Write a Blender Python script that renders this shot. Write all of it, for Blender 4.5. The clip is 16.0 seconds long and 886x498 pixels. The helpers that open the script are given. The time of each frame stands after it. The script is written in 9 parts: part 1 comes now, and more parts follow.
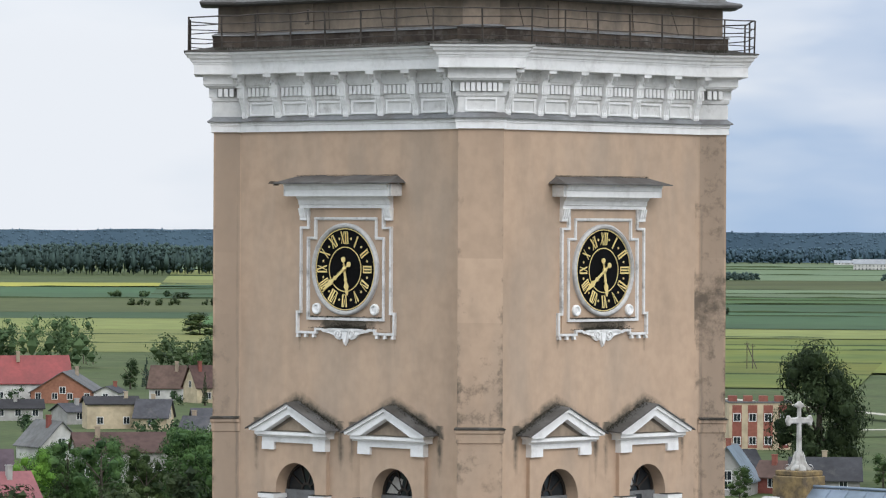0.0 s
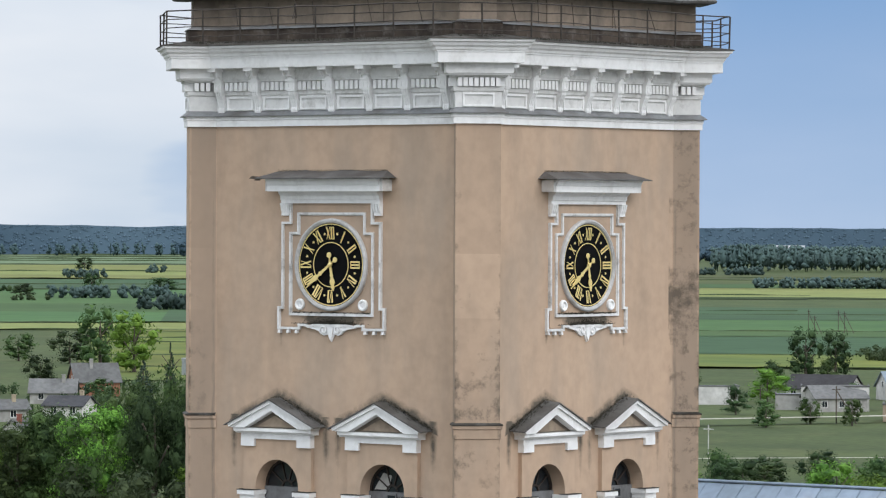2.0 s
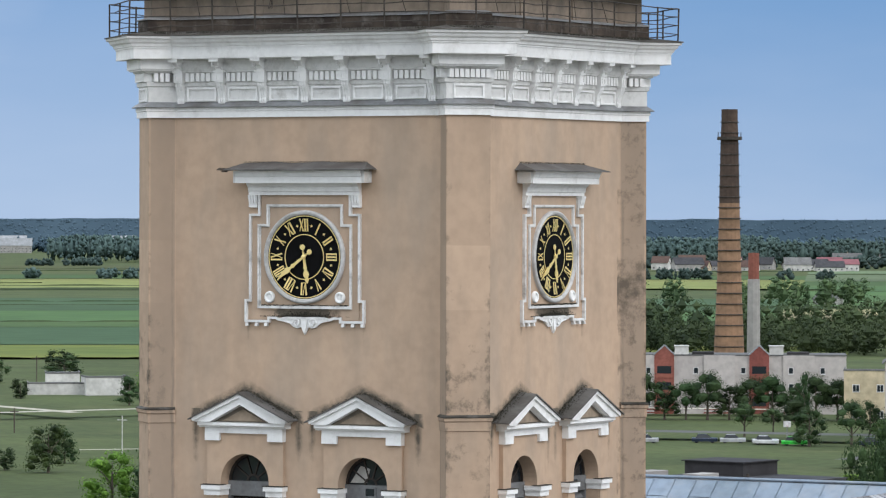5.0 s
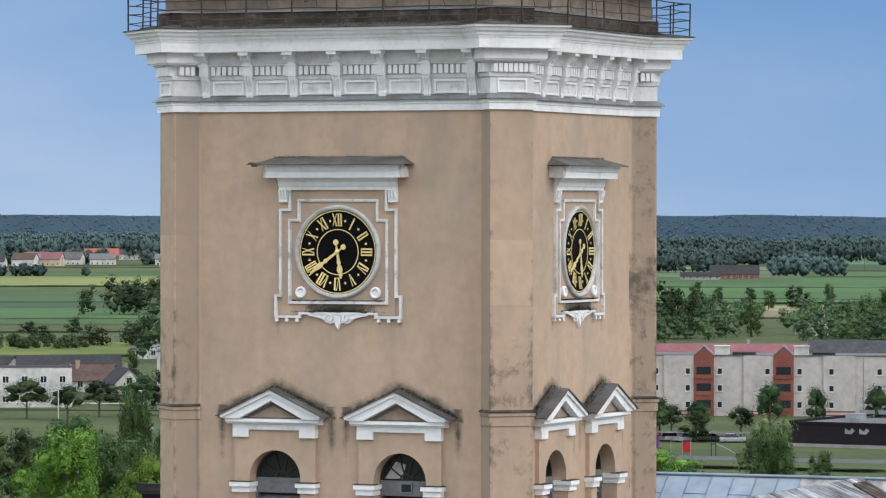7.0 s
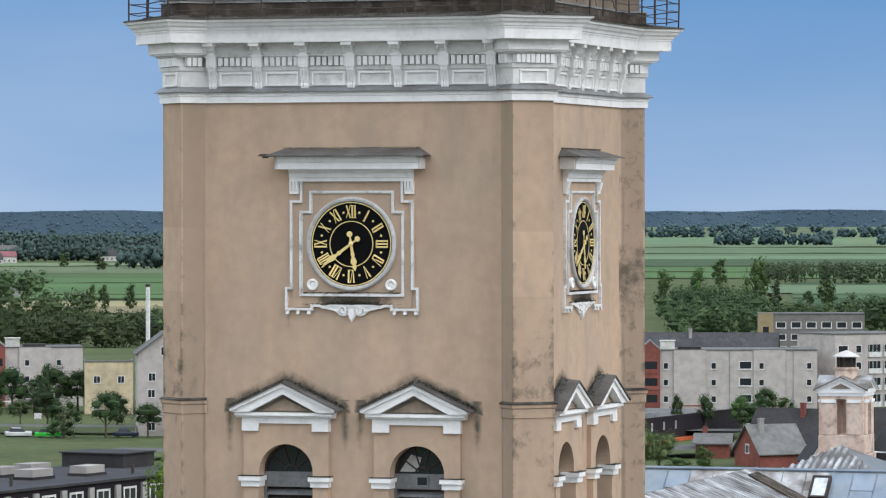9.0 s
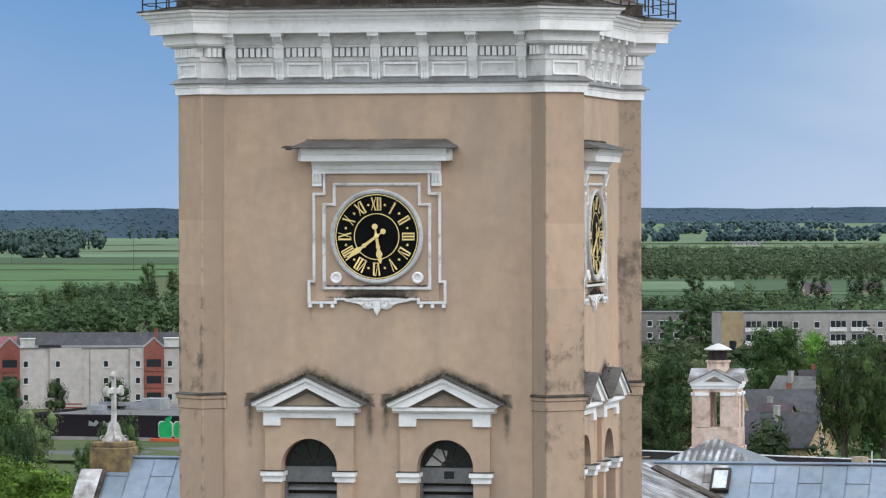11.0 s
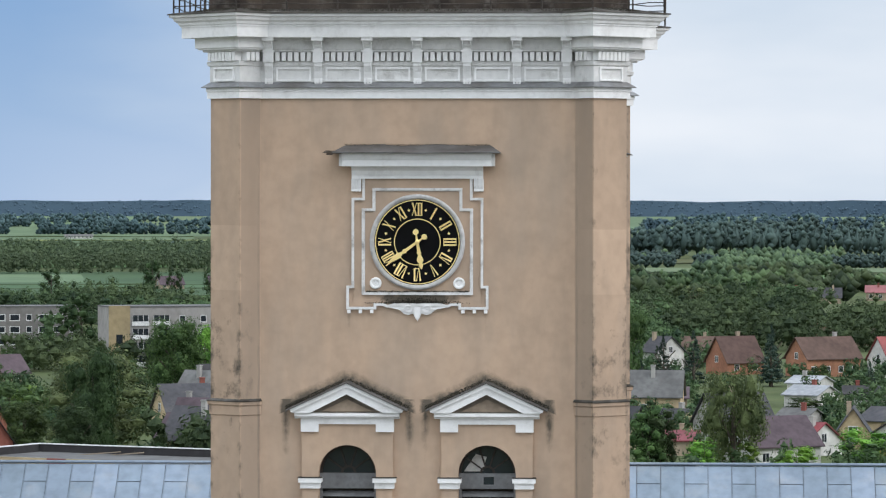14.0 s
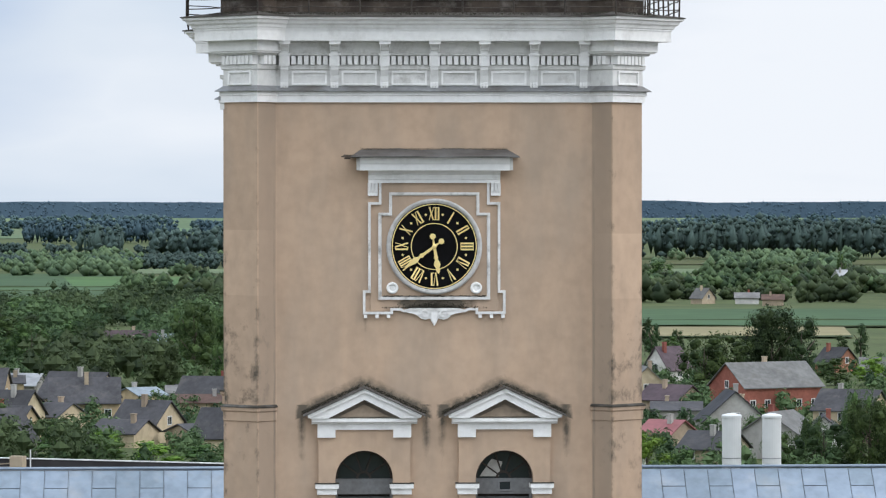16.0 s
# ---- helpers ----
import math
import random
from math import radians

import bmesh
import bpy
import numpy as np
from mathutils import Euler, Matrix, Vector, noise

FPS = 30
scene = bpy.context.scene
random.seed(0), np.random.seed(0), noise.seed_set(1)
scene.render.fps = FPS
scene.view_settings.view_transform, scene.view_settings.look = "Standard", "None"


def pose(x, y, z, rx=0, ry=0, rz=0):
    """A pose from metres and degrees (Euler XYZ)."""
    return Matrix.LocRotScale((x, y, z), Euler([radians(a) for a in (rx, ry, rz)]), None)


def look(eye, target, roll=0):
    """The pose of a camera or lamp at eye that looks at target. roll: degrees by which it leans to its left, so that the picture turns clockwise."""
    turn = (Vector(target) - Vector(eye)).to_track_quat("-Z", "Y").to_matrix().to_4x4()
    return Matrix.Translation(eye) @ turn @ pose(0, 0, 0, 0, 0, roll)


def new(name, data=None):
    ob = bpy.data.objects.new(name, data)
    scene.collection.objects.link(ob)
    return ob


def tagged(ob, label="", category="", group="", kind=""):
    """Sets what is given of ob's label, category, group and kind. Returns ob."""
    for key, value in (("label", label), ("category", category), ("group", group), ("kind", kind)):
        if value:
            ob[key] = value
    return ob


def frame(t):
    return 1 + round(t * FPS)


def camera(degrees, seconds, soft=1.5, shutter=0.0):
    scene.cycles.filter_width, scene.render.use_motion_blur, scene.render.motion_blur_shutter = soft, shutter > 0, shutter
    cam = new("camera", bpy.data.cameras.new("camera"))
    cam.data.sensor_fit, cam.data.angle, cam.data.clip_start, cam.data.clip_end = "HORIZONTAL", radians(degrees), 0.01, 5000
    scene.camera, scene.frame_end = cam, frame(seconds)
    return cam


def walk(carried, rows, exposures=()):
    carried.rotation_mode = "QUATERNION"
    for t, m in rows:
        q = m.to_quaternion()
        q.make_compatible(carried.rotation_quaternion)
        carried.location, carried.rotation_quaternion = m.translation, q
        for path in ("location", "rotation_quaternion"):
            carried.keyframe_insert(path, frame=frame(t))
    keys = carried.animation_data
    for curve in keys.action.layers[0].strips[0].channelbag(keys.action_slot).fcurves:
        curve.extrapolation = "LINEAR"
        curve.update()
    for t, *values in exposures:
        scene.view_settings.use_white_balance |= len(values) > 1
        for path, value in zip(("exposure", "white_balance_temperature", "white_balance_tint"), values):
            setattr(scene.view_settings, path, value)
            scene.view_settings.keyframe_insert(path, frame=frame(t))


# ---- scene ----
cam = camera(11.45, 16.0, soft=1.2)
PATH = [
    (0, (69.835, -75.942, 37.574), (35.774, -39.340, 37.322), 0.26),
    (0.5, (68.220, -77.346, 37.579), (35.083, -39.904, 37.315), 0.23),
    (1, (66.554, -78.728, 37.584), (34.408, -40.432, 37.303), 0.25),
    (1.5, (64.759, -80.151, 37.561), (33.446, -41.172, 37.271), 0.28),
    (2, (62.958, -81.472, 37.579), (32.382, -41.912, 37.271), 0.23),
    (2.5, (61.013, -82.849, 37.565), (31.375, -42.581, 37.246), 0.22),
    (3, (59.029, -84.205, 37.560), (30.489, -43.152, 37.235), 0.23),
    (3.5, (57.005, -85.498, 37.574), (29.567, -43.701, 37.217), 0.16),
    (6, (45.841, -91.542, 37.558), (23.857, -46.636, 37.152), 0.14),
    (6.5, (43.488, -92.582, 37.545), (22.569, -47.170, 37.123), 0.13),
    (7, (41.117, -93.577, 37.515), (21.319, -47.666, 37.085), 0.04),
    (7.5, (38.704, -94.504, 37.514), (20.086, -48.102, 37.081), -0.00),
    (8, (36.305, -95.316, 37.514), (18.848, -48.464, 37.062), 0.03),
    (8.5, (33.891, -96.052, 37.476), (17.607, -48.780, 37.006), 0.00),
    (11, (21.371, -98.730, 37.320), (11.085, -49.802, 36.806), -0.13),
    (11.5, (18.728, -99.156, 37.379), (9.693, -49.982, 36.843), -0.08),
    (12, (16.079, -99.556, 37.471), (8.310, -50.166, 36.920), -0.04),
    (12.5, (13.444, -99.929, 37.529), (6.943, -50.357, 36.951), 0.04),
    (13, (10.821, -100.270, 37.559), (5.598, -50.548, 36.955), 0.07),
    (13.5, (8.210, -100.526, 37.580), (4.285, -50.684, 36.964), 0.08),
    (14, (5.607, -100.682, 37.613), (2.998, -50.754, 37.010), 0.05),
    (14.5, (3.017, -100.729, 37.653), (1.709, -50.750, 37.055), 0.03),
    (15, (0.403, -100.689, 37.665), (0.393, -50.693, 37.073), -0.02),
    (15.5, (-2.204, -100.566, 37.650), (-0.910, -50.587, 37.069), -0.09),
    (16, (-4.840, -100.372, 37.675), (-2.230, -50.444, 37.088), -0.02),
]
walk(cam, [(t, look(eye, target, roll)) for t, eye, target, roll in PATH], [(0.0, 0.05, 6330, 12), (8.0, 0.10, 6330, 12), (16.0, 0.14, 6330, 12)])

# ---- sky, sun ----
world = bpy.data.worlds.new("sky")
scene.world = world
world.use_nodes = True
SUN_AZ, SUN_EL = 107.0, 36.0  # degrees clockwise from +y


def sky_nodes():
    nt = world.node_tree
    nt.nodes.clear()
    n = nt.nodes.new
    L = nt.links.new
    out = n("ShaderNodeOutputWorld")
    bg = n("ShaderNodeBackground")
    sky = n("ShaderNodeTexSky")
    sky.sky_type = "NISHITA"
    sky.sun_disc = False
    sky.sun_elevation, sky.sun_rotation = radians(SUN_EL), radians(SUN_AZ)
    sky.dust_density, sky.air_density, sky.ozone_density = 0.6, 1.0, 2.0
    dim = n("ShaderNodeMixRGB")
    dim.blend_type, dim.inputs[0].default_value = "MULTIPLY", 1.0
    dim.inputs[2].default_value = (0.070, 0.152, 0.182, 1)
    L(sky.outputs[0], dim.inputs[1])
    tc = n("ShaderNodeTexCoord")
    lift = n("ShaderNodeVectorMath"); lift.operation = "ADD"; lift.inputs[1].default_value = (0, 0, 0.55)
    unitv = n("ShaderNodeVectorMath"); unitv.operation = "NORMALIZE"
    L(tc.outputs["Generated"], lift.inputs[0]); L(lift.outputs[0], unitv.inputs[0]); L(unitv.outputs[0], sky.inputs[0])
    sep = n("ShaderNodeSeparateXYZ")
    L(tc.outputs["Generated"], sep.inputs[0])
    # azimuth, in degrees to the left of +y
    neg = n("ShaderNodeMath"); neg.operation = "MULTIPLY"; neg.inputs[1].default_value = -1.0
    L(sep.outputs[0], neg.inputs[0])
    az = n("ShaderNodeMath"); az.operation = "ARCTAN2"
    L(neg.outputs[0], az.inputs[0]); L(sep.outputs[1], az.inputs[1])
    # flattened cloud layer
    sc = n("ShaderNodeMapping"); sc.inputs["Scale"].default_value = (2.5, 2.5, 9.0)
    L(tc.outputs["Generated"], sc.inputs[0])
    cl = n("ShaderNodeTexNoise"); cl.inputs["Scale"].default_value = 2.2; cl.inputs["Detail"].default_value = 5.0; cl.inputs["Roughness"].default_value = 0.48
    L(sc.outputs[0], cl.inputs["Vector"])
    wob = n("ShaderNodeMath"); wob.operation = "MULTIPLY_ADD"; wob.inputs[1].default_value = 0.26; wob.inputs[2].default_value = -0.13
    L(cl.outputs[0], wob.inputs[0])
    addz = n("ShaderNodeMath"); addz.operation = "ADD"
    L(az.outputs[0], addz.inputs[0]); L(wob.outputs[0], addz.inputs[1])
    # a clear gap between two cloud banks
    gap = n("ShaderNodeValToRGB")
    unit = n("ShaderNodeMapRange"); unit.inputs[1].default_value, unit.inputs[2].default_value = radians(-60), radians(100)
    L(addz.outputs[0], unit.inputs[0]); L(unit.outputs[0], gap.inputs[0])
    r = gap.color_ramp
    r.interpolation = "EASE"
    r.elements[0].position, r.elements[0].color = 0.0, (1, 1, 1, 1)
    r.elements[1].position, r.elements[1].color = 1.0, (1, 1, 1, 1)
    for deg, v in ((0.0, 0.88), (3.5, 0.50), (6.5, 0.20), (11.0, 0.04), (17.0, 0.03), (26.0, 0.12), (31.0, 0.17), (35.5, 0.15), (37.0, 0.24), (38.4, 0.50), (39.8, 0.80), (41.5, 0.94)):
        e = r.elements.new((deg + 60) / 160)
        e.color = (v, v, v, 1)
    # paler towards the horizon
    low = n("ShaderNodeMapRange"); low.inputs[1].default_value, low.inputs[2].default_value = 0.0, 0.062
    low.inputs[3].default_value, low.inputs[4].default_value = 0.36, 0.0
    L(sep.outputs[2], low.inputs[0])
    cover = n("ShaderNodeMath"); cover.operation = "ADD"; cover.use_clamp = True
    L(gap.outputs[0], cover.inputs[0]); L(low.outputs[0], cover.inputs[1])
    tone = n("ShaderNodeValToRGB")
    tone.color_ramp.elements[0].position, tone.color_ramp.elements[0].color = 0.32, (0.58, 0.665, 0.745, 1)
    tone.color_ramp.elements[1].position, tone.color_ramp.elements[1].color = 0.58, (0.80, 0.835, 0.86, 1)
    L(cl.outputs[0], tone.inputs[0])
    # an overcast sky is three times as bright overhead as at the horizon
    up = n("ShaderNodeMapRange"); up.inputs[1].default_value, up.inputs[2].default_value = 0.04, 1.0
    up.inputs[3].default_value, up.inputs[4].default_value = 1.0, 2.8
    L(sep.outputs[2], up.inputs[0])
    lum = n("ShaderNodeVectorMath"); lum.operation = "SCALE"
    L(tone.outputs[0], lum.inputs[0]); L(up.outputs[0], lum.inputs["Scale"])
    mix = n("ShaderNodeMixRGB")
    L(cover.outputs[0], mix.inputs[0]); L(dim.outputs[0], mix.inputs[1]); L(lum.outputs[0], mix.inputs[2])
    L(mix.outputs[0], bg.inputs[0])
    bg.inputs[1].default_value = 1.0
    L(bg.outputs[0], out.inputs[0])


sky_nodes()
sun = new("sun", bpy.data.lights.new("sun", "SUN"))
sun.data.energy, sun.data.angle, sun.data.color = 1.0, radians(30), (1.0, 0.95, 0.88)
sun.matrix_world = look((0, 0, 0), (-math.sin(radians(SUN_AZ)) * math.cos(radians(SUN_EL)), -math.cos(radians(SUN_AZ)) * math.cos(radians(SUN_EL)), -math.sin(radians(SUN_EL))))

# ---- materials ----


def mat(name, color, other=None, rough=0.8, big=0.4, fine=6.0, bump=0.15, dirt=None, dirt_scale=0.8, dirt_amount=0.5, metal=0.0, stretch=1.0, vary=0.0, spread=0.5, grain=0.62):
    """A weathered surface: two scales of colour, an optional dirt layer, fine relief, and a shift from object to object."""
    m = bpy.data.materials.new(name)
    m.use_nodes = True
    nt = m.node_tree
    n, L = nt.nodes.new, nt.links.new
    b = nt.nodes["Principled BSDF"]
    b.inputs["Roughness"].default_value = rough
    b.inputs["Metallic"].default_value = metal
    b.inputs["Specular IOR Level"].default_value = 0.5 if rough < 0.7 else 0.2
    geo = n("ShaderNodeNewGeometry")
    mp = n("ShaderNodeMapping"); mp.inputs["Scale"].default_value = (1, 1, 1 / stretch)
    L(geo.outputs["Position"], mp.inputs[0])
    n1 = n("ShaderNodeTexNoise"); n1.inputs["Scale"].default_value = big; n1.inputs["Detail"].default_value = 5
    n2 = n("ShaderNodeTexNoise"); n2.inputs["Scale"].default_value = fine; n2.inputs["Detail"].default_value = 6
    L(mp.outputs[0], n1.inputs["Vector"]); L(geo.outputs["Position"], n2.inputs["Vector"])
    other = other or tuple(c * 0.75 for c in color)
    r1 = n("ShaderNodeValToRGB")
    r1.color_ramp.elements[0].position, r1.color_ramp.elements[1].position = 0.5 - 0.3 * spread, 0.5 + 0.3 * spread
    r1.color_ramp.elements[0].color, r1.color_ramp.elements[1].color = (*other, 1), (*color, 1)
    L(n1.outputs[0], r1.inputs[0])
    mul = n("ShaderNodeMixRGB"); mul.blend_type = "MULTIPLY"; mul.inputs[0].default_value = 0.55
    r2 = n("ShaderNodeValToRGB")
    r2.color_ramp.elements[0].position, r2.color_ramp.elements[1].position = 0.3, 0.62
    r2.color_ramp.elements[0].color, r2.color_ramp.elements[1].color = (grain, grain, grain, 1), (1, 1, 1, 1)
    L(n2.outputs[0], r2.inputs[0]); L(r1.outputs[0], mul.inputs[1]); L(r2.outputs[0], mul.inputs[2])
    last = mul.outputs[0]
    if dirt:
        n3 = n("ShaderNodeTexNoise"); n3.inputs["Scale"].default_value = dirt_scale; n3.inputs["Detail"].default_value = 9; n3.inputs["Roughness"].default_value = 0.7
        L(mp.outputs[0], n3.inputs["Vector"])
        r3 = n("ShaderNodeValToRGB")
        r3.color_ramp.elements[0].position, r3.color_ramp.elements[1].position = 0.52, 0.74
        L(n3.outputs[0], r3.inputs[0])
        k = n("ShaderNodeMath"); k.operation = "MULTIPLY"; k.inputs[1].default_value = dirt_amount
        L(r3.outputs[0], k.inputs[0])
        mx = n("ShaderNodeMixRGB"); mx.inputs[2].default_value = (*dirt, 1)
        L(k.outputs[0], mx.inputs[0]); L(last, mx.inputs[1])
        last = mx.outputs[0]
    if vary:
        info = n("ShaderNodeObjectInfo")
        hs = n("ShaderNodeHueSaturation")
        for k, (lo, hi) in (("Value", (1 - vary, 1 + vary)), ("Hue", (0.5 - vary * 0.06, 0.5 + vary * 0.06))):
            mr = n("ShaderNodeMapRange"); mr.inputs[3].default_value, mr.inputs[4].default_value = lo, hi
            L(info.outputs["Random"], mr.inputs[0]); L(mr.outputs[0], hs.inputs[k])
        L(last, hs.inputs["Color"])
        last = hs.outputs[0]
    L(last, b.inputs["Base Color"])
    if bump:
        bp = n("ShaderNodeBump"); bp.inputs["Strength"].default_value = bump; bp.inputs["Distance"].default_value = 0.02
        L(n2.outputs[0], bp.inputs["Height"]); L(bp.outputs[0], b.inputs["Normal"])
    return m


def leafy(name, dark, light, scale=0.5, through_light=0.12):
    """Foliage: each clump of leaves takes its own green, each tree its own tone."""
    m = bpy.data.materials.new(name)
    m.use_nodes = True
    nt = m.node_tree
    n, L = nt.nodes.new, nt.links.new
    b = nt.nodes["Principled BSDF"]
    b.inputs["Roughness"].default_value = 0.75
    b.inputs["Specular IOR Level"].default_value = 0.15
    geo = n("ShaderNodeNewGeometry")
    tex = n("ShaderNodeTexNoise"); tex.inputs["Scale"].default_value = scale; tex.inputs["Detail"].default_value = 3
    L(geo.outputs["Position"], tex.inputs["Vector"])
    add = n("ShaderNodeMath"); add.operation = "MULTIPLY_ADD"; add.inputs[1].default_value = 0.28
    L(geo.outputs["Random Per Island"], add.inputs[0]); L(tex.outputs[0], add.inputs[2])
    ramp = n("ShaderNodeValToRGB")
    ramp.color_ramp.elements[0].position, ramp.color_ramp.elements[1].position = 0.42, 0.82
    ramp.color_ramp.elements[0].color, ramp.color_ramp.elements[1].color = (*dark, 1), (*light, 1)
    L(add.outputs[0], ramp.inputs[0])
    info = n("ShaderNodeObjectInfo")
    hs = n("ShaderNodeHueSaturation")
    for k, (lo, hi) in (("Value", (0.72, 1.42)), ("Hue", (0.485, 0.52))):
        mr = n("ShaderNodeMapRange"); mr.inputs[3].default_value, mr.inputs[4].default_value = lo, hi
        L(info.outputs["Random"], mr.inputs[0]); L(mr.outputs[0], hs.inputs[k])
    L(ramp.outputs[0], hs.inputs["Color"])
    L(hs.outputs[0], b.inputs["Base Color"])
    # leaves let some light through
    tr = n("ShaderNodeBsdfTranslucent")
    mx = n("ShaderNodeMixShader")
    mx.inputs[0].default_value = through_light
    L(hs.outputs[0], tr.inputs[0])
    L(b.outputs[0], mx.inputs[1]); L(tr.outputs[0], mx.inputs[2])
    L(mx.outputs[0], nt.nodes["Material Output"].inputs[0])
    return m


def stucco_mat():
    """Old ochre lime render: pale and warm patches, vertical run-off streaks, black lichen on the corner piers."""
    m = mat("ochre_render", (0.565, 0.408, 0.292), (0.472, 0.344, 0.248), rough=0.92, big=0.42, fine=4.0, bump=0.06, stretch=1.0, spread=1.0, grain=0.82)
    nt = m.node_tree
    n, L = nt.nodes.new, nt.links.new
    b = nt.nodes["Principled BSDF"]
    last = b.inputs["Base Color"].links[0].from_socket
    geo = n("ShaderNodeNewGeometry")
    sep = n("ShaderNodeSeparateXYZ"); L(geo.outputs["Position"], sep.inputs[0])
    # streaks
    mp = n("ShaderNodeMapping"); mp.inputs["Scale"].default_value = (1.1, 1.1, 0.3)
    L(geo.outputs["Position"], mp.inputs[0])
    st = n("ShaderNodeTexNoise"); st.inputs["Scale"].default_value = 1.3; st.inputs["Detail"].default_value = 8; st.inputs["Roughness"].default_value = 0.6
    L(mp.outputs[0], st.inputs["Vector"])
    rs = n("ShaderNodeValToRGB"); rs.color_ramp.elements[0].position, rs.color_ramp.elements[1].position = 0.48, 0.75
    rs.color_ramp.elements[1].color = (0.30, 0.30, 0.30, 1)
    L(st.outputs[0], rs.inputs[0])
    m1 = n("ShaderNodeMixRGB"); m1.inputs[2].default_value = (0.24, 0.20, 0.16, 1)
    # long washes where rain has greyed the coat
    wp = n("ShaderNodeMapping"); wp.inputs["Scale"].default_value = (0.8, 0.8, 0.22); wp.inputs["Location"].default_value = (3.1, 1.7, 0.4)
    L(geo.outputs["Position"], wp.inputs[0])
    ws = n("ShaderNodeTexNoise"); ws.inputs["Scale"].default_value = 1.0; ws.inputs["Detail"].default_value = 5; ws.inputs["Roughness"].default_value = 0.55
    L(wp.outputs[0], ws.inputs["Vector"])
    wr = n("ShaderNodeMapRange"); wr.inputs[1].default_value, wr.inputs[2].default_value, wr.inputs[4].default_value = 0.47, 0.74, 0.50
    L(ws.outputs[0], wr.inputs[0])
    m0 = n("ShaderNodeMixRGB"); m0.inputs[2].default_value = (0.335, 0.285, 0.235, 1)
    L(wr.outputs[0], m0.inputs[0]); L(last, m0.inputs[1])
    L(rs.outputs[0], m1.inputs[0]); L(m0.outputs[0], m1.inputs[1])
    # lichen, thickest low on the piers: |x|*|y| is large at the corners of the plan
    ax = n("ShaderNodeMath"); ax.operation = "MULTIPLY"; L(sep.outputs[0], ax.inputs[0]); L(sep.outputs[1], ax.inputs[1])
    ab = n("ShaderNodeMath"); ab.operation = "ABSOLUTE"; L(ax.outputs[0], ab.inputs[0])
    pier = n("ShaderNodeMapRange"); pier.inputs[1].default_value, pier.inputs[2].default_value = 14.3, 15.6
    L(ab.outputs[0], pier.inputs[0])
    hgt = n("ShaderNodeValToRGB")
    zr = n("ShaderNodeMapRange"); zr.inputs[1].default_value, zr.inputs[2].default_value = 28.0, 40.0
    L(sep.outputs[2], zr.inputs[0]); L(zr.outputs[0], hgt.inputs[0])
    e = hgt.color_ramp.elements
    e[0].position, e[0].color = 0.0, (0.25, 0.25, 0.25, 1)
    e[1].position, e[1].color = 1.0, (0.12, 0.12, 0.12, 1)
    for pos, v in ((0.30, 0.5), (0.385, 0.8), (0.40, 0.35), (0.428, 0.4), (0.436, 1.0), (0.50, 0.85), (0.58, 0.55), (0.72, 0.28)):
        q = e.new(pos); q.color = (v, v, v, 1)
    spots = n("ShaderNodeTexNoise"); spots.inputs["Scale"].default_value = 2.6; spots.inputs["Detail"].default_value = 10; spots.inputs["Roughness"].default_value = 0.72
    L(geo.outputs["Position"], spots.inputs["Vector"])
    a1 = n("ShaderNodeMath"); a1.operation = "MULTIPLY"; L(pier.outputs[0], a1.inputs[0]); L(hgt.outputs[0], a1.inputs[1])
    a2 = n("ShaderNodeMath"); a2.operation = "MULTIPLY_ADD"; a2.inputs[1].default_value = 0.24
    L(a1.outputs[0], a2.inputs[0]); L(spots.outputs[0], a2.inputs[2])
    # dirt along the piers' outer edges
    xa = n("ShaderNodeMath"); xa.operation = "ABSOLUTE"; L(sep.outputs[0], xa.inputs[0])
    ya = n("ShaderNodeMath"); ya.operation = "ABSOLUTE"; L(sep.outputs[1], ya.inputs[0])
    mxy = n("ShaderNodeMath"); mxy.operation = "MAXIMUM"; L(xa.outputs[0], mxy.inputs[0]); L(ya.outputs[0], mxy.inputs[1])
    rim = n("ShaderNodeMapRange"); rim.inputs[1].default_value, rim.inputs[2].default_value = 4.46, 4.57
    rim.inputs[4].default_value = 0.13
    L(mxy.outputs[0], rim.inputs[0])
    a3 = n("ShaderNodeMath"); a3.operation = "ADD"; L(a2.outputs[0], a3.inputs[0]); L(rim.outputs[0], a3.inputs[1])
    rl = n("ShaderNodeValToRGB"); rl.color_ramp.elements[0].position, rl.color_ramp.elements[1].position = 0.71, 0.93
    L(a3.outputs[0], rl.inputs[0])
    m2 = n("ShaderNodeMixRGB"); m2.inputs[2].default_value = (0.10, 0.086, 0.068, 1)
    L(rl.outputs[0], m2.inputs[0]); L(m1.outputs[0], m2.inputs[1])

    def op(kind, a, c=None, d=None):
        q = n("ShaderNodeMath"); q.operation = kind
        for i, v in enumerate((a, c, d)):
            if v is None:
                continue
            if isinstance(v, (int, float)):
                q.inputs[i].default_value = v
            else:
                L(v, q.inputs[i])
        return q.outputs[0]

    # run-off below the pediments' ends and a mossy rim above their roofs; u runs along the wall
    ax_, ay_ = op("ABSOLUTE", sep.outputs[0]), op("ABSOLUTE", sep.outputs[1])
    au = op("MINIMUM", ax_, ay_)
    du = op("ABSOLUTE", op("SUBTRACT", au, 1.53))
    rise = op("ADD", op("SUBTRACT", sep.outputs[2], 36.6 - 3.03), op("MULTIPLY", du, 0.465))
    over = op("MULTIPLY", op("GREATER_THAN", rise, -0.05), op("MAXIMUM", op("SUBTRACT", 1.0, op("MULTIPLY", rise, 3.0)), 0.0))
    over = op("MULTIPLY", over, op("MINIMUM", op("MAXIMUM", op("MULTIPLY", op("SUBTRACT", 1.56, du), 4.5), 0.0), 1.0))
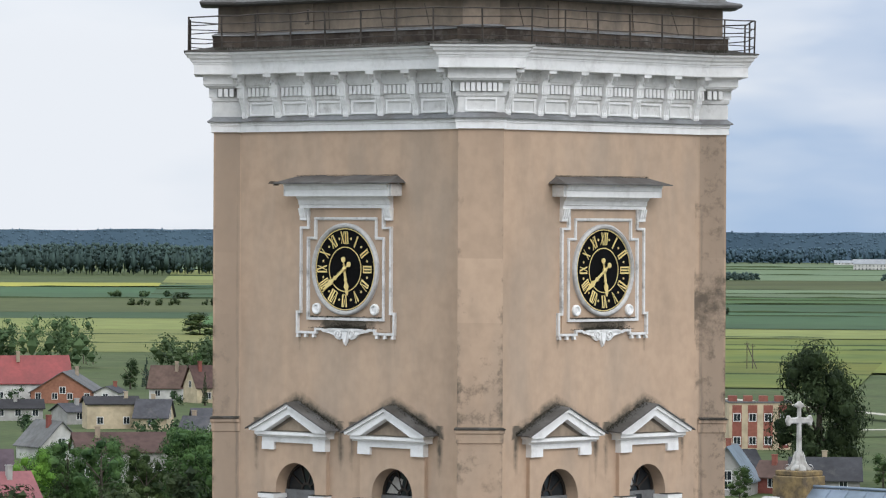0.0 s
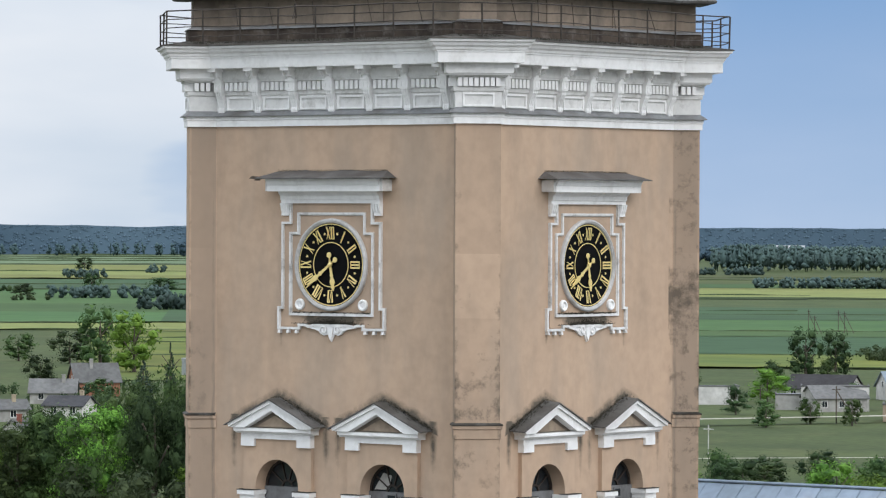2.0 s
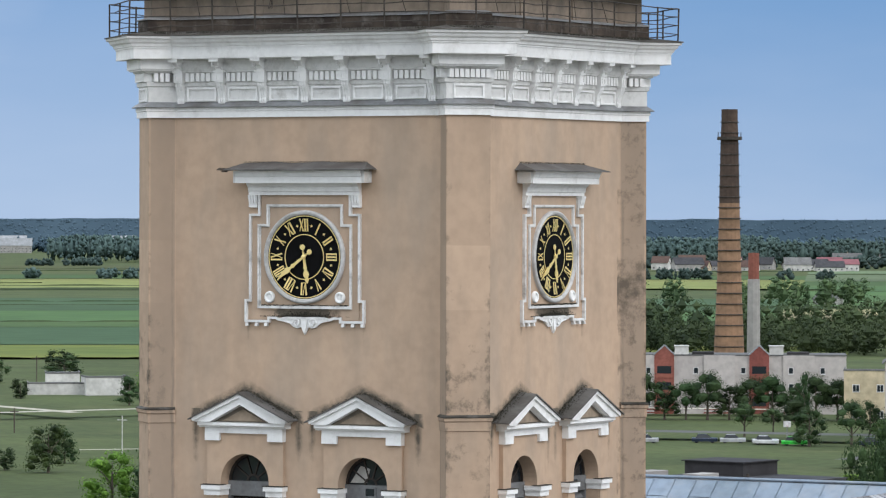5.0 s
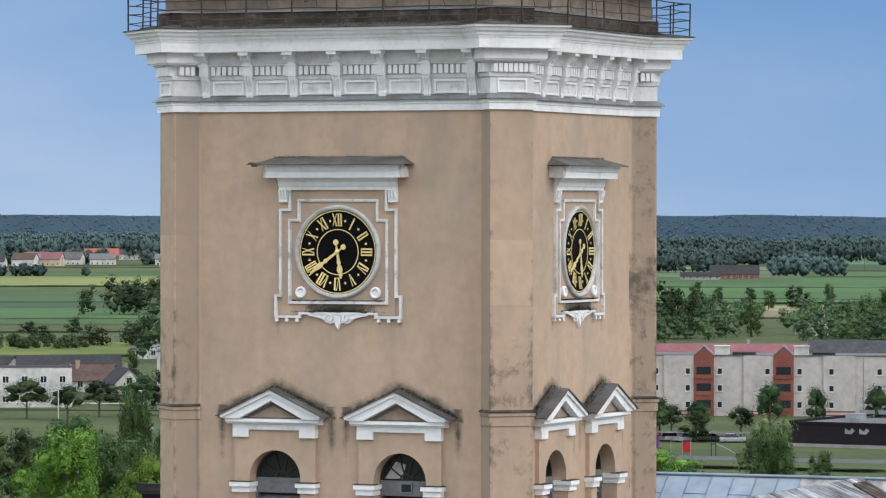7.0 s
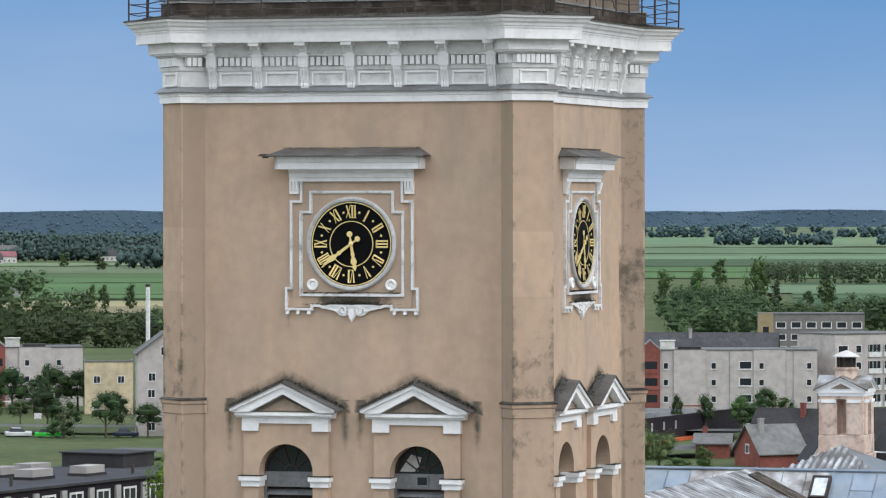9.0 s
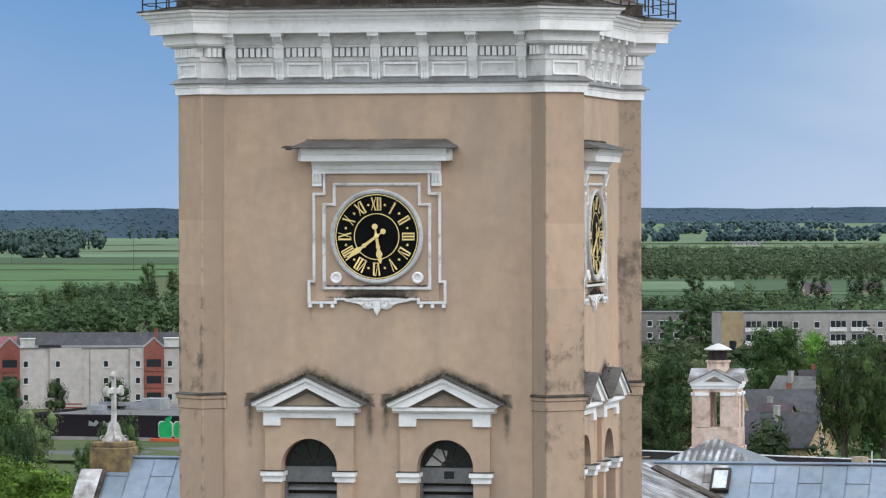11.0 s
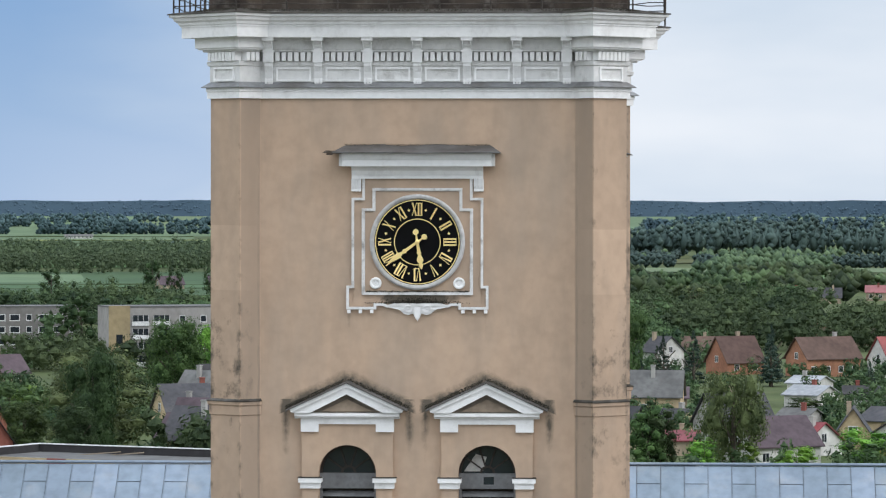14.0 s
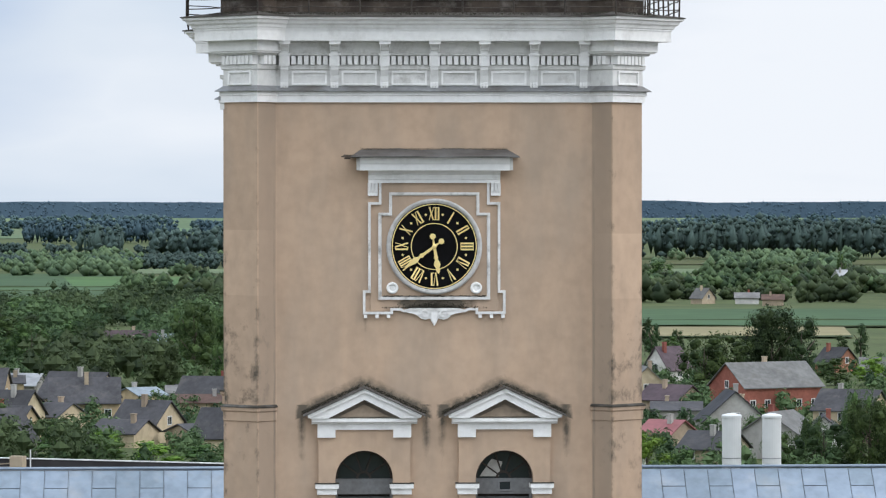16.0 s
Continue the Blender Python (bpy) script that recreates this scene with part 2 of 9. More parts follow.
    side = op("MAXIMUM", op("SUBTRACT", 1.0, op("MULTIPLY", op("ABSOLUTE", op("SUBTRACT", du, 1.36)), 6.5)), 0.0)
    fall = op("MULTIPLY", op("LESS_THAN", sep.outputs[2], 36.6 - 3.45), op("MAXIMUM", op("SUBTRACT", 1.0, op("MULTIPLY", op("SUBTRACT", 36.6 - 3.45, sep.outputs[2]), 0.55)), 0.0))
    grime = op("ADD", over, op("MULTIPLY", op("MULTIPLY", side, fall), 0.95))
    # dirt lodged on the ledges under the clocks
    ledge = op("MULTIPLY", op("MAXIMUM", op("SUBTRACT", 1.0, op("MULTIPLY", au, au)), 0.0), op("MAXIMUM", op("SUBTRACT", 1.0, op("MULTIPLY", op("ABSOLUTE", op("SUBTRACT", sep.outputs[2], 36.6 - 1.24)), 5.0)), 0.0))
    drip = op("MULTIPLY", op("MAXIMUM", op("SUBTRACT", 1.0, op("MULTIPLY", op("ABSOLUTE", op("SUBTRACT", au, 1.5)), 9.0)), 0.0), op("MULTIPLY", op("LESS_THAN", sep.outputs[2], 36.6 - 1.0), op("MAXIMUM", op("SUBTRACT", 1.0, op("MULTIPLY", op("ABSOLUTE", op("SUBTRACT", sep.outputs[2], 36.6 - 1.5)), 1.3)), 0.0)))
    grime = op("ADD", grime, op("ADD", op("MULTIPLY", ledge, 1.9), op("MULTIPLY", drip, 0.45)))
    rag = op("MULTIPLY", grime, op("MULTIPLY_ADD", spots.outputs[0], 2.6, -0.62))
    gm = n("ShaderNodeMapRange"); gm.inputs[1].default_value, gm.inputs[2].default_value = 0.14, 0.58
    gm.inputs[4].default_value = 0.92
    L(rag, gm.inputs[0])
    m3 = n("ShaderNodeMixRGB"); m3.inputs[2].default_value = (0.10, 0.088, 0.070, 1)
    L(gm.outputs[0], m3.inputs[0]); L(m2.outputs[0], m3.inputs[1])
    # run-off lines down the angles between walls and splays, heaviest low down
    low_ = op("MINIMUM", ax_, ay_)
    crease = op("MAXIMUM", op("SUBTRACT", 1.0, op("MULTIPLY", op("ABSOLUTE", op("SUBTRACT", low_, 3.49)), 11.0)), 0.0)
    mp2 = n("ShaderNodeMapping"); mp2.inputs["Scale"].default_value = (4.0, 4.0, 0.7)
    L(geo.outputs["Position"], mp2.inputs[0])
    runs = n("ShaderNodeTexNoise"); runs.inputs["Scale"].default_value = 1.6; runs.inputs["Detail"].default_value = 8; runs.inputs["Roughness"].default_value = 0.7
    L(mp2.outputs[0], runs.inputs["Vector"])
    lower = n("ShaderNodeMapRange"); lower.inputs[1].default_value, lower.inputs[2].default_value = 39.0, 34.0
    lower.inputs[3].default_value, lower.inputs[4].default_value = 0.55, 1.0
    L(sep.outputs[2], lower.inputs[0])
    cr = n("ShaderNodeMapRange"); cr.inputs[1].default_value, cr.inputs[2].default_value, cr.inputs[4].default_value = 0.42, 0.74, 0.85
    L(op("MULTIPLY", op("MULTIPLY", crease, lower.outputs[0]), op("MULTIPLY_ADD", runs.outputs[0], 1.5, -0.02)), cr.inputs[0])
    m4 = n("ShaderNodeMixRGB"); m4.inputs[2].default_value = (0.13, 0.108, 0.085, 1)
    L(cr.outputs[0], m4.inputs[0]); L(m3.outputs[0], m4.inputs[1])
    # black growth on the north-east pier, which the weather strikes
    ne = op("MULTIPLY", op("GREATER_THAN", sep.outputs[1], 3.3), op("GREATER_THAN", sep.outputs[0], 3.4))
    ng = n("ShaderNodeMapRange"); ng.inputs[1].default_value, ng.inputs[2].default_value, ng.inputs[4].default_value = 0.52, 0.72, 0.9
    band = op("MAXIMUM", op("SUBTRACT", 1.0, op("ABSOLUTE", op("SUBTRACT", sep.outputs[2], 35.7))), 0.0)
    L(op("MULTIPLY", ne, op("MULTIPLY_ADD", band, 0.20, spots.outputs[0])), ng.inputs[0])
    m5 = n("ShaderNodeMixRGB"); m5.inputs[2].default_value = (0.12, 0.098, 0.076, 1)
    L(ng.outputs[0], m5.inputs[0])
    # the piers were rendered in lifts of differing tone, on average darker than the walls
    lift = n("ShaderNodeTexWhiteNoise"); lift.noise_dimensions = "1D"
    L(op("FLOOR", op("DIVIDE", op("ADD", sep.outputs[2], op("MULTIPLY", sep.outputs[0], 0.01)), 1.42)), lift.inputs["W"])
    tonev = op("MULTIPLY_ADD", op("MULTIPLY", pier.outputs[0], op("SUBTRACT", lift.outputs[0], 0.86)), 0.22, 1.0)
    hs = n("ShaderNodeHueSaturation"); L(tonev, hs.inputs["Value"]); L(m4.outputs[0], hs.inputs["Color"])
    # the splays beside the piers are mixed towards a darker, greyer brown
    splay_mask = op("MULTIPLY", op("GREATER_THAN", low_, 3.455), op("LESS_THAN", op("ADD", ax_, ay_), 8.37))
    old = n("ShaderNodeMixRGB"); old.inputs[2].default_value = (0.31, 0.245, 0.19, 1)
    L(op("MULTIPLY", splay_mask, op("MULTIPLY_ADD", st.outputs[0], 0.5, 0.38)), old.inputs[0]); L(hs.outputs[0], old.inputs[1])
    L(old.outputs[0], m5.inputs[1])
    L(m5.outputs[0], b.inputs["Base Color"])
    return m


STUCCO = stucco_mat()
PED_ROOF = mat("dark_weathered_sheet", (0.15, 0.145, 0.14), (0.085, 0.08, 0.073), rough=0.7, big=1.5, fine=8, bump=0.2, dirt=(0.06, 0.055, 0.045), dirt_amount=0.8)
HOOD_SHEET = mat("grey_buckled_sheet", (0.13, 0.128, 0.125), (0.075, 0.07, 0.065), rough=0.65, big=1.5, fine=8, bump=0.2, dirt=(0.07, 0.06, 0.05), dirt_amount=0.7)
TYMPANUM = mat("grey_brown_moulding", (0.27, 0.225, 0.18), (0.17, 0.145, 0.12), rough=0.95, big=1.5, fine=7, bump=0.3)
TYMP_PANEL = mat("dull_brown_panel", (0.36, 0.285, 0.215), (0.27, 0.215, 0.165), rough=0.95, big=1.8, fine=7, bump=0.2)
STUCCO_OLD = mat("grey_brown_render", (0.32, 0.255, 0.20), (0.185, 0.152, 0.122), rough=0.95, big=0.8, fine=5, bump=0.3, dirt=(0.10, 0.09, 0.08), dirt_scale=1.2, dirt_amount=0.7, stretch=2)
WHITE = mat("white_limewash", (0.90, 0.895, 0.885), (0.83, 0.825, 0.815), rough=0.8, big=0.7, fine=7, bump=0.08, dirt=(0.33, 0.31, 0.28), dirt_scale=1.6, dirt_amount=0.38, grain=0.88)
# greyer limewash: shade of the recessed frieze and hood ends put into its colour
WHITE_SHADE = mat("shade_greyed_limewash", (0.76, 0.755, 0.74), (0.66, 0.655, 0.64), rough=0.85, big=0.9, fine=7, bump=0.1, dirt=(0.22, 0.205, 0.18), dirt_scale=1.8, dirt_amount=0.7, grain=0.8)
ROTTEN = mat("rotten_dark_plinth", (0.10, 0.078, 0.062), (0.04, 0.032, 0.027), rough=0.95, big=1.6, fine=7, bump=0.5, dirt=(0.22, 0.20, 0.18), dirt_scale=2.2, dirt_amount=0.7)
SOILED = mat("soiled_white_moulding", (0.80, 0.795, 0.785), (0.68, 0.67, 0.655), rough=0.85, big=1.2, fine=9, bump=0.1, dirt=(0.11, 0.095, 0.075), dirt_scale=2.2, dirt_amount=0.95, grain=0.8)
ZINC = mat("weathered_zinc", (0.30, 0.31, 0.32), (0.20, 0.20, 0.20), rough=0.55, big=1.2, fine=8, bump=0.1, dirt=(0.12, 0.10, 0.08), dirt_amount=0.8, metal=0.3)
TAR = mat("mossy_dark_flashing", (0.085, 0.078, 0.068), (0.04, 0.036, 0.03), rough=0.9, big=2, fine=10, bump=0.5, dirt=(0.30, 0.29, 0.28), dirt_scale=1.5, dirt_amount=0.5)
MOSS = mat("dark_moss", (0.05, 0.046, 0.034), (0.03, 0.028, 0.022), rough=1.0, big=5, fine=20, bump=0.6)
IRON = mat("rusted_iron", (0.09, 0.075, 0.065), (0.05, 0.045, 0.04), rough=0.7, big=4, fine=30, bump=0.1, metal=0.4)
BLACK = mat("black_dial_enamel", (0.006, 0.006, 0.007), (0.004, 0.004, 0.004), rough=0.8, big=2, fine=30, bump=0.0)
GOLD = mat("gilding", (1.0, 0.80, 0.36), (0.96, 0.74, 0.30), rough=0.38, big=5, fine=30, bump=0.0, metal=0.55, grain=0.9)
BLACK.node_tree.nodes["Principled BSDF"].inputs["Specular IOR Level"].default_value = 0.08
RIM = mat("grey_painted_rim", (0.62, 0.61, 0.60), (0.48, 0.47, 0.46), rough=0.7, big=2, fine=10, bump=0.05, dirt=(0.2, 0.19, 0.18), dirt_scale=3, dirt_amount=0.5)
WOOD = mat("grey_louvre_wood", (0.22, 0.225, 0.23), (0.15, 0.15, 0.15), rough=0.8, big=2, fine=12, bump=0.2)
DARKWOOD = mat("dark_window_bars", (0.05, 0.04, 0.035), rough=0.7, big=3, fine=20, bump=0.1)
SHEET = mat("blue_grey_sheet_roof", (0.225, 0.28, 0.345), (0.17, 0.215, 0.265), rough=0.5, big=0.35, fine=3, bump=0.05, metal=0.35, dirt=(0.30, 0.30, 0.29), dirt_scale=0.7, dirt_amount=0.5, vary=0.10)
SHEET_OLD = mat("patched_bare_sheet_roof", (0.46, 0.465, 0.47), (0.12, 0.105, 0.095), rough=0.5, big=1.5, fine=4, bump=0.1, metal=0.3, dirt=(0.135, 0.09, 0.068), dirt_scale=0.9, dirt_amount=0.7, vary=0.35)
SILO = mat("dull_white_silo_paint", (0.60, 0.61, 0.62), (0.54, 0.55, 0.56), rough=0.6, big=0.5, fine=1.5, bump=0.0, grain=0.92)
SEAM = mat("dark_roof_seam", (0.13, 0.15, 0.17), rough=0.5, big=3, fine=8, bump=0.0)
PEEL = mat("peeling_pink_render", (0.72, 0.58, 0.49), (0.60, 0.45, 0.37), rough=0.9, big=1.4, fine=6, bump=0.3, dirt=(0.17, 0.11, 0.085), dirt_scale=2.0, dirt_amount=1.0)
LICHEN = mat("lichened_stone", (0.30, 0.215, 0.10), (0.125, 0.098, 0.066), rough=0.95, big=2.6, fine=9, bump=0.6, dirt=(0.07, 0.055, 0.042), dirt_scale=3.2, dirt_amount=0.9, grain=0.5)
# the sky's reflection is put into the pane's pale base colour
SKYPANE = mat("sky_toned_skylight_pane", (0.62, 0.66, 0.70), rough=0.15, big=2, fine=8, bump=0.0)
STONE = mat("pale_weathered_stone", (0.60, 0.59, 0.56), (0.40, 0.385, 0.36), rough=0.9, big=2.5, fine=12, bump=0.4, dirt=(0.14, 0.13, 0.12), dirt_scale=3, dirt_amount=0.7)


def glass_mat(name, color=(0.02, 0.025, 0.03)):
    m = bpy.data.materials.new(name)
    m.use_nodes = True
    b = m.node_tree.nodes["Principled BSDF"]
    b.inputs["Base Color"].default_value = (*color, 1)
    b.inputs["Roughness"].default_value = 0.12
    return m


GLASS = glass_mat("dark_window_glass")
GRASS = mat("meadow_grass", (0.080, 0.104, 0.038), (0.056, 0.076, 0.029), rough=1.0, big=0.03, fine=0.5, bump=0.0, dirt=(0.125, 0.122, 0.054), dirt_scale=0.05, dirt_amount=0.6, grain=0.5)
# haze in the base colours: light and fresh paled, dark and green raised slightly
CROPS = {
    "pale": mat("pale_ripening_crop", (0.194, 0.209, 0.068), (0.158, 0.180, 0.058), rough=1.0, big=0.01, fine=0.08, bump=0.0, vary=0.16, stretch=0.35),
    "rape": mat("flowering_rapeseed", (0.150, 0.165, 0.034), (0.090, 0.122, 0.032), rough=1.0, big=0.012, fine=0.1, bump=0.0, vary=0.16, stretch=0.35),
    "yellow": mat("yellow_rapeseed", (0.302, 0.274, 0.054), (0.238, 0.230, 0.050), rough=1.0, big=0.01, fine=0.1, bump=0.0, vary=0.16, stretch=0.35),
    "green": mat("young_green_crop", (0.071, 0.130, 0.044), (0.056, 0.108, 0.039), rough=1.0, big=0.008, fine=0.08, bump=0.0, vary=0.16, stretch=0.35),
    "dark": mat("dark_green_crop", (0.056, 0.102, 0.046), (0.045, 0.084, 0.040), rough=1.0, big=0.008, fine=0.08, bump=0.0, vary=0.16, stretch=0.35),
    "fresh": mat("fresh_green_crop", (0.122, 0.180, 0.098), (0.100, 0.155, 0.086), rough=1.0, big=0.008, fine=0.08, bump=0.0, vary=0.16, stretch=0.35),
    "light": mat("light_green_meadow", (0.128, 0.172, 0.092), (0.106, 0.146, 0.080), rough=1.0, big=0.008, fine=0.08, bump=0.0, vary=0.16, stretch=0.35),
    "olive": mat("olive_fallow", (0.086, 0.097, 0.036), (0.065, 0.079, 0.029), rough=1.0, big=0.01, fine=0.1, bump=0.0, vary=0.16, stretch=0.35),
    "tan": mat("dry_pale_grass", (0.245, 0.216, 0.122), (0.202, 0.187, 0.101), rough=1.0, big=0.012, fine=0.1, bump=0.0, vary=0.16, stretch=0.35),
}
BANK = mat("rank_grass_bank", (0.036, 0.056, 0.026), (0.055, 0.075, 0.032), rough=1.0, big=0.05, fine=0.5, bump=0.0)
ASPHALT = mat("worn_asphalt", (0.12, 0.12, 0.12), (0.09, 0.09, 0.09), rough=0.95, big=0.05, fine=1.0, bump=0.0)
BOUNCE_GROUND = mat("neutral_bounce_ground", (0.13, 0.125, 0.115), (0.10, 0.095, 0.09), rough=0.95, big=0.1, fine=1.5, bump=0.0)
GRAVEL = mat("pale_gravel", (0.48, 0.45, 0.38), (0.38, 0.36, 0.30), rough=1.0, big=0.05, fine=0.8, bump=0.0)
BARK = mat("grey_bark", (0.12, 0.10, 0.08), (0.07, 0.06, 0.05), rough=1.0, big=1, fine=6, bump=0.3)
LEAF = {
    "mid": leafy("broadleaf_foliage", (0.017, 0.034, 0.013), (0.076, 0.120, 0.038)),
    "gold": leafy("yellow_green_foliage", (0.05, 0.068, 0.014), (0.20, 0.215, 0.055)),
    "fresh": leafy("fresh_green_foliage", (0.036, 0.080, 0.012), (0.165, 0.290, 0.045)),
    "dark": leafy("dark_foliage", (0.011, 0.023, 0.010), (0.048, 0.078, 0.030)),
    "willow": leafy("grey_green_willow_foliage", (0.036, 0.056, 0.024), (0.135, 0.175, 0.070)),
    "spruce": leafy("blue_green_spruce", (0.012, 0.025, 0.018), (0.05, 0.075, 0.055)),
}
WOODS_NEAR = leafy("near_woodland", (0.017, 0.033, 0.016), (0.074, 0.108, 0.046), 0.04)
WOODS_PLANT = leafy("dense_young_plantation", (0.040, 0.066, 0.038), (0.095, 0.135, 0.068), 0.03)
# distance haze is put into these three colours: bluer and paler than near leaves
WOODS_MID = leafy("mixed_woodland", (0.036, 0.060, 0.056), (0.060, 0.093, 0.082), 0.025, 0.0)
WOODS_FAR = leafy("haze_blue_far_woodland", (0.034, 0.063, 0.082), (0.054, 0.092, 0.114), 0.008, 0.0)
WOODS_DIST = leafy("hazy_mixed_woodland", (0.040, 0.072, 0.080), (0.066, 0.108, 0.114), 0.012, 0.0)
ROOFS = {
    "red": mat("red_sheet_roof", (0.216, 0.032, 0.036), rough=0.55, big=0.2, fine=1.5, bump=0.0, vary=0.15),
    "pink": mat("faded_red_roof", (0.259, 0.086, 0.094), rough=0.6, big=0.2, fine=1.5, bump=0.0, vary=0.12),
    "orange": mat("orange_red_roof", (0.346, 0.079, 0.043), rough=0.6, big=0.2, fine=1.5, bump=0.0, vary=0.1),
    "slate": mat("slate_grey_roof", (0.060, 0.060, 0.066), rough=0.75, big=0.3, fine=1.2, bump=0.0, vary=0.25, dirt=(0.115, 0.108, 0.10), dirt_scale=0.5, dirt_amount=0.6),
    "grey": mat("old_fibre_cement_roof", (0.158, 0.158, 0.155), rough=0.85, big=0.3, fine=1.2, bump=0.0, vary=0.2, dirt=(0.10, 0.09, 0.08), dirt_scale=0.5, dirt_amount=0.6),
    "light": mat("pale_sheet_roof", (0.317, 0.331, 0.346), rough=0.5, big=0.3, fine=1.2, bump=0.0, vary=0.15),
    "brown": mat("brown_tile_roof", (0.104, 0.065, 0.054), rough=0.8, big=0.3, fine=1.2, bump=0.0, vary=0.2),
    "dark": mat("dark_bitumen_roof", (0.040, 0.038, 0.040), rough=0.8, big=0.3, fine=1.2, bump=0.0, vary=0.2),
    "violet": mat("dull_violet_roof", (0.094, 0.068, 0.079), rough=0.7, big=0.3, fine=1.2, bump=0.0, vary=0.15),
    "blue": mat("blue_grey_sheet", (0.216, 0.266, 0.310), rough=0.5, big=0.3, fine=1.2, bump=0.0, vary=0.1),
}
WALLS = {
    "white": mat("white_house_render", (0.66, 0.65, 0.62), rough=0.9, big=0.3, fine=1.0, bump=0.0, vary=0.08, dirt=(0.4, 0.38, 0.34), dirt_scale=0.4),
    "cream": mat("cream_house_render", (0.58, 0.48, 0.33), rough=0.9, big=0.3, fine=1.0, bump=0.0, vary=0.1, dirt=(0.35, 0.30, 0.22), dirt_scale=0.4),
    "tan": mat("tan_house_render", (0.42, 0.34, 0.25), rough=0.9, big=0.3, fine=1.0, bump=0.0, vary=0.1),
    "grey": mat("grey_house_render", (0.40, 0.39, 0.37), rough=0.9, big=0.3, fine=1.0, bump=0.0, vary=0.1, dirt=(0.25, 0.24, 0.22), dirt_scale=0.4),
    "orange": mat("orange_brick", (0.36, 0.17, 0.11), rough=0.9, big=0.3, fine=2.0, bump=0.0, vary=0.1),
    "brick": mat("red_brick", (0.28, 0.10, 0.078), rough=0.9, big=0.3, fine=2.0, bump=0.0, vary=0.1),
    "panel": mat("white_silicate_brick", (0.505, 0.465, 0.44), (0.44, 0.405, 0.385), rough=0.9, big=0.15, fine=0.8, bump=0.0, dirt=(0.36, 0.34, 0.31), dirt_scale=0.3, dirt_amount=0.5),
    "concrete": mat("grey_panel_concrete", (0.36, 0.345, 0.325), (0.29, 0.275, 0.262), rough=0.9, big=0.15, fine=0.8, bump=0.0),
    "flint": mat("grey_brown_brick", (0.215, 0.205, 0.195), (0.18, 0.17, 0.165), rough=0.9, big=0.15, fine=0.8, bump=0.0, dirt=(0.12, 0.115, 0.11), dirt_scale=0.3),
    "ochre": mat("ochre_brick", (0.36, 0.285, 0.165), (0.31, 0.25, 0.15), rough=0.9, big=0.15, fine=0.8, bump=0.0),
    "yellow": mat("yellow_house_render", (0.55, 0.43, 0.27), rough=0.9, big=0.3, fine=1.0, bump=0.0, vary=0.08),
    "store": mat("dark_store_cladding", (0.020, 0.015, 0.021), rough=0.8, big=0.3, fine=1.0, bump=0.0),
}
FRAME = mat("white_window_frame", (0.75, 0.75, 0.74), rough=0.6, big=2, fine=8, bump=0.0)

# ---- mesh building ----


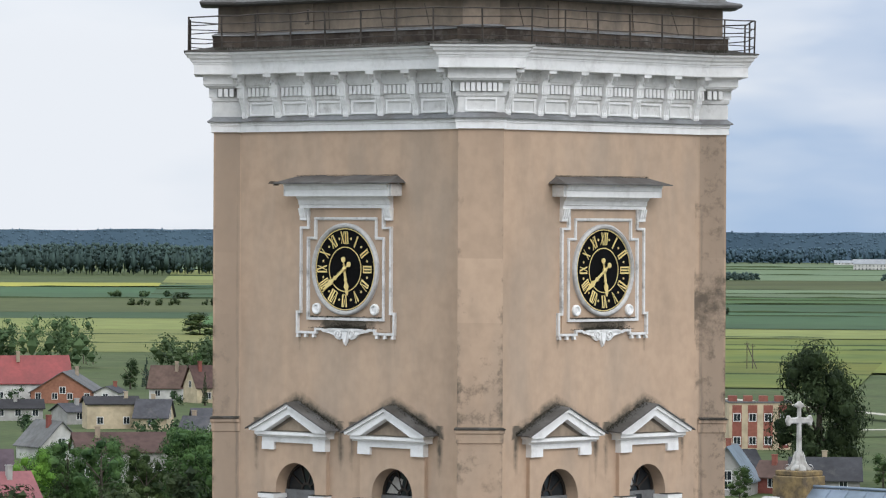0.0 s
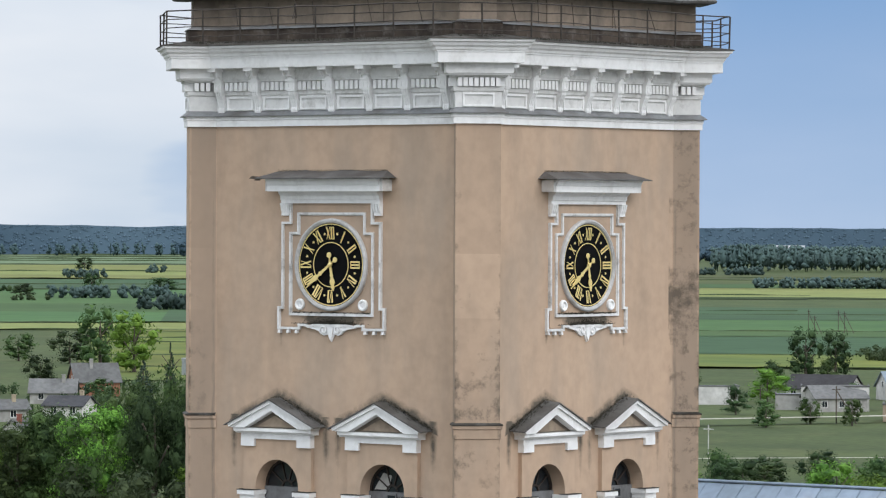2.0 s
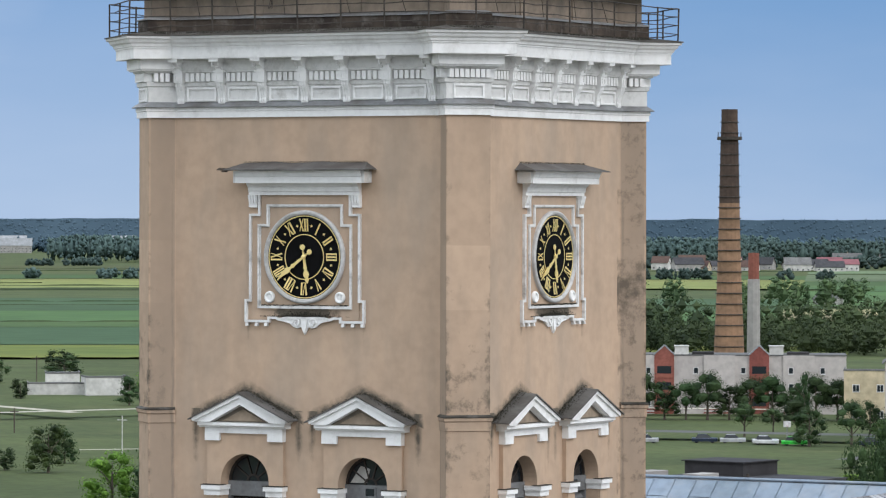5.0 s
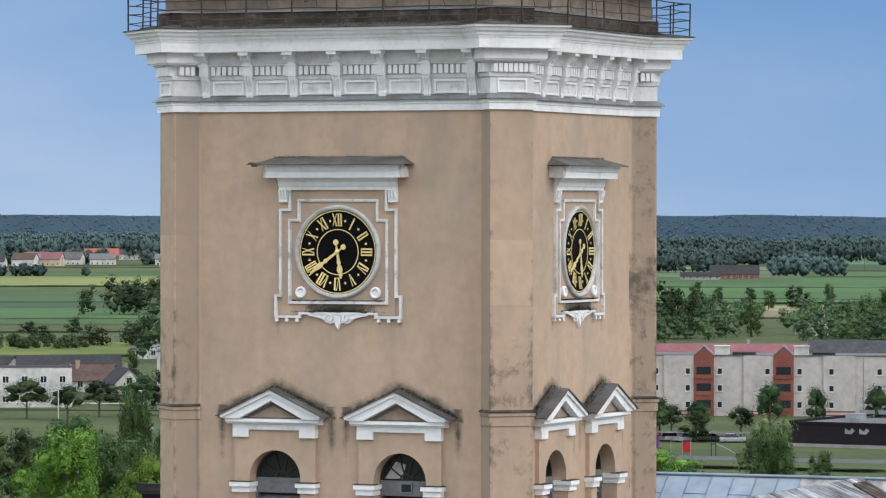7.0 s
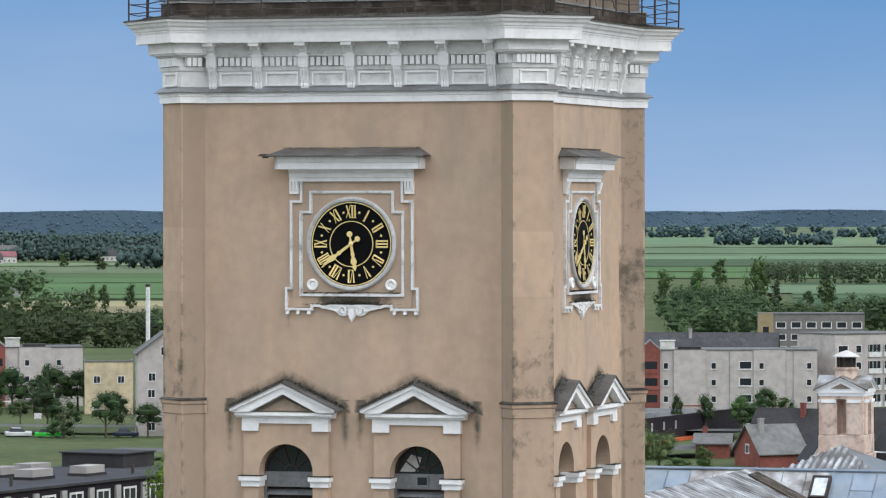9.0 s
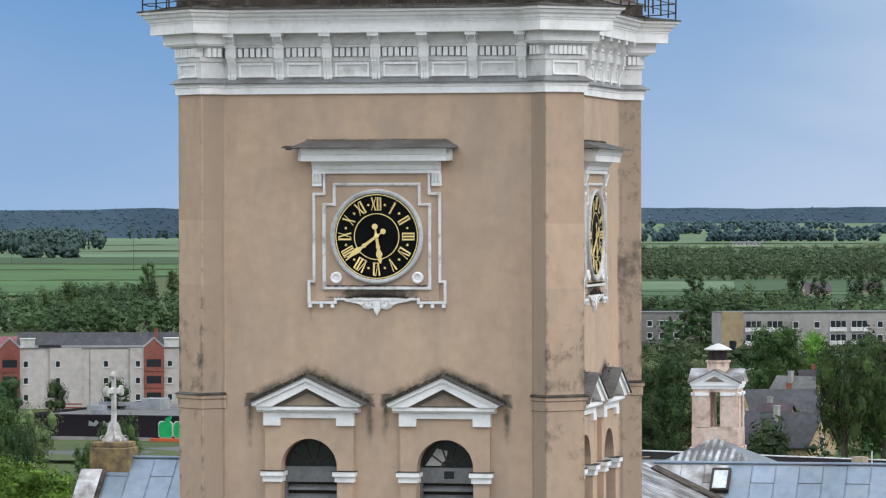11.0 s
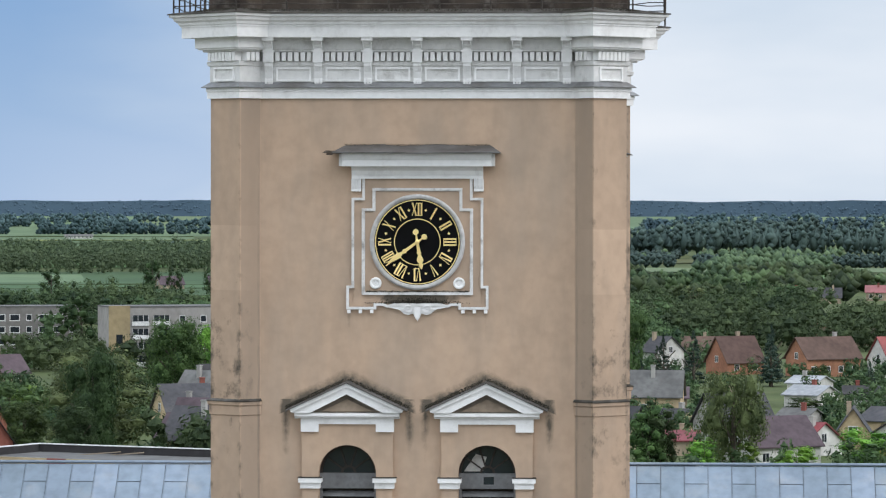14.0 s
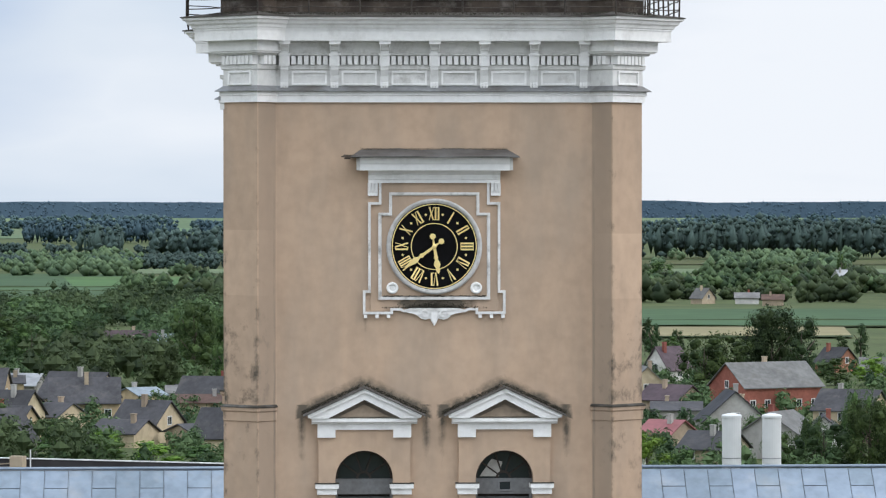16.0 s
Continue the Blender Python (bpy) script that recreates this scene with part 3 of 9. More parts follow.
class Mesh:
    """Vertices and faces of one part."""

    def __init__(self):
        self.v, self.f = [], []

    def add(self, verts, faces):
        k = len(self.v)
        self.v += [tuple(p) for p in verts]
        self.f += [tuple(i + k for i in q) for q in faces]
        return self

    def box(self, x0, x1, y0, y1, z0, z1):
        return self.add([(x0, y0, z0), (x1, y0, z0), (x1, y1, z0), (x0, y1, z0), (x0, y0, z1), (x1, y0, z1), (x1, y1, z1), (x0, y1, z1)],
                        [(0, 3, 2, 1), (4, 5, 6, 7), (0, 1, 5, 4), (1, 2, 6, 5), (2, 3, 7, 6), (3, 0, 4, 7)])

    def rings(self, rings, closed=True, cap=(False, False)):
        """A skin over rings of points; each ring runs anticlockwise seen from above, from low to high."""
        n, k = len(rings[0]), len(self.v)
        for r in rings:
            self.v += [tuple(p) for p in r]
        for i in range(len(rings) - 1):
            for j in range(n if closed else n - 1):
                a, b = k + i * n + j, k + i * n + (j + 1) % n
                self.f.append((a, b, b + n, a + n))
        if cap[0]:
            self.f.append(tuple(k + j for j in reversed(range(n))))
        if cap[1]:
            self.f.append(tuple(k + (len(rings) - 1) * n + j for j in range(n)))
        return self

    def slab(self, pts, y0, y1):
        """A flat shape in x and z (anticlockwise seen from -y), from y0 (front) to y1."""
        n = len(pts)
        front, back = [(x, y0, z) for x, z in pts], [(x, y1, z) for x, z in pts]
        faces = [tuple(range(n)), tuple(reversed(range(n, 2 * n)))]
        faces += [(j, j + n, (j + 1) % n + n, (j + 1) % n) for j in range(n)]
        return self.add(front + back, faces)

    def profile(self, pts, x0, x1):
        """A shape in y and z drawn out along x."""
        n = len(pts)
        a, b = [(x0, y, z) for y, z in pts], [(x1, y, z) for y, z in pts]
        faces = [tuple(range(n)), tuple(reversed(range(n, 2 * n)))]
        faces += [(j, j + n, (j + 1) % n + n, (j + 1) % n) for j in range(n)]
        return self.add(a + b, faces)

    def strip(self, path, width, y0, y1, closed=False):
        """A moulding along a bent line in x and z, mitred at its corners."""
        pts = [Vector(p) for p in path]
        n = len(pts)
        left, right = [], []
        for i, p in enumerate(pts):
            d0 = (p - pts[i - 1]).normalized() if i or closed else (pts[1] - p).normalized()
            d1 = (pts[(i + 1) % n] - p).normalized() if i < n - 1 or closed else d0
            n0, n1 = Vector((-d0.y, d0.x)), Vector((-d1.y, d1.x))
            m = (n0 + n1) / max(0.3, 1 + n0.dot(n1))
            left.append(p + m * width / 2)
            right.append(p - m * width / 2)
        m = n if closed else n - 1
        k = len(self.v)
        for some, y in ((left, y0), (right, y0), (right, y1), (left, y1)):
            self.v += [(p.x, y, p.y) for p in some]
        for i in range(m):
            j = (i + 1) % n
            for c in range(4):
                d = (c + 1) % 4
                self.f.append((k + c * n + i, k + d * n + i, k + d * n + j, k + c * n + j))
        if not closed:
            self.f += [tuple(k + c * n for c in (3, 2, 1, 0)), tuple(k + c * n + n - 1 for c in range(4))]
        return self

    def lathe(self, prof, cx, cz, n=48, arc=(0, 360)):
        """A turned form about an axis along y: prof is (radius, y)."""
        full = abs(arc[1] - arc[0]) >= 360
        ang = [radians(arc[0] + (arc[1] - arc[0]) * j / (n if full else n - 1)) for j in range(n)]
        return self.rings([[(cx + r * math.cos(a), y, cz + r * math.sin(a)) for a in ang] for r, y in prof], closed=full)

    def turn(self, prof, cx, cy, n=16):
        """A turned upright form: prof is (radius, z) from low to high."""
        return self.rings([[(cx + r * math.cos(2 * math.pi * j / n), cy + r * math.sin(2 * math.pi * j / n), z) for j in range(n)] for r, z in prof], cap=(True, True))

    def rod(self, a, b, r, n=6):
        a, b = Vector(a), Vector(b)
        d = (b - a).normalized()
        u = d.orthogonal().normalized()
        w = d.cross(u)
        ring = lambda p: [p + u * r * math.cos(2 * math.pi * j / n) + w * r * math.sin(2 * math.pi * j / n) for j in range(n)]
        return self.rings([ring(a), ring(b)], cap=(True, True))

    def tube(self, pts, r, n=6):
        """A bent bar through points."""
        pts = [Vector(p) for p in pts]
        rings = []
        for i, p in enumerate(pts):
            d = (pts[min(i + 1, len(pts) - 1)] - pts[max(i - 1, 0)]).normalized()
            u = d.cross(Vector((0.13, 0.31, 1.0))).normalized()
            w = d.cross(u)
            rings.append([p + u * r * math.cos(2 * math.pi * j / n) + w * r * math.sin(2 * math.pi * j / n) for j in range(n)])
        return self.rings(rings, cap=(True, True))

    def data(self, name, material, smooth=False):
        me = bpy.data.meshes.new(name)
        me.from_pydata(self.v, [], self.f)
        me.materials.append(material)
        if smooth:
            me.polygons.foreach_set("use_smooth", [True] * len(me.polygons))
        me.update()
        return me


def part(name, shape, material, parent=None, label="", at=None, smooth=False):
    """One mesh object under a thing or a part. shape: a Mesh, or mesh data shared with a like piece."""
    me = shape.data(name, material, smooth) if isinstance(shape, Mesh) else shape
    ob = new(name, me)
    if parent is not None:
        ob.parent = parent
    if at is not None:
        ob.matrix_basis = at
    if label:
        ob["label"] = label
    return ob


def thing(name, label, category, at=None, group="", kind=""):
    ob = new(name)
    if at is not None:
        ob.matrix_basis = at
    return tagged(ob, label, category, group, kind)


def bevel(ob, width=0.01):
    m = ob.modifiers.new("edge", "BEVEL")
    m.width, m.segments, m.limit_method = width, 1, "ANGLE"
    return ob


QUARTER = [pose(0, 0, 0, 0, 0, 90 * k) for k in range(4)]

# ---- clock tower ----
ZC = 36.6  # height of the clocks' middle
A, E_, W_, Q = 4.09, 3.86, 3.44, 4.57  # plan: wall plane, pier corners, start of the splays, pier corners
R2 = math.sqrt(2)


def plan(p, z):
    """The tower's outline, moved out by p: four walls, with a splayed pier at each corner."""
    south = [(-(W_ - (R2 - 1) * p), -A - p), (W_ - (R2 - 1) * p, -A - p), (E_, -Q - R2 * p), (Q + R2 * p, -E_)]
    pts = []
    for k in range(4):
        c, s = (1, 0, -1, 0)[k], (0, 1, 0, -1)[k]
        pts += [(x * c - y * s, x * s + y * c, z) for x, y in south]
    return pts


tower = thing("clock_tower", "ochre rendered church clock tower with white dentilled cornice", "tower")
WIN_U, WIN_R = 1.53, 0.63  # belfry windows: middle, half width
WIN_TOP, WIN_SPRING, WIN_LOW = ZC - 4.45, ZC - 5.08, ZC - 8.4


def shaft(p, name, flip):
    """The wall skin with the belfry openings in two sides."""
    m = Mesh()
    low, high = plan(p, 0.0), plan(p, ZC + 3.2)
    for i in range(16):
        j = (i + 1) % 16
        a, b = Vector(low[i]), Vector(low[j])
        if i not in (0, 4):
            m.add([a, b, high[j], high[i]], [(0, 1, 2, 3)])
            continue
        d = (b - a).normalized()
        mid = (a + b) / 2
        us = [-(b - a).length / 2, -WIN_U - WIN_R, -WIN_U + WIN_R, WIN_U - WIN_R, WIN_U + WIN_R, (b - a).length / 2]
        zs = [0.0, WIN_LOW, WIN_TOP, ZC + 3.2]
        for c in range(5):
            for r in range(3):
                if r == 1 and c in (1, 3):
                    continue
                q = [mid + d * u + Vector((0, 0, z)) for u, z in ((us[c], zs[r]), (us[c + 1], zs[r]), (us[c + 1], zs[r + 1]), (us[c], zs[r + 1]))]
                m.add(q, [(0, 1, 2, 3)])
    if flip:
        m.f = [tuple(reversed(q)) for q in m.f]
    return part(name, m, STUCCO, tower)


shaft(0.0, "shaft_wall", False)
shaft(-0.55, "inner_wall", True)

# the white entablature, from the architrave band to the gutter
bands = Mesh().rings([plan(p, ZC + z) for p, z in ((0.0, 3.14), (0.055, 3.14), (0.055, 3.28), (0.075, 3.29), (0.075, 3.37), (0.0, 3.37))])
part("architrave_band", bands, WHITE, tower)
part("drip_flashing", Mesh().rings([plan(p, ZC + z) for p, z in ((0.07, 3.372), (0.15, 3.374), (0.15, 3.392), (0.01, 3.50))]), ZINC, tower, "grey zinc drip flashing")
part("frieze", Mesh().rings([plan(p, ZC + z) for p, z in ((0.012, 3.37), (0.012, 3.84), (0.05, 3.86), (0.06, 3.92), (0.06, 3.95), (-0.07, 3.955), (-0.07, 4.15), (0.10, 4.155), (0.125, 4.17), (0.125, 4.21), (0.145, 4.215), (0.15, 4.43), (0.19, 4.455), (0.20, 4.476), (0.46, 4.478))]), WHITE_SHADE, tower)
part("corona", Mesh().rings([plan(p, ZC + z) for p, z in ((0.40, 4.476), (0.455, 4.465), (0.455, 4.70), (0.475, 4.70), (0.475, 4.735), (0.50, 4.745), (0.52, 4.80), (0.57, 4.84), (0.595, 4.90), (0.65, 4.925), (0.66, 4.98), (0.50, 5.0))]), WHITE, tower)
part("cornice_flashing", Mesh().rings([plan(p, ZC + z) for p, z in ((0.672, 4.975), (0.69, 4.98), (0.675, 5.005), (0.3, 5.06), (-0.05, 5.12))]), TAR, tower, "dark mossy sheet flashing")

# brackets, dentils and frieze panels on the two sides that carry clocks
leg = Mesh()
for u in (-0.085, -0.025, 0.035):
    leg.profile([(-A - p, ZC + z) for p, z in ((0.0, 3.93), (0.17, 3.93), (0.165, 3.85), (0.10, 3.72), (0.06, 3.58), (0.075, 3.50), (0.06, 3.44), (0.0, 3.44))], u, u + 0.05)
leg.profile([(-A - p, ZC + z) for p, z in ((0.0, 3.93), (0.15, 3.93), (0.14, 3.85), (0.08, 3.72), (0.04, 3.58), (0.0, 3.46))], -0.08, 0.08)
block = Mesh().box(-0.112, 0.112, -A - 0.20, -A, ZC + 3.93, ZC + 4.155)
block.strip([(-0.06, ZC + 3.985), (0.06, ZC + 3.985), (0.06, ZC + 4.10), (-0.06, ZC + 4.10)], 0.02, -A - 0.215, -A - 0.2, closed=True)
block.box(-0.132, 0.132, -A - 0.235, -A, ZC + 4.155, ZC + 4.20)
arm = Mesh().profile([(-A - p, ZC + z) for p, z in ((0.1, 4.20), (0.20, 4.20), (0.205, 4.25), (0.235, 4.27), (0.245, 4.33), (0.31, 4.375), (0.40, 4.385), (0.42, 4.474), (0.1, 4.474))], -0.085, 0.085)
arm.box(-0.125, 0.125, -A - 0.435, -A - 0.1, ZC + 4.395, ZC + 4.473)
for s in (-0.098, 0.085):
    for r, y, z in ((0.062, 0.315, 4.335), (0.04, 0.215, 4.25)):
        arm.add([(s + dx, -A - y + r * math.cos(j * math.pi / 6), ZC + z + r * math.sin(j * math.pi / 6)) for dx in (0.0, 0.013) for j in range(12)], [tuple(range(12)), tuple(range(23, 11, -1))] + [(j, j + 12, (j + 1) % 12 + 12, (j + 1) % 12) for j in range(12)])
leg_me, block_me, arm_me = leg.data("scroll_leg", WHITE), block.data("bracket", WHITE), arm.data("console_arm", WHITE)
dent_me = Mesh().box(-0.047, 0.047, -A - 0.115, -A + 0.075, ZC + 3.96, ZC + 4.15).data("dentil", WHITE)


def panel_mesh(half):
    m = Mesh().strip([(-half, ZC + 3.535), (half, ZC + 3.535), (half, ZC + 3.80), (-half, ZC + 3.80)], 0.04, -A - 0.05, -A, closed=True)
    return m.data("frieze_panel", WHITE)


panel_me, pier_panel_me = panel_mesh(0.365), panel_mesh(0.33)
for k in (0, 1):
    for i in range(-3, 4):
        at = QUARTER[k] @ pose(i * 1.088, 0, 0)
        b = part("bracket", block_me, WHITE, tower, at=at)
        part("scroll_leg", leg_me, WHITE, b)
        part("console_arm", arm_me, WHITE, b)
        if i < 3:
            for j in range(6):
                part("dentil", dent_me, WHITE, tower, at=QUARTER[k] @ pose(i * 1.088 + 0.544 + (j - 2.5) * 0.139, 0, 0))
            part("frieze_panel", panel_me, WHITE, tower, at=QUARTER[k] @ pose(i * 1.088 + 0.544, 0, 0))
# the piers: their faces lie at 45 degrees, their splays face the walls
PIER = (E_ + Q) / R2  # distance of a pier's face from the axis
for k in (-1, 0, 1):
    face = pose(0, 0, 0, 0, 0, 45 + 90 * k)
    for j in range(8):
        part("dentil", dent_me, WHITE, tower, at=face @ pose((j - 3.5) * 0.12, A - PIER - 0.0, 0))
    part("pier_panel", pier_panel_me, WHITE, tower, at=face @ pose(0, A - PIER, 0))
    for side in (-1, 1):
        # middle of the splay, which faces across the pier
        turn = pose(0, 0, 0, 0, 0, 45 + 90 * k - 90 * side * -1)
        along = PIER - 0.30
        for j in range(3):
            at = face @ pose(side * 0.5 * R2 * (Q - E_), -along + (j - 1) * 0.13 - 0.02, 0, 0, 0, side * 90)
            part("dentil", dent_me, WHITE, tower, at=at @ pose(0, A, 0))

# stepped fascias over the piers' dentils
for k in range(4):
    rings = []
    for p, z in ((0.10, 4.20), (0.20, 4.205), (0.21, 4.235), (0.245, 4.245), (0.25, 4.474)):
        ring = plan(p, ZC + z)
        rings.append([ring[(4 * k + i) % 16] for i in range(1, 5)])
    part("pier_fascia", Mesh().rings(rings, closed=False), WHITE, tower)

# string courses round the piers
for k in range(4):
    m = Mesh()
    rings = []
    for p, z in ((0.0, -3.80), (0.022, -3.79), (0.024, -3.60), (0.05, -3.57), (0.055, -3.49), (0.0, -3.46)):
        ring = plan(p, ZC + z)
        rings.append([ring[(4 * k + 1) % 16], ring[(4 * k + 2) % 16], ring[(4 * k + 3) % 16], ring[(4 * k + 4) % 16]])
    part("string_course", m.rings(rings, closed=False), STUCCO, tower)
    cap = [[ring[(4 * k + i) % 16] for i in range(1, 5)] for ring in (plan(0.068, ZC - 3.50), plan(0.072, ZC - 3.478), plan(0.0, ZC - 3.44))]
    part("string_course_cap", Mesh().rings(cap, closed=False), TAR, tower, "dark flashing on the string course")

# rotted debris and moss lying on the cornice and along the attic's foot
rng = random.Random(17)
litter = Mesh()
edge = plan(0.0, 0)
for _ in range(4200):
    i = rng.choice((0, 0, 0, 4, 4, 4, 1, 2, 3, 5, 6, 7, 14, 15, 13))
    a, b = Vector(edge[i]), Vector(edge[(i + 1) % 16])
    q = a.lerp(b, rng.random())
    heap = 0.5 + 0.5 * math.sin(q.x * 2.3 + q.y * 1.7) * math.sin(q.x * 0.9 - q.y * 1.3)
    out = (b - a).cross(Vector((0, 0, 1))).normalized() * (0.04 + 0.5 * rng.random() ** 2.2)
    h = rng.uniform(0.006, 0.014) + 0.014 * heap * rng.random()
    x, y = q.x + out.x, q.y + out.y
    zz = ZC + 5.10 - 0.13 * out.length + 0.3 * h
    litter.add([(x - h, y - h, zz - h * 0.5), (x + h, y - h, zz - h * 0.5), (x, y + h, zz - h * 0.5), (x, y, zz + h)], [(0, 1, 3), (1, 2, 3), (2, 0, 3), (0, 2, 1)])
tagged(part("moss", litter, MOSS, tower, "dark moss and debris on the cornice"), kind="stuff")

# attic above the cornice, with its eave
part("attic_plinth", Mesh().rings([plan(p, ZC + z) for p, z in ((0.03, 5.04), (0.03, 5.36), (-0.08, 5.40))]), ROTTEN, tower, "rotten dark brown plinth")
part("attic_flashing", Mesh().rings([plan(p, ZC + z) for p, z in ((0.04, 5.365), (0.06, 5.37), (0.055, 5.39), (-0.09, 5.44))]), ZINC, tower)
part("attic_wall", Mesh().rings([plan(p, ZC + z) for p, z in ((-0.09, 5.38), (-0.09, 6.12))]), STUCCO_OLD, tower, "stained brown attic wall")
part("eave", Mesh().rings([plan(p, ZC + z) for p, z in ((-0.1, 6.06), (0.22, 6.07), (0.32, 6.09), (0.34, 6.14), (0.30, 6.18), (0.0, 6.24))]), HOOD_SHEET, tower, "grey sheet eave gutter")
cap = plan(0.0, ZC + 6.13)
part("tower_roof", Mesh().rings([plan(0.02, ZC + 6.23), [(x * 0.82, y * 0.82, ZC + 7.0) for x, y, z in cap], [(x * 0.55, y * 0.55, ZC + 9.2) for x, y, z in cap], [(x * 0.08, y * 0.08, ZC + 11.5) for x, y, z in cap]], cap=(False, True)), ZINC, tower)
for k in (0, 1):
    for u in (-1.3, 1.25):
        part("attic_pilaster", Mesh().box(u - 0.13, u + 0.13, -A + 0.06, -A + 0.2, ZC + 5.42, ZC + 6.07), STUCCO_OLD, tower, at=QUARTER[k])
rng = random.Random(4)
for k in (0, 1):
    for i, u in enumerate((-2.9, -1.9, -0.6, 1.0, 2.4)):
        lean = rng.uniform(-0.25, 0.1)
        part("guy_wire", Mesh().rod((u, -A - 0.02, ZC + 5.95), (u - lean, -A - 0.10, ZC + 5.42), 0.009, 5), IRON, tower, at=QUARTER[k])

# belfry windows under pediments


def arch(r, z0, n=20, u=0.0):
    return [(u + r * math.cos(math.pi * j / n), z0 + r * math.sin(math.pi * j / n)) for j in range(n + 1)]


def belfry_window(k, u0, boarded):
    at = QUARTER[k] @ pose(u0, 0, 0)
    bay = Mesh()
    top, low, half = ZC - 3.985, WIN_LOW - 0.6, 1.0
    y0, y1 = -A - 0.10, -A + 0.0
    ring = arch(WIN_R, WIN_SPRING)  # right to left over the crown
    inside = [(WIN_R, WIN_LOW)] + ring + [(-WIN_R, WIN_LOW)]
    # front, in strips between the opening and the bay's edge
    n = len(ring)
    outer = []
    for x, z in ring:
        outer.append((x / WIN_R * half if abs(x) > 0.5 * WIN_R else x * 2, top) if z > WIN_SPRING + 0.30 else (math.copysign(half, x), WIN_SPRING + (z - WIN_SPRING) * 1.4))
    corner = lambda s: (s * half, top)
    pts = []
    for j in range(n - 1):
        a, b, c, d = ring[j], ring[j + 1], outer[j + 1], outer[j]
        poly = [a, d, c, b]
        if (d[1] < top) != (c[1] < top):
            s = math.copysign(1, a[0])
            poly = [a, d, corner(s), c, b]
        bay.add([(x, y0, z) for x, z in poly], [tuple(range(len(poly)))])
    for s in (1, -1):
        q = [(s * WIN_R, y0, low), (s * half, y0, low), (s * half, y0, WIN_SPRING), (s * WIN_R, y0, WIN_SPRING)]
        bay.add(q if s > 0 else q[::-1], [(0, 1, 2, 3)])
        q = [(s * half, y0, low), (s * half, y1, low), (s * half, y1, top), (s * half, y0, top)]
        bay.add(q if s > 0 else q[::-1], [(0, 1, 2, 3)])
    bay.add([(-WIN_R, y0, low), (WIN_R, y0, low), (WIN_R, y0, WIN_LOW), (-WIN_R, y0, WIN_LOW)], [(0, 1, 2, 3)])
    # reveal
    n = len(inside)
    for j in range(n - 1):
        (x0, z0), (x1, z1) = inside[j], inside[j + 1]
        bay.add([(x0, y0, z0), (x1, y0, z1), (x1, -A + 0.56, z1), (x0, -A + 0.56, z0)], [(0, 1, 2, 3)])
    b = part("window_bay", bay, STUCCO, tower, at=at)
    # pediment
    z = lambda v: ZC + v
    white = Mesh()
    white.box(-1.02, 1.02, -A - 0.16, -A, z(-3.99), z(-3.865))
    for s in (-1, 1):
        white.box(min(s * 0.63, s * 1.02), max(s * 0.63, s * 1.02), -A - 0.168, -A, z(-4.16), z(-3.99))
    part("window_architrave", white, WHITE, b)
    lip = Mesh().profile([(-A, z(-3.865)), (-A - 0.20, z(-3.865)), (-A - 0.22, z(-3.83)), (-A - 0.28, z(-3.815)), (-A - 0.28, z(-3.745)), (-A, z(-3.74))], -1.15, 1.15)
    part("pediment_cornice", lip, WHITE, b)
    rake = Mesh()
    rake.slab([(-1.25, z(-3.66)), (-1.19, z(-3.738)), (-0.80, z(-3.738)), (0, z(-3.33)), (0.80, z(-3.738)), (1.19, z(-3.738)), (1.25, z(-3.66)), (0, z(-3.085))], -A - 0.33, -A - 0.02)
    rake.strip([(-1.235, z(-3.69)), (0, z(-3.125)), (1.235, z(-3.69))], 0.085, -A - 0.38, -A - 0.33)
    part("raking_cornice", rake, WHITE, b)
    part("tympanum", Mesh().slab([(-0.86, z(-3.735)), (0.86, z(-3.735)), (0, z(-3.30))], -A - 0.13, -A), TYMPANUM, b)
    part("tympanum_panel", Mesh().slab([(-0.56, z(-3.71)), (0.56, z(-3.71)), (0, z(-3.44))], -A - 0.165, -A - 0.133), TYMP_PANEL, b)
    roof = Mesh()
    for s in (-1, 1):
        roof.add([(0, -A - 0.42, z(-3.06)), (s * 1.33, -A - 0.42, z(-3.675)), (s * 1.33, -A, z(-3.655)), (0, -A, z(-3.03)),
                  (0, -A - 0.42, z(-3.085)), (s * 1.33, -A - 0.42, z(-3.70)), (s * 1.33, -A, z(-3.68)), (0, -A, z(-3.06))],
                 [(0, 1, 2, 3), (4, 7, 6, 5), (0, 4, 5, 1), (1, 5, 6, 2), (3, 2, 6, 7)])
    part("pediment_roof", roof, PED_ROOF, b, "grey sheet pediment roof")
    # moss where the roof meets the wall
    r = random.Random(k * 7 + int(u0 * 10))
    moss = Mesh()
    for _ in range(900):
        s, t = r.choice((-1, 1)), r.random() ** 0.8
        x, zz = s * 1.36 * t, z(-3.02) - 0.63 * t + r.uniform(-0.02, 0.06)
        h = r.uniform(0.006, 0.018)
        y = -A - r.random() ** 3 * 0.2
        moss.add([(x - h, y, zz - h * 0.5), (x + h, y - h * 0.4, zz - h * 0.5), (x, y + h, zz - h * 0.5), (x, y, zz + h)], [(0, 1, 3), (1, 2, 3), (2, 0, 3), (0, 2, 1)])
    tagged(part("moss", moss, MOSS, b, "dark moss along the pediment"), kind="stuff")
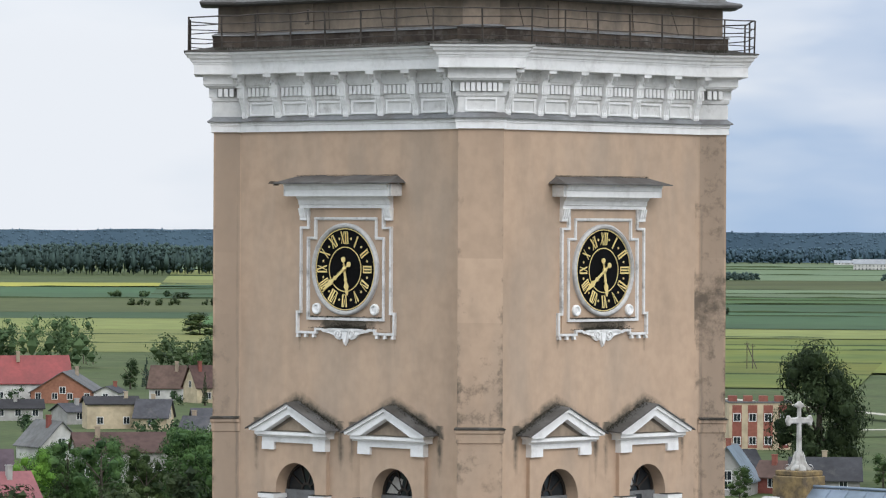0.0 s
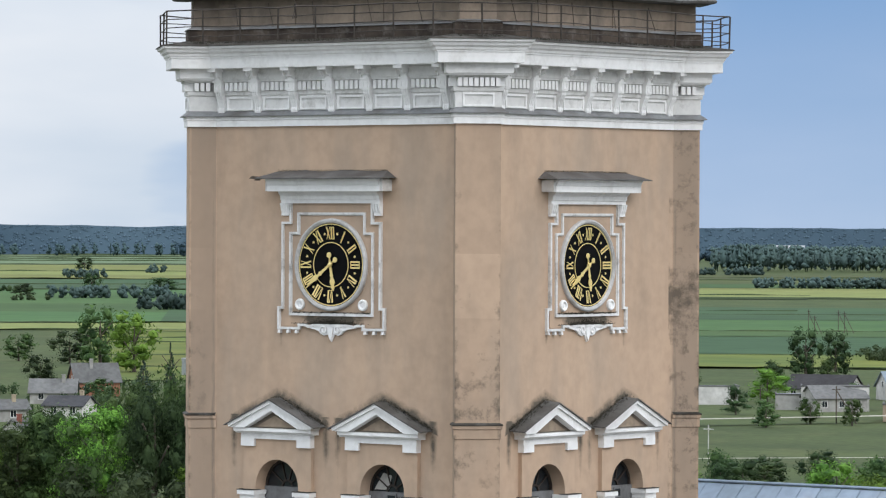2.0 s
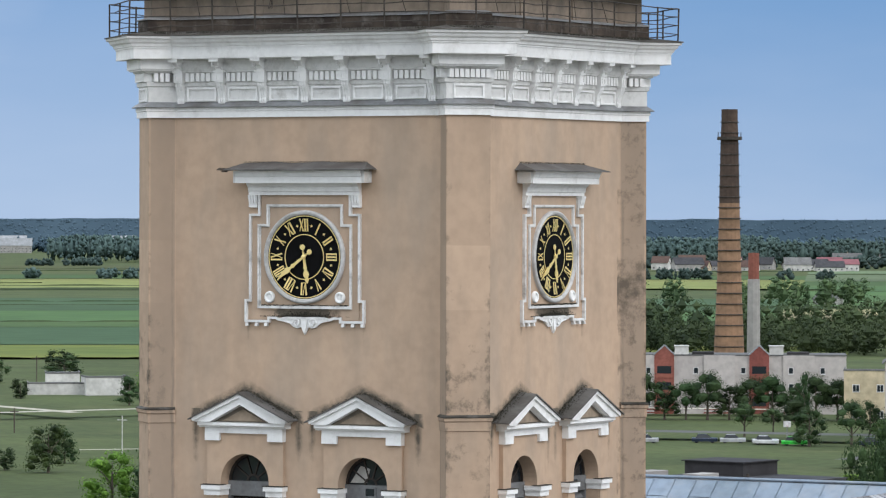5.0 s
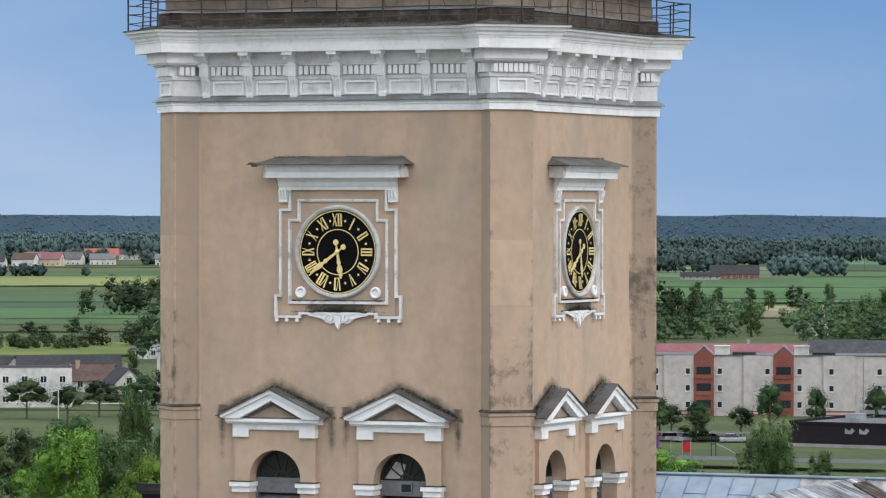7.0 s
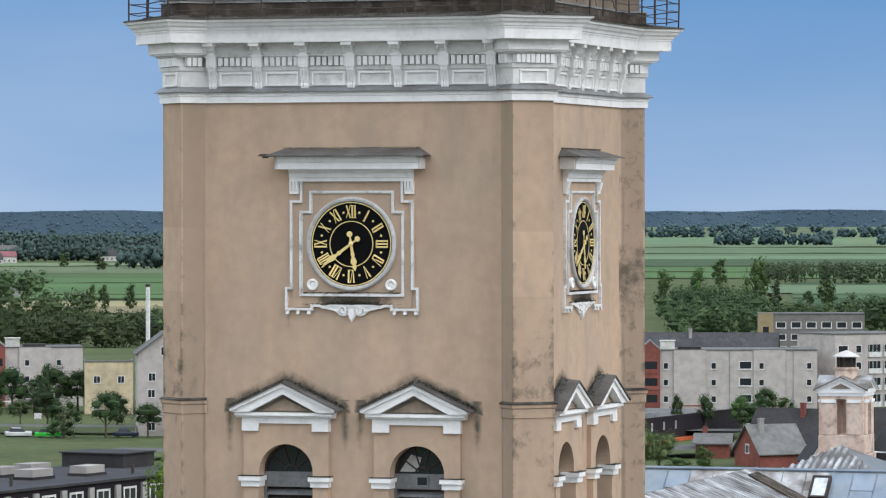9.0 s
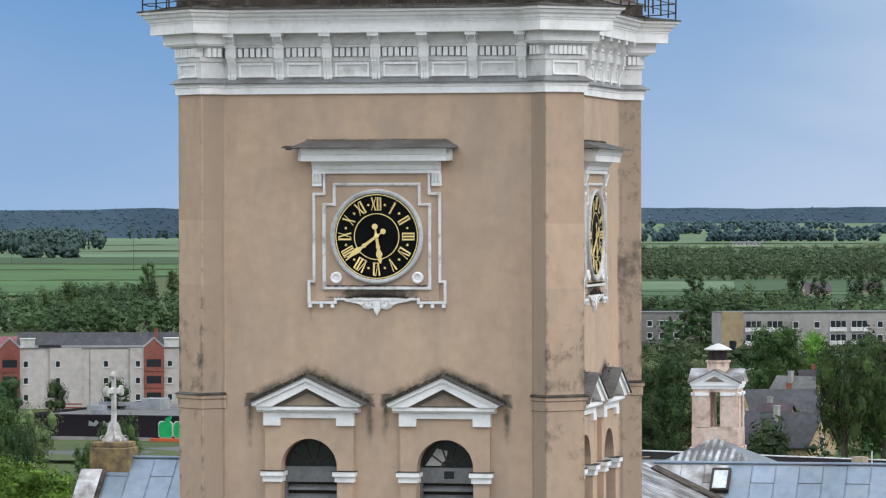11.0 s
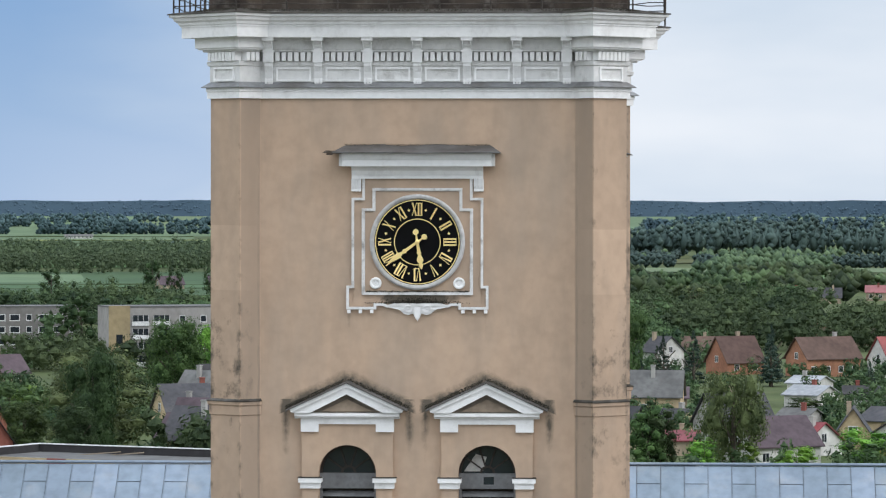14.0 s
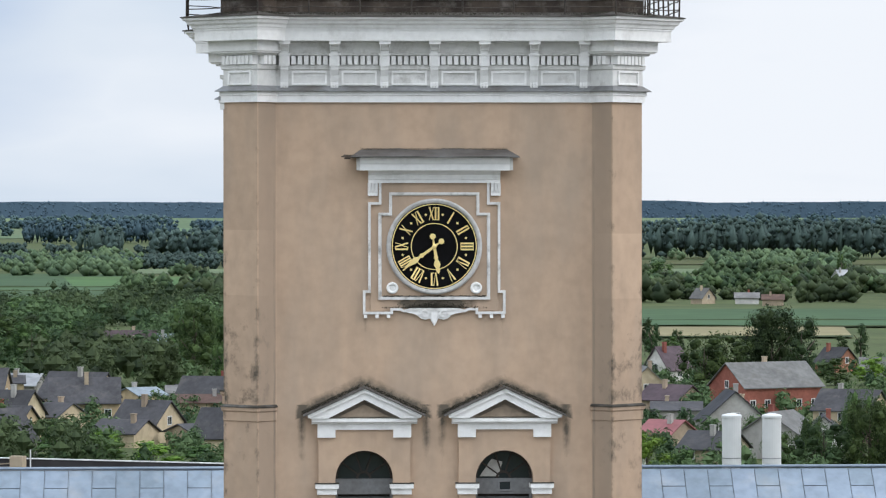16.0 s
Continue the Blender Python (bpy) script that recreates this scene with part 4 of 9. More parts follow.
    # imposts and jambs
    for s in (-1, 1):
        jam = Mesh().box(min(s * 0.64, s * 0.99), max(s * 0.64, s * 0.99), -A - 0.14, -A, low, z(-5.38))
        part("jamb", jam, STUCCO, b)
        cap = Mesh()
        lo, hi = min(s * 0.60, s * 1.03), max(s * 0.60, s * 1.03)
        cap.box(lo, hi, -A - 0.19, -A + 0.2, z(-5.40), z(-5.27))
        cap.box(lo - 0.04, hi + 0.04, -A - 0.24, -A + 0.2, z(-5.27), z(-5.17))
        part("impost", cap, WHITE, b)
        part("impost_flashing", Mesh().box(lo - 0.05, hi + 0.05, -A - 0.25, -A + 0.0, z(-5.168), z(-5.15)), TAR, b)
    # fanlight, transom and louvre below
    yg = -A + 0.30
    fan = arch(WIN_R - 0.03, WIN_SPRING)
    part("fanlight_pane", Mesh().slab(fan, yg, yg + 0.012), GLASS, b)
    bars = Mesh().strip([(x, zz) for x, zz in arch(WIN_R - 0.02, WIN_SPRING)], 0.07, yg - 0.05, yg + 0.05)
    for ang in (36, 72, 108, 144):
        c, s = math.cos(radians(ang)), math.sin(radians(ang))
        part("glazing_bar", Mesh().strip([(0.14 * c, WIN_SPRING + 0.14 * s), (0.60 * c, WIN_SPRING + 0.60 * s)], 0.035, yg - 0.03, yg + 0.03), DARKWOOD, b)
    hub = Mesh().lathe([(0.17, yg - 0.035), (0.12, yg - 0.035), (0.12, yg + 0.03)], 0, WIN_SPRING, 17, (0, 180))
    part("fanlight_frame", bars, DARKWOOD, b)
    part("fanlight_hub", hub, DARKWOOD, b)
    part("transom_panel", Mesh().box(-WIN_R, WIN_R, yg - 0.08, yg + 0.04, z(-5.42), z(-5.08)), WOOD, b, "grey boarded transom")
    slats = Mesh()
    for i in range(14):
        zz = z(-5.50) - i * 0.2
        slats.profile([(yg - 0.06, zz - 0.10), (yg - 0.045, zz - 0.10), (yg + 0.08, zz + 0.02), (yg + 0.065, zz + 0.02)], -WIN_R + 0.06, WIN_R - 0.06)
    slats.box(-WIN_R, -WIN_R + 0.06, yg - 0.08, yg + 0.06, WIN_LOW, z(-5.42)).box(WIN_R - 0.06, WIN_R, yg - 0.08, yg + 0.06, WIN_LOW, z(-5.42))
    part("louvre", slats, WOOD, b)
    part("shade_board", Mesh().box(-WIN_R, WIN_R, yg + 0.09, yg + 0.11, WIN_LOW, z(-5.42)), DARKWOOD, b)
    if boarded:
        part("pale_pane", Mesh().slab([(-0.52, WIN_SPRING + 0.04), (-0.1, WIN_SPRING + 0.04), (-0.02, WIN_SPRING + 0.36), (-0.26, WIN_SPRING + 0.42)], yg - 0.02, yg - 0.008), STONE, b, "pale torn board behind the bars")
        part("vent_frame", Mesh().strip([(-0.1, z(-5.34)), (0.16, z(-5.34)), (0.16, z(-5.14)), (-0.1, z(-5.14))], 0.03, yg - 0.11, yg - 0.08, closed=True), WOOD, b)
        part("vent_pane", Mesh().box(-0.1, 0.16, yg - 0.09, yg - 0.082, z(-5.34), z(-5.14)), GLASS, b)


for k in (0, 1):
    belfry_window(k, -WIN_U, False)
    belfry_window(k, WIN_U, True)

# ---- clock surrounds and clocks ----


def clock_surround(k):
    at = QUARTER[k]
    z = lambda v: ZC + v
    mould = Mesh()
    yf, yb = -A - 0.075, -A
    mould.strip([(-1.18, z(1.385)), (-1.18, z(0.94)), (-1.415, z(0.94)), (-1.415, z(-0.985)), (-1.53, z(-0.985)), (-1.53, z(-1.45)), (-0.93, z(-1.45)), (-0.93, z(-1.37)), (-0.74, z(-1.37)), (-0.66, z(-1.41)), (-0.5, z(-1.37)),
                 (0.5, z(-1.37)), (0.66, z(-1.41)), (0.74, z(-1.37)), (0.93, z(-1.37)), (0.93, z(-1.45)), (1.53, z(-1.45)), (1.53, z(-0.985)), (1.415, z(-0.985)), (1.415, z(0.94)), (1.18, z(0.94)), (1.18, z(1.385))], 0.055, yf, yb)
    s = part("clock_surround", mould, SOILED, tower, "white moulded clock surround", at=at)
    inn = Mesh().strip([(-0.96, z(1.155)), (-0.96, z(0.71)), (-1.195, z(0.71)), (-1.195, z(-1.135)), (1.195, z(-1.135)), (1.195, z(0.71)), (0.96, z(0.71)), (0.96, z(1.155))], 0.05, -A - 0.07, yb, closed=True)
    inn.strip([(-0.93, z(1.12)), (-0.93, z(0.68)), (-1.16, z(0.68)), (-1.16, z(-1.10)), (1.16, z(-1.10)), (1.16, z(0.68)), (0.93, z(0.68)), (0.93, z(1.12))], 0.02, -A - 0.035, yb, closed=True)
    part("inner_moulding", inn, SOILED, s)
    part("surround_panel", Mesh().slab([(-1.16, z(1.385)), (-1.16, z(0.92)), (-1.39, z(0.92)), (-1.39, z(-1.40)), (1.39, z(-1.40)), (1.39, z(0.92)), (1.16, z(0.92)), (1.16, z(1.385))], -A - 0.022, yb), STUCCO, s)
    # hood
    hood = Mesh().profile([(-A, z(1.385)), (-A - 0.09, z(1.385)), (-A - 0.09, z(1.46)), (-A - 0.12, z(1.47)), (-A - 0.13, z(1.56)), (-A - 0.19, z(1.61)), (-A - 0.21, z(1.655)), (-A, z(1.655))], -1.44, 1.44)
    part("hood_bed_mould", hood, WHITE, s)
    part("hood_corona", Mesh().profile([(-A, z(1.655)), (-A - 0.36, z(1.655)), (-A - 0.36, z(1.79)), (-A - 0.38, z(1.80)), (-A - 0.41, z(1.88)), (-A - 0.45, z(1.93)), (-A, z(1.95))], -1.63, 1.63), WHITE, s)
    for sd in (-1, 1):
        end = Mesh().box(min(sd * 1.632, sd * 1.70), max(sd * 1.632, sd * 1.70), -A - 0.34, -A, z(1.66), z(1.92))
        part("hood_return", end, WHITE_SHADE, s)
        cons = Mesh()
        for i in range(3):
            u = sd * (1.27 + i * 0.07)
            cons.profile([(-A, z(1.385)), (-A - 0.14, z(1.385)), (-A - 0.10, z(1.22)), (-A - 0.05, z(1.12)), (-A, z(1.10))], u - 0.026, u + 0.026)
        cons.box(min(sd * 1.235, sd * 1.45), max(sd * 1.235, sd * 1.45), -A - 0.07, -A, z(1.11), z(1.383))
        part("fluted_console", cons, WHITE, s)
        ros = Mesh().lathe([(0.13, -A), (0.13, -A - 0.06), (0.115, -A - 0.085), (0.085, -A - 0.085), (0.07, -A - 0.05), (0.055, -A - 0.045), (0.045, -A - 0.06), (0.001, -A - 0.065)], sd * 0.915, z(-0.905), 24)
        part("roundel", ros, WHITE, s, smooth=False)
        for i in range(3):
            u = sd * (1.0 + i * 0.25)
            part("gutta", Mesh().profile([(-A, z(-1.485)), (-A - 0.07, z(-1.485)), (-A - 0.09, z(-1.56)), (-A, z(-1.56))], u - 0.035, u + 0.035), SOILED, s)
    r = random.Random(k + 20)
    lead = Mesh()
    n = 9
    front = [(-1.84 + 3.68 * i / (n - 1), -A - 0.56, z(1.95 + r.uniform(-0.012, 0.012))) for i in range(n)]
    back = [(-1.6 + 3.2 * i / (n - 1), -A - 0.01, z(2.12 + r.uniform(-0.015, 0.02))) for i in range(n)]
    lead.rings([[(x, y, zz - 0.02) for x, y, zz in front], front, back], closed=False)
    for sd, i in ((-1, 0), (1, n - 1)):
        lead.add([front[i], (sd * 1.84, -A, z(1.95)), back[i]], [(0, 1, 2)])
    part("hood_flashing", lead, HOOD_SHEET, s, "buckled grey sheet flashing")
    if k == 0:
        torn = Mesh().slab([(-2.06, z(1.945)), (-1.80, z(1.925)), (-1.62, z(1.935)), (-1.70, z(1.985)), (-1.97, z(2.0))], -A - 0.50, -A - 0.44)
        torn.slab([(-1.98, z(1.90)), (-1.84, z(1.90)), (-1.82, z(1.96)), (-1.95, z(1.97))], -A - 0.40, -A - 0.36)
        part("torn_flashing", torn, ROTTEN, s, "torn end of the rotten flashing")
    crumbs = Mesh()
    for _ in range(1100):
        x, h = r.uniform(-1.6, 1.6), r.uniform(0.003, 0.009)
        y, zz = -A - r.random() ** 2 * 0.05, z(2.125) + r.uniform(-0.02, 0.02)
        crumbs.add([(x - h, y, zz - h * 0.5), (x + h, y - h * 0.5, zz - h * 0.5), (x, y + h, zz - h * 0.5), (x, y, zz + h)], [(0, 1, 3), (1, 2, 3), (2, 0, 3), (0, 2, 1)])
    for _ in range(1500):
        low = r.random() < 0.62
        x, h = (r.gauss(0, 0.42) if low else r.uniform(-1.12, 1.12)), r.uniform(0.006, 0.017)
        y, zz = -A - 0.02 - r.random() * 0.06, z(-1.345) + r.expovariate(1 / 0.045) * math.exp(-x * x * 1.6) if low else z(-1.085) + r.uniform(-0.012, 0.025)
        if abs(x) < 1.15 and zz < z(-1.07):
            crumbs.add([(x - h, y, zz - h * 0.5), (x + h, y - h * 0.5, zz - h * 0.5), (x, y + h, zz - h * 0.5), (x, y, zz + h)], [(0, 1, 3), (1, 2, 3), (2, 0, 3), (0, 2, 1)])
    tagged(part("moss", crumbs, MOSS, s, "dark moss on the ledges"), kind="stuff")
    # hanging scroll ornament
    orn = Mesh()
    orn.slab([(-0.72, z(-1.39)), (-0.62, z(-1.425)), (-0.50, z(-1.44)), (-0.38, z(-1.50)), (-0.29, z(-1.575)), (-0.2, z(-1.60)), (-0.09, z(-1.57)), (-0.05, z(-1.66)), (0, z(-1.74)), (0.05, z(-1.66)), (0.09, z(-1.57)), (0.2, z(-1.60)), (0.29, z(-1.575)), (0.38, z(-1.50)), (0.50, z(-1.44)), (0.62, z(-1.425)), (0.72, z(-1.39))], -A - 0.045, yb)
    for sd in (-1, 1):
        curl = [(sd * (0.20 + (0.105 - 0.005 * i) * math.cos(0.5 * i)), z(-1.475) + (0.105 - 0.005 * i) * math.sin(0.5 * i)) for i in range(17)]
        orn.strip(curl if sd > 0 else curl, 0.028, -A - 0.085, -A - 0.04)
        orn.strip([(sd * 0.30, z(-1.50)), (sd * 0.45, z(-1.455)), (sd * 0.60, z(-1.425)), (sd * 0.72, z(-1.405))], 0.03, -A - 0.07, -A - 0.04)
    orn.slab([(-0.075, z(-1.42)), (-0.055, z(-1.60)), (0, z(-1.71)), (0.055, z(-1.60)), (0.075, z(-1.42))], -A - 0.08, -A - 0.04)
    part("scroll_ornament", orn, WHITE, s)


def numeral(text):
    """A gilt Roman numeral 0.285 m high: strokes whose serifs touch at head and foot, one connected mesh."""
    h, bar = 0.285, 0.016
    step = {"I": 0.066, "V": 0.118, "X": 0.122}
    wide = sum(step[c] for c in text)
    k = min(1.0, 0.25 / wide)
    legs = []  # the ends of each stroke, at head and foot
    x = -wide / 2
    for c in text:
        m = x + step[c] / 2
        if c == "I":
            legs.append(((m - 0.019, m + 0.019), (m - 0.019, m + 0.019)))
        elif c == "V":
            legs += [((m - 0.054, m - 0.018), (m - 0.014, m - 0.001)), ((m + 0.036, m + 0.052), (m + 0.001, m + 0.012))]
        else:
            legs.append(("X", m))
        x += step[c]
    bm = bmesh.new()
    v = lambda px, pz: bm.verts.new((px * k, pz, 0.0))
    row = {"head": [], "foot": []}
    quads, gaps = [], []  # gaps: openings of V and X, left free of serifs
    for a in legs:
        if a[0] == "X":
            m, lo, hi = a[1], bar, h - bar
            t0, t1 = v(m - 0.055, hi), v(m - 0.020, hi)
            t2, t3 = v(m + 0.038, hi), v(m + 0.053, hi)
            b0, b1 = v(m - 0.053, lo), v(m - 0.038, lo)
            b2, b3 = v(m + 0.020, lo), v(m + 0.055, lo)
            w_, n_, e_, s_ = v(m - 0.018, h / 2), v(m + 0.004, h / 2 + 0.028), v(m + 0.018, h / 2), v(m - 0.004, h / 2 - 0.028)
            quads += [(t0, w_, n_, t1), (t2, n_, e_, t3), (b0, b1, s_, w_), (s_, b2, b3, e_), (w_, s_, e_, n_)]
            gaps += [(t1, t2), (b1, b2)]
            row["head"] += [t0, t1, t2, t3]
            row["foot"] += [b0, b1, b2, b3]
        else:
            (p0, p1), (q0, q1) = a
            top, low = (v(p0, h - bar), v(p1, h - bar)), (v(q0, bar), v(q1, bar))
            quads.append((top[0], low[0], low[1], top[1]))
            if p1 < q0:  # the thick leg of a V
                gaps.append((top[1], None))
            row["head"] += top
            row["foot"] += low
    for key, z0 in (("head", h), ("foot", 0.0)):
        ends = sorted(row[key], key=lambda p: p.co.x)
        far = [bm.verts.new((p.co.x, z0, 0.0)) for p in ends]
        for p, q, f, g in zip(ends, ends[1:], far, far[1:]):
            if any(p is o and (c is q or c is None) for o, c in gaps):
                continue
            quads.append((p, q, g, f) if key == "head" else (p, f, g, q))
    for q in quads:
        bm.faces.new(q)
    bmesh.ops.recalc_face_normals(bm, faces=bm.faces)
    ext = bmesh.ops.extrude_face_region(bm, geom=bm.faces[:])
    bmesh.ops.translate(bm, verts=[g for g in ext["geom"] if isinstance(g, bmesh.types.BMVert)], vec=(0, 0, 0.010))
    bmesh.ops.recalc_face_normals(bm, faces=bm.faces)
    me = bpy.data.meshes.new("numeral")
    bm.to_mesh(me)
    bm.free()
    me.materials.append(GOLD)
    return me


NUMERALS = [numeral(s) for s in ("XII", "I", "II", "III", "IV", "V", "VI", "VII", "VIII", "IX", "X", "XI")]


def tower_clock(k):
    c = thing("tower_clock", "black round tower clock with gilt Roman numerals and hands", "clock", QUARTER[k] @ pose(0, -A - 0.05, ZC), group="tower clocks")
    part("rim", Mesh().lathe([(1.045, 0.05), (1.045, -0.035), (1.02, -0.06), (0.995, -0.065), (0.985, -0.05), (0.965, -0.05), (0.945, -0.02), (0.94, 0.01)], 0, 0, 72), RIM, c, "moulded grey rim", smooth=False)
    part("dial", Mesh().lathe([(0.945, -0.005), (0.001, -0.005)], 0, 0, 72), BLACK, c)
    part("outer_ring", Mesh().lathe([(0.928, -0.006), (0.928, -0.016), (0.908, -0.016), (0.908, -0.006)], 0, 0, 72), GOLD, c, "thin gilt ring")
    part("inner_ring", Mesh().lathe([(0.512, -0.006), (0.512, -0.016), (0.492, -0.016), (0.492, -0.006)], 0, 0, 60), GOLD, c, "thin gilt ring")
    dot = Mesh().slab([(0, -0.032), (0.032, 0), (0, 0.032), (-0.032, 0)], -0.016, -0.006).data("hour_dot", GOLD)
    for h in range(12):
        turn = pose(0, 0, 0, 0, 30 * h, 0)
        part("numeral", NUMERALS[h], GOLD, c, at=turn @ pose(0, -0.012, 0.573, 95, 0, 0))
        part("hour_dot", dot, GOLD, c, at=pose(0, 0, 0, 0, 30 * h + 15, 0) @ pose(0, 0, 0.715))
    minute = Mesh().slab([(-0.028, 0.0), (-0.02, -0.10), (0.02, -0.10), (0.028, 0.0), (0.032, 0.30), (0.055, 0.34), (0.024, 0.40), (0.045, 0.46), (0.068, 0.50), (0.04, 0.66), (0.012, 0.80), (-0.012, 0.80), (-0.04, 0.66), (-0.068, 0.50), (-0.045, 0.46), (-0.024, 0.40), (-0.055, 0.34), (-0.032, 0.30)], -0.062, -0.048)
    minute.lathe([(0.062, -0.048), (0.062, -0.062), (0.001, -0.064)], 0, -0.19, 20)
    minute.box(-0.016, 0.016, -0.062, -0.048, -0.15, -0.08)
    part("minute_hand", minute, GOLD, c, at=pose(0, 0, 0, 0, 234, 0))
    hour = Mesh().slab([(-0.03, 0.0), (-0.022, -0.12), (0.022, -0.12), (0.03, 0.0), (0.034, 0.20), (0.05, 0.24), (0.028, 0.29), (0.06, 0.35), (0.075, 0.41), (0.035, 0.48), (0.05, 0.52), (0.012, 0.60), (-0.012, 0.60), (-0.05, 0.52), (-0.035, 0.48), (-0.075, 0.41), (-0.06, 0.35), (-0.028, 0.29), (-0.05, 0.24), (-0.034, 0.20)], -0.042, -0.030)
    hour.lathe([(0.065, -0.030), (0.065, -0.042), (0.001, -0.044)], 0, -0.22, 20)
    hour.box(-0.016, 0.016, -0.042, -0.030, -0.18, -0.10)
    part("hour_hand", hour, GOLD, c, at=pose(0, 0, 0, 0, 171, 0))
    part("hub", Mesh().lathe([(0.05, -0.02), (0.05, -0.07), (0.03, -0.08), (0.001, -0.082)], 0, 0, 20), GOLD, c)


for k in (0, 1):
    clock_surround(k)
    tower_clock(k)

# ---- railing on the cornice ----
railing = thing("roof_railing", "rusty thin iron railing along the tower cornice", "railing")
ring = [(x, y) for i, (x, y, z) in enumerate(plan(0.58, 0)) if i % 4 in (2, 3)]
RZ = ZC + 5.02
rng = random.Random(11)
post = Mesh().rod((0, 0, 0), (0, 0, 0.75), 0.02, 6).data("post", IRON)
for i in range(8):
    a, b = Vector((*ring[i], 0)), Vector((*ring[(i + 1) % 8], 0))
    n = max(1, round((b - a).length / 1.05))
    for j in range(n):
        p = a.lerp(b, j / n)
        part("post", post, IRON, railing, at=pose(p.x, p.y, RZ, rng.uniform(-1.5, 1.5), rng.uniform(-1.5, 1.5), 0))
    for h, r in ((0.75, 0.016), (0.56, 0.012), (0.36, 0.012), (0.15, 0.012)):
        pts = [a.lerp(b, j / (2 * n)) + Vector((0, 0, RZ + h + (rng.uniform(-0.025, 0.015) if 0 < j < 2 * n else 0))) for j in range(2 * n + 1)]
        part("rail", Mesh().tube(pts, r, 6), IRON, railing)
loop = Mesh()
for a in range(3):
    pts = [Vector((0.05 * math.sin(0.4 * i + a), 0.03 * math.cos(0.9 * i + a), -0.035 * i + 0.06 * math.sin(0.7 * i))) for i in range(9)]
    for p, q in zip(pts, pts[1:]):
        loop.rod(p, q, 0.011, 5)
cable = thing("coiled_cable", "dark loose cable hung over the railing", "cable", pose(-0.35, -A - 0.95, RZ + 0.83))
part("coil", loop, IRON, cable)

# ---- church roofs behind the tower ----
RIDGE_Y, RIDGE_Z, EAVE_Y, EAVE_Z = 33.9, 29.45, 21.8, 19.45
WEST, EAST = -17.2, 41.0  # ends of the nave
church = thing("church", "long church nave with blue-grey standing-seam sheet roof", "church")
slope = (RIDGE_Z - EAVE_Z) / (RIDGE_Y - EAVE_Y)
wall = Mesh().box(WEST + 0.2, EAST - 0.2, EAVE_Y + 0.4, 2 * RIDGE_Y - EAVE_Y - 0.4, 0, EAVE_Z)
wall.profile([(EAVE_Y + 0.4, EAVE_Z), (2 * RIDGE_Y - EAVE_Y - 0.4, EAVE_Z), (RIDGE_Y, RIDGE_Z - 0.25)], WEST + 0.2, EAST - 0.2)
part("nave_wall", wall, STUCCO, church)
wall = Mesh().box(-4.0, 3.7, 4.7, EAVE_Y + 0.3, 0, 27.6)
part("tower_link_wall", wall, STUCCO, church)
roof = Mesh()
roof.profile([(EAVE_Y - 0.3, EAVE_Z - 0.3), (RIDGE_Y, RIDGE_Z - 0.06), (2 * RIDGE_Y - EAVE_Y + 0.3, EAVE_Z - 0.3), (2 * RIDGE_Y - EAVE_Y + 0.3, EAVE_Z - 0.45), (RIDGE_Y, RIDGE_Z - 0.21), (EAVE_Y - 0.3, EAVE_Z - 0.45)], WEST, EAST)
nave_roof = part("nave_roof", roof, SEAM, church, "sheet-metal nave roof")
# sheets of the front slope, each a tray with raised seams
tray = Mesh().box(0.02, 0.70, 0.0, 1.0, 0.0, 0.012).box(0.0, 0.018, 0.0, 1.0, 0.0, 0.03)
tray_me, old_me = tray.data("roof_sheet", SHEET), tray.data("roof_sheet", SHEET_OLD)
SKY_X, SKY_Y = 2.16, 33.25
rng = random.Random(5)
tilt = math.degrees(math.atan(slope))
for i in range(80):
    x = WEST + 0.1 + i * 0.72
    s = 0.0
    cut = 0.8 + (i % 2) * 1.1
    row = 0
    while s < 7.0:
        ln = cut if row == 0 else 2.2
        base = Matrix.Translation((x, RIDGE_Y, RIDGE_Z - 0.05)) @ Matrix.Rotation(radians(tilt), 4, "X") @ Matrix.Translation((0, -s - ln, 0))
        part("roof_sheet", old_me if -2.4 < x < 2.3 else tray_me, SHEET, nave_roof, at=base @ Matrix.Rotation(radians(rng.uniform(-0.25, 0.25)), 4, "Y") @ Matrix.Diagonal((1, ln - 0.035, 1, 1)))
        s += ln
        row += 1
part("ridge_cap", Mesh().rod((WEST, RIDGE_Y, RIDGE_Z), (EAST, RIDGE_Y, RIDGE_Z), 0.05, 8), SHEET, church)
# lower cross roof between tower and nave, patched and rusty
cross_roof = Mesh()
CR_X, CR_Z, CR_W, CR_H = -0.15, 29.43, 4.2, 1.72
link = part("cross_roof", cross_roof.add([(CR_X, 4.6, CR_Z), (CR_X, RIDGE_Y - 0.05, CR_Z), (CR_X + CR_W, 4.6, CR_Z - CR_H), (CR_X + CR_W, RIDGE_Y - 0.05, CR_Z - CR_H), (CR_X - CR_W, 4.6, CR_Z - CR_H), (CR_X - CR_W, RIDGE_Y - 0.05, CR_Z - CR_H)], [(0, 2, 3, 1), (0, 1, 5, 4)]), SEAM, church, "patched bare metal cross roof")
plank_me = Mesh().box(0.0, 1.0, 0.05, 0.34, 0.0, 0.05).data("roof_strip", SHEET_OLD)
tl = math.hypot(CR_W, CR_H)
for side in (1, -1):
    for i in range(78):
        y = 5.0 + i * 0.38
        base = Matrix.Translation((CR_X, y, CR_Z + 0.01)) @ Matrix.Rotation(0 if side > 0 else math.pi, 4, "Z") @ Matrix.Rotation(math.atan(CR_H / CR_W), 4, "Y")
        part("roof_strip", plank_me, SHEET_OLD, link, at=base @ Matrix.Diagonal((tl, 1, 1, 1)))
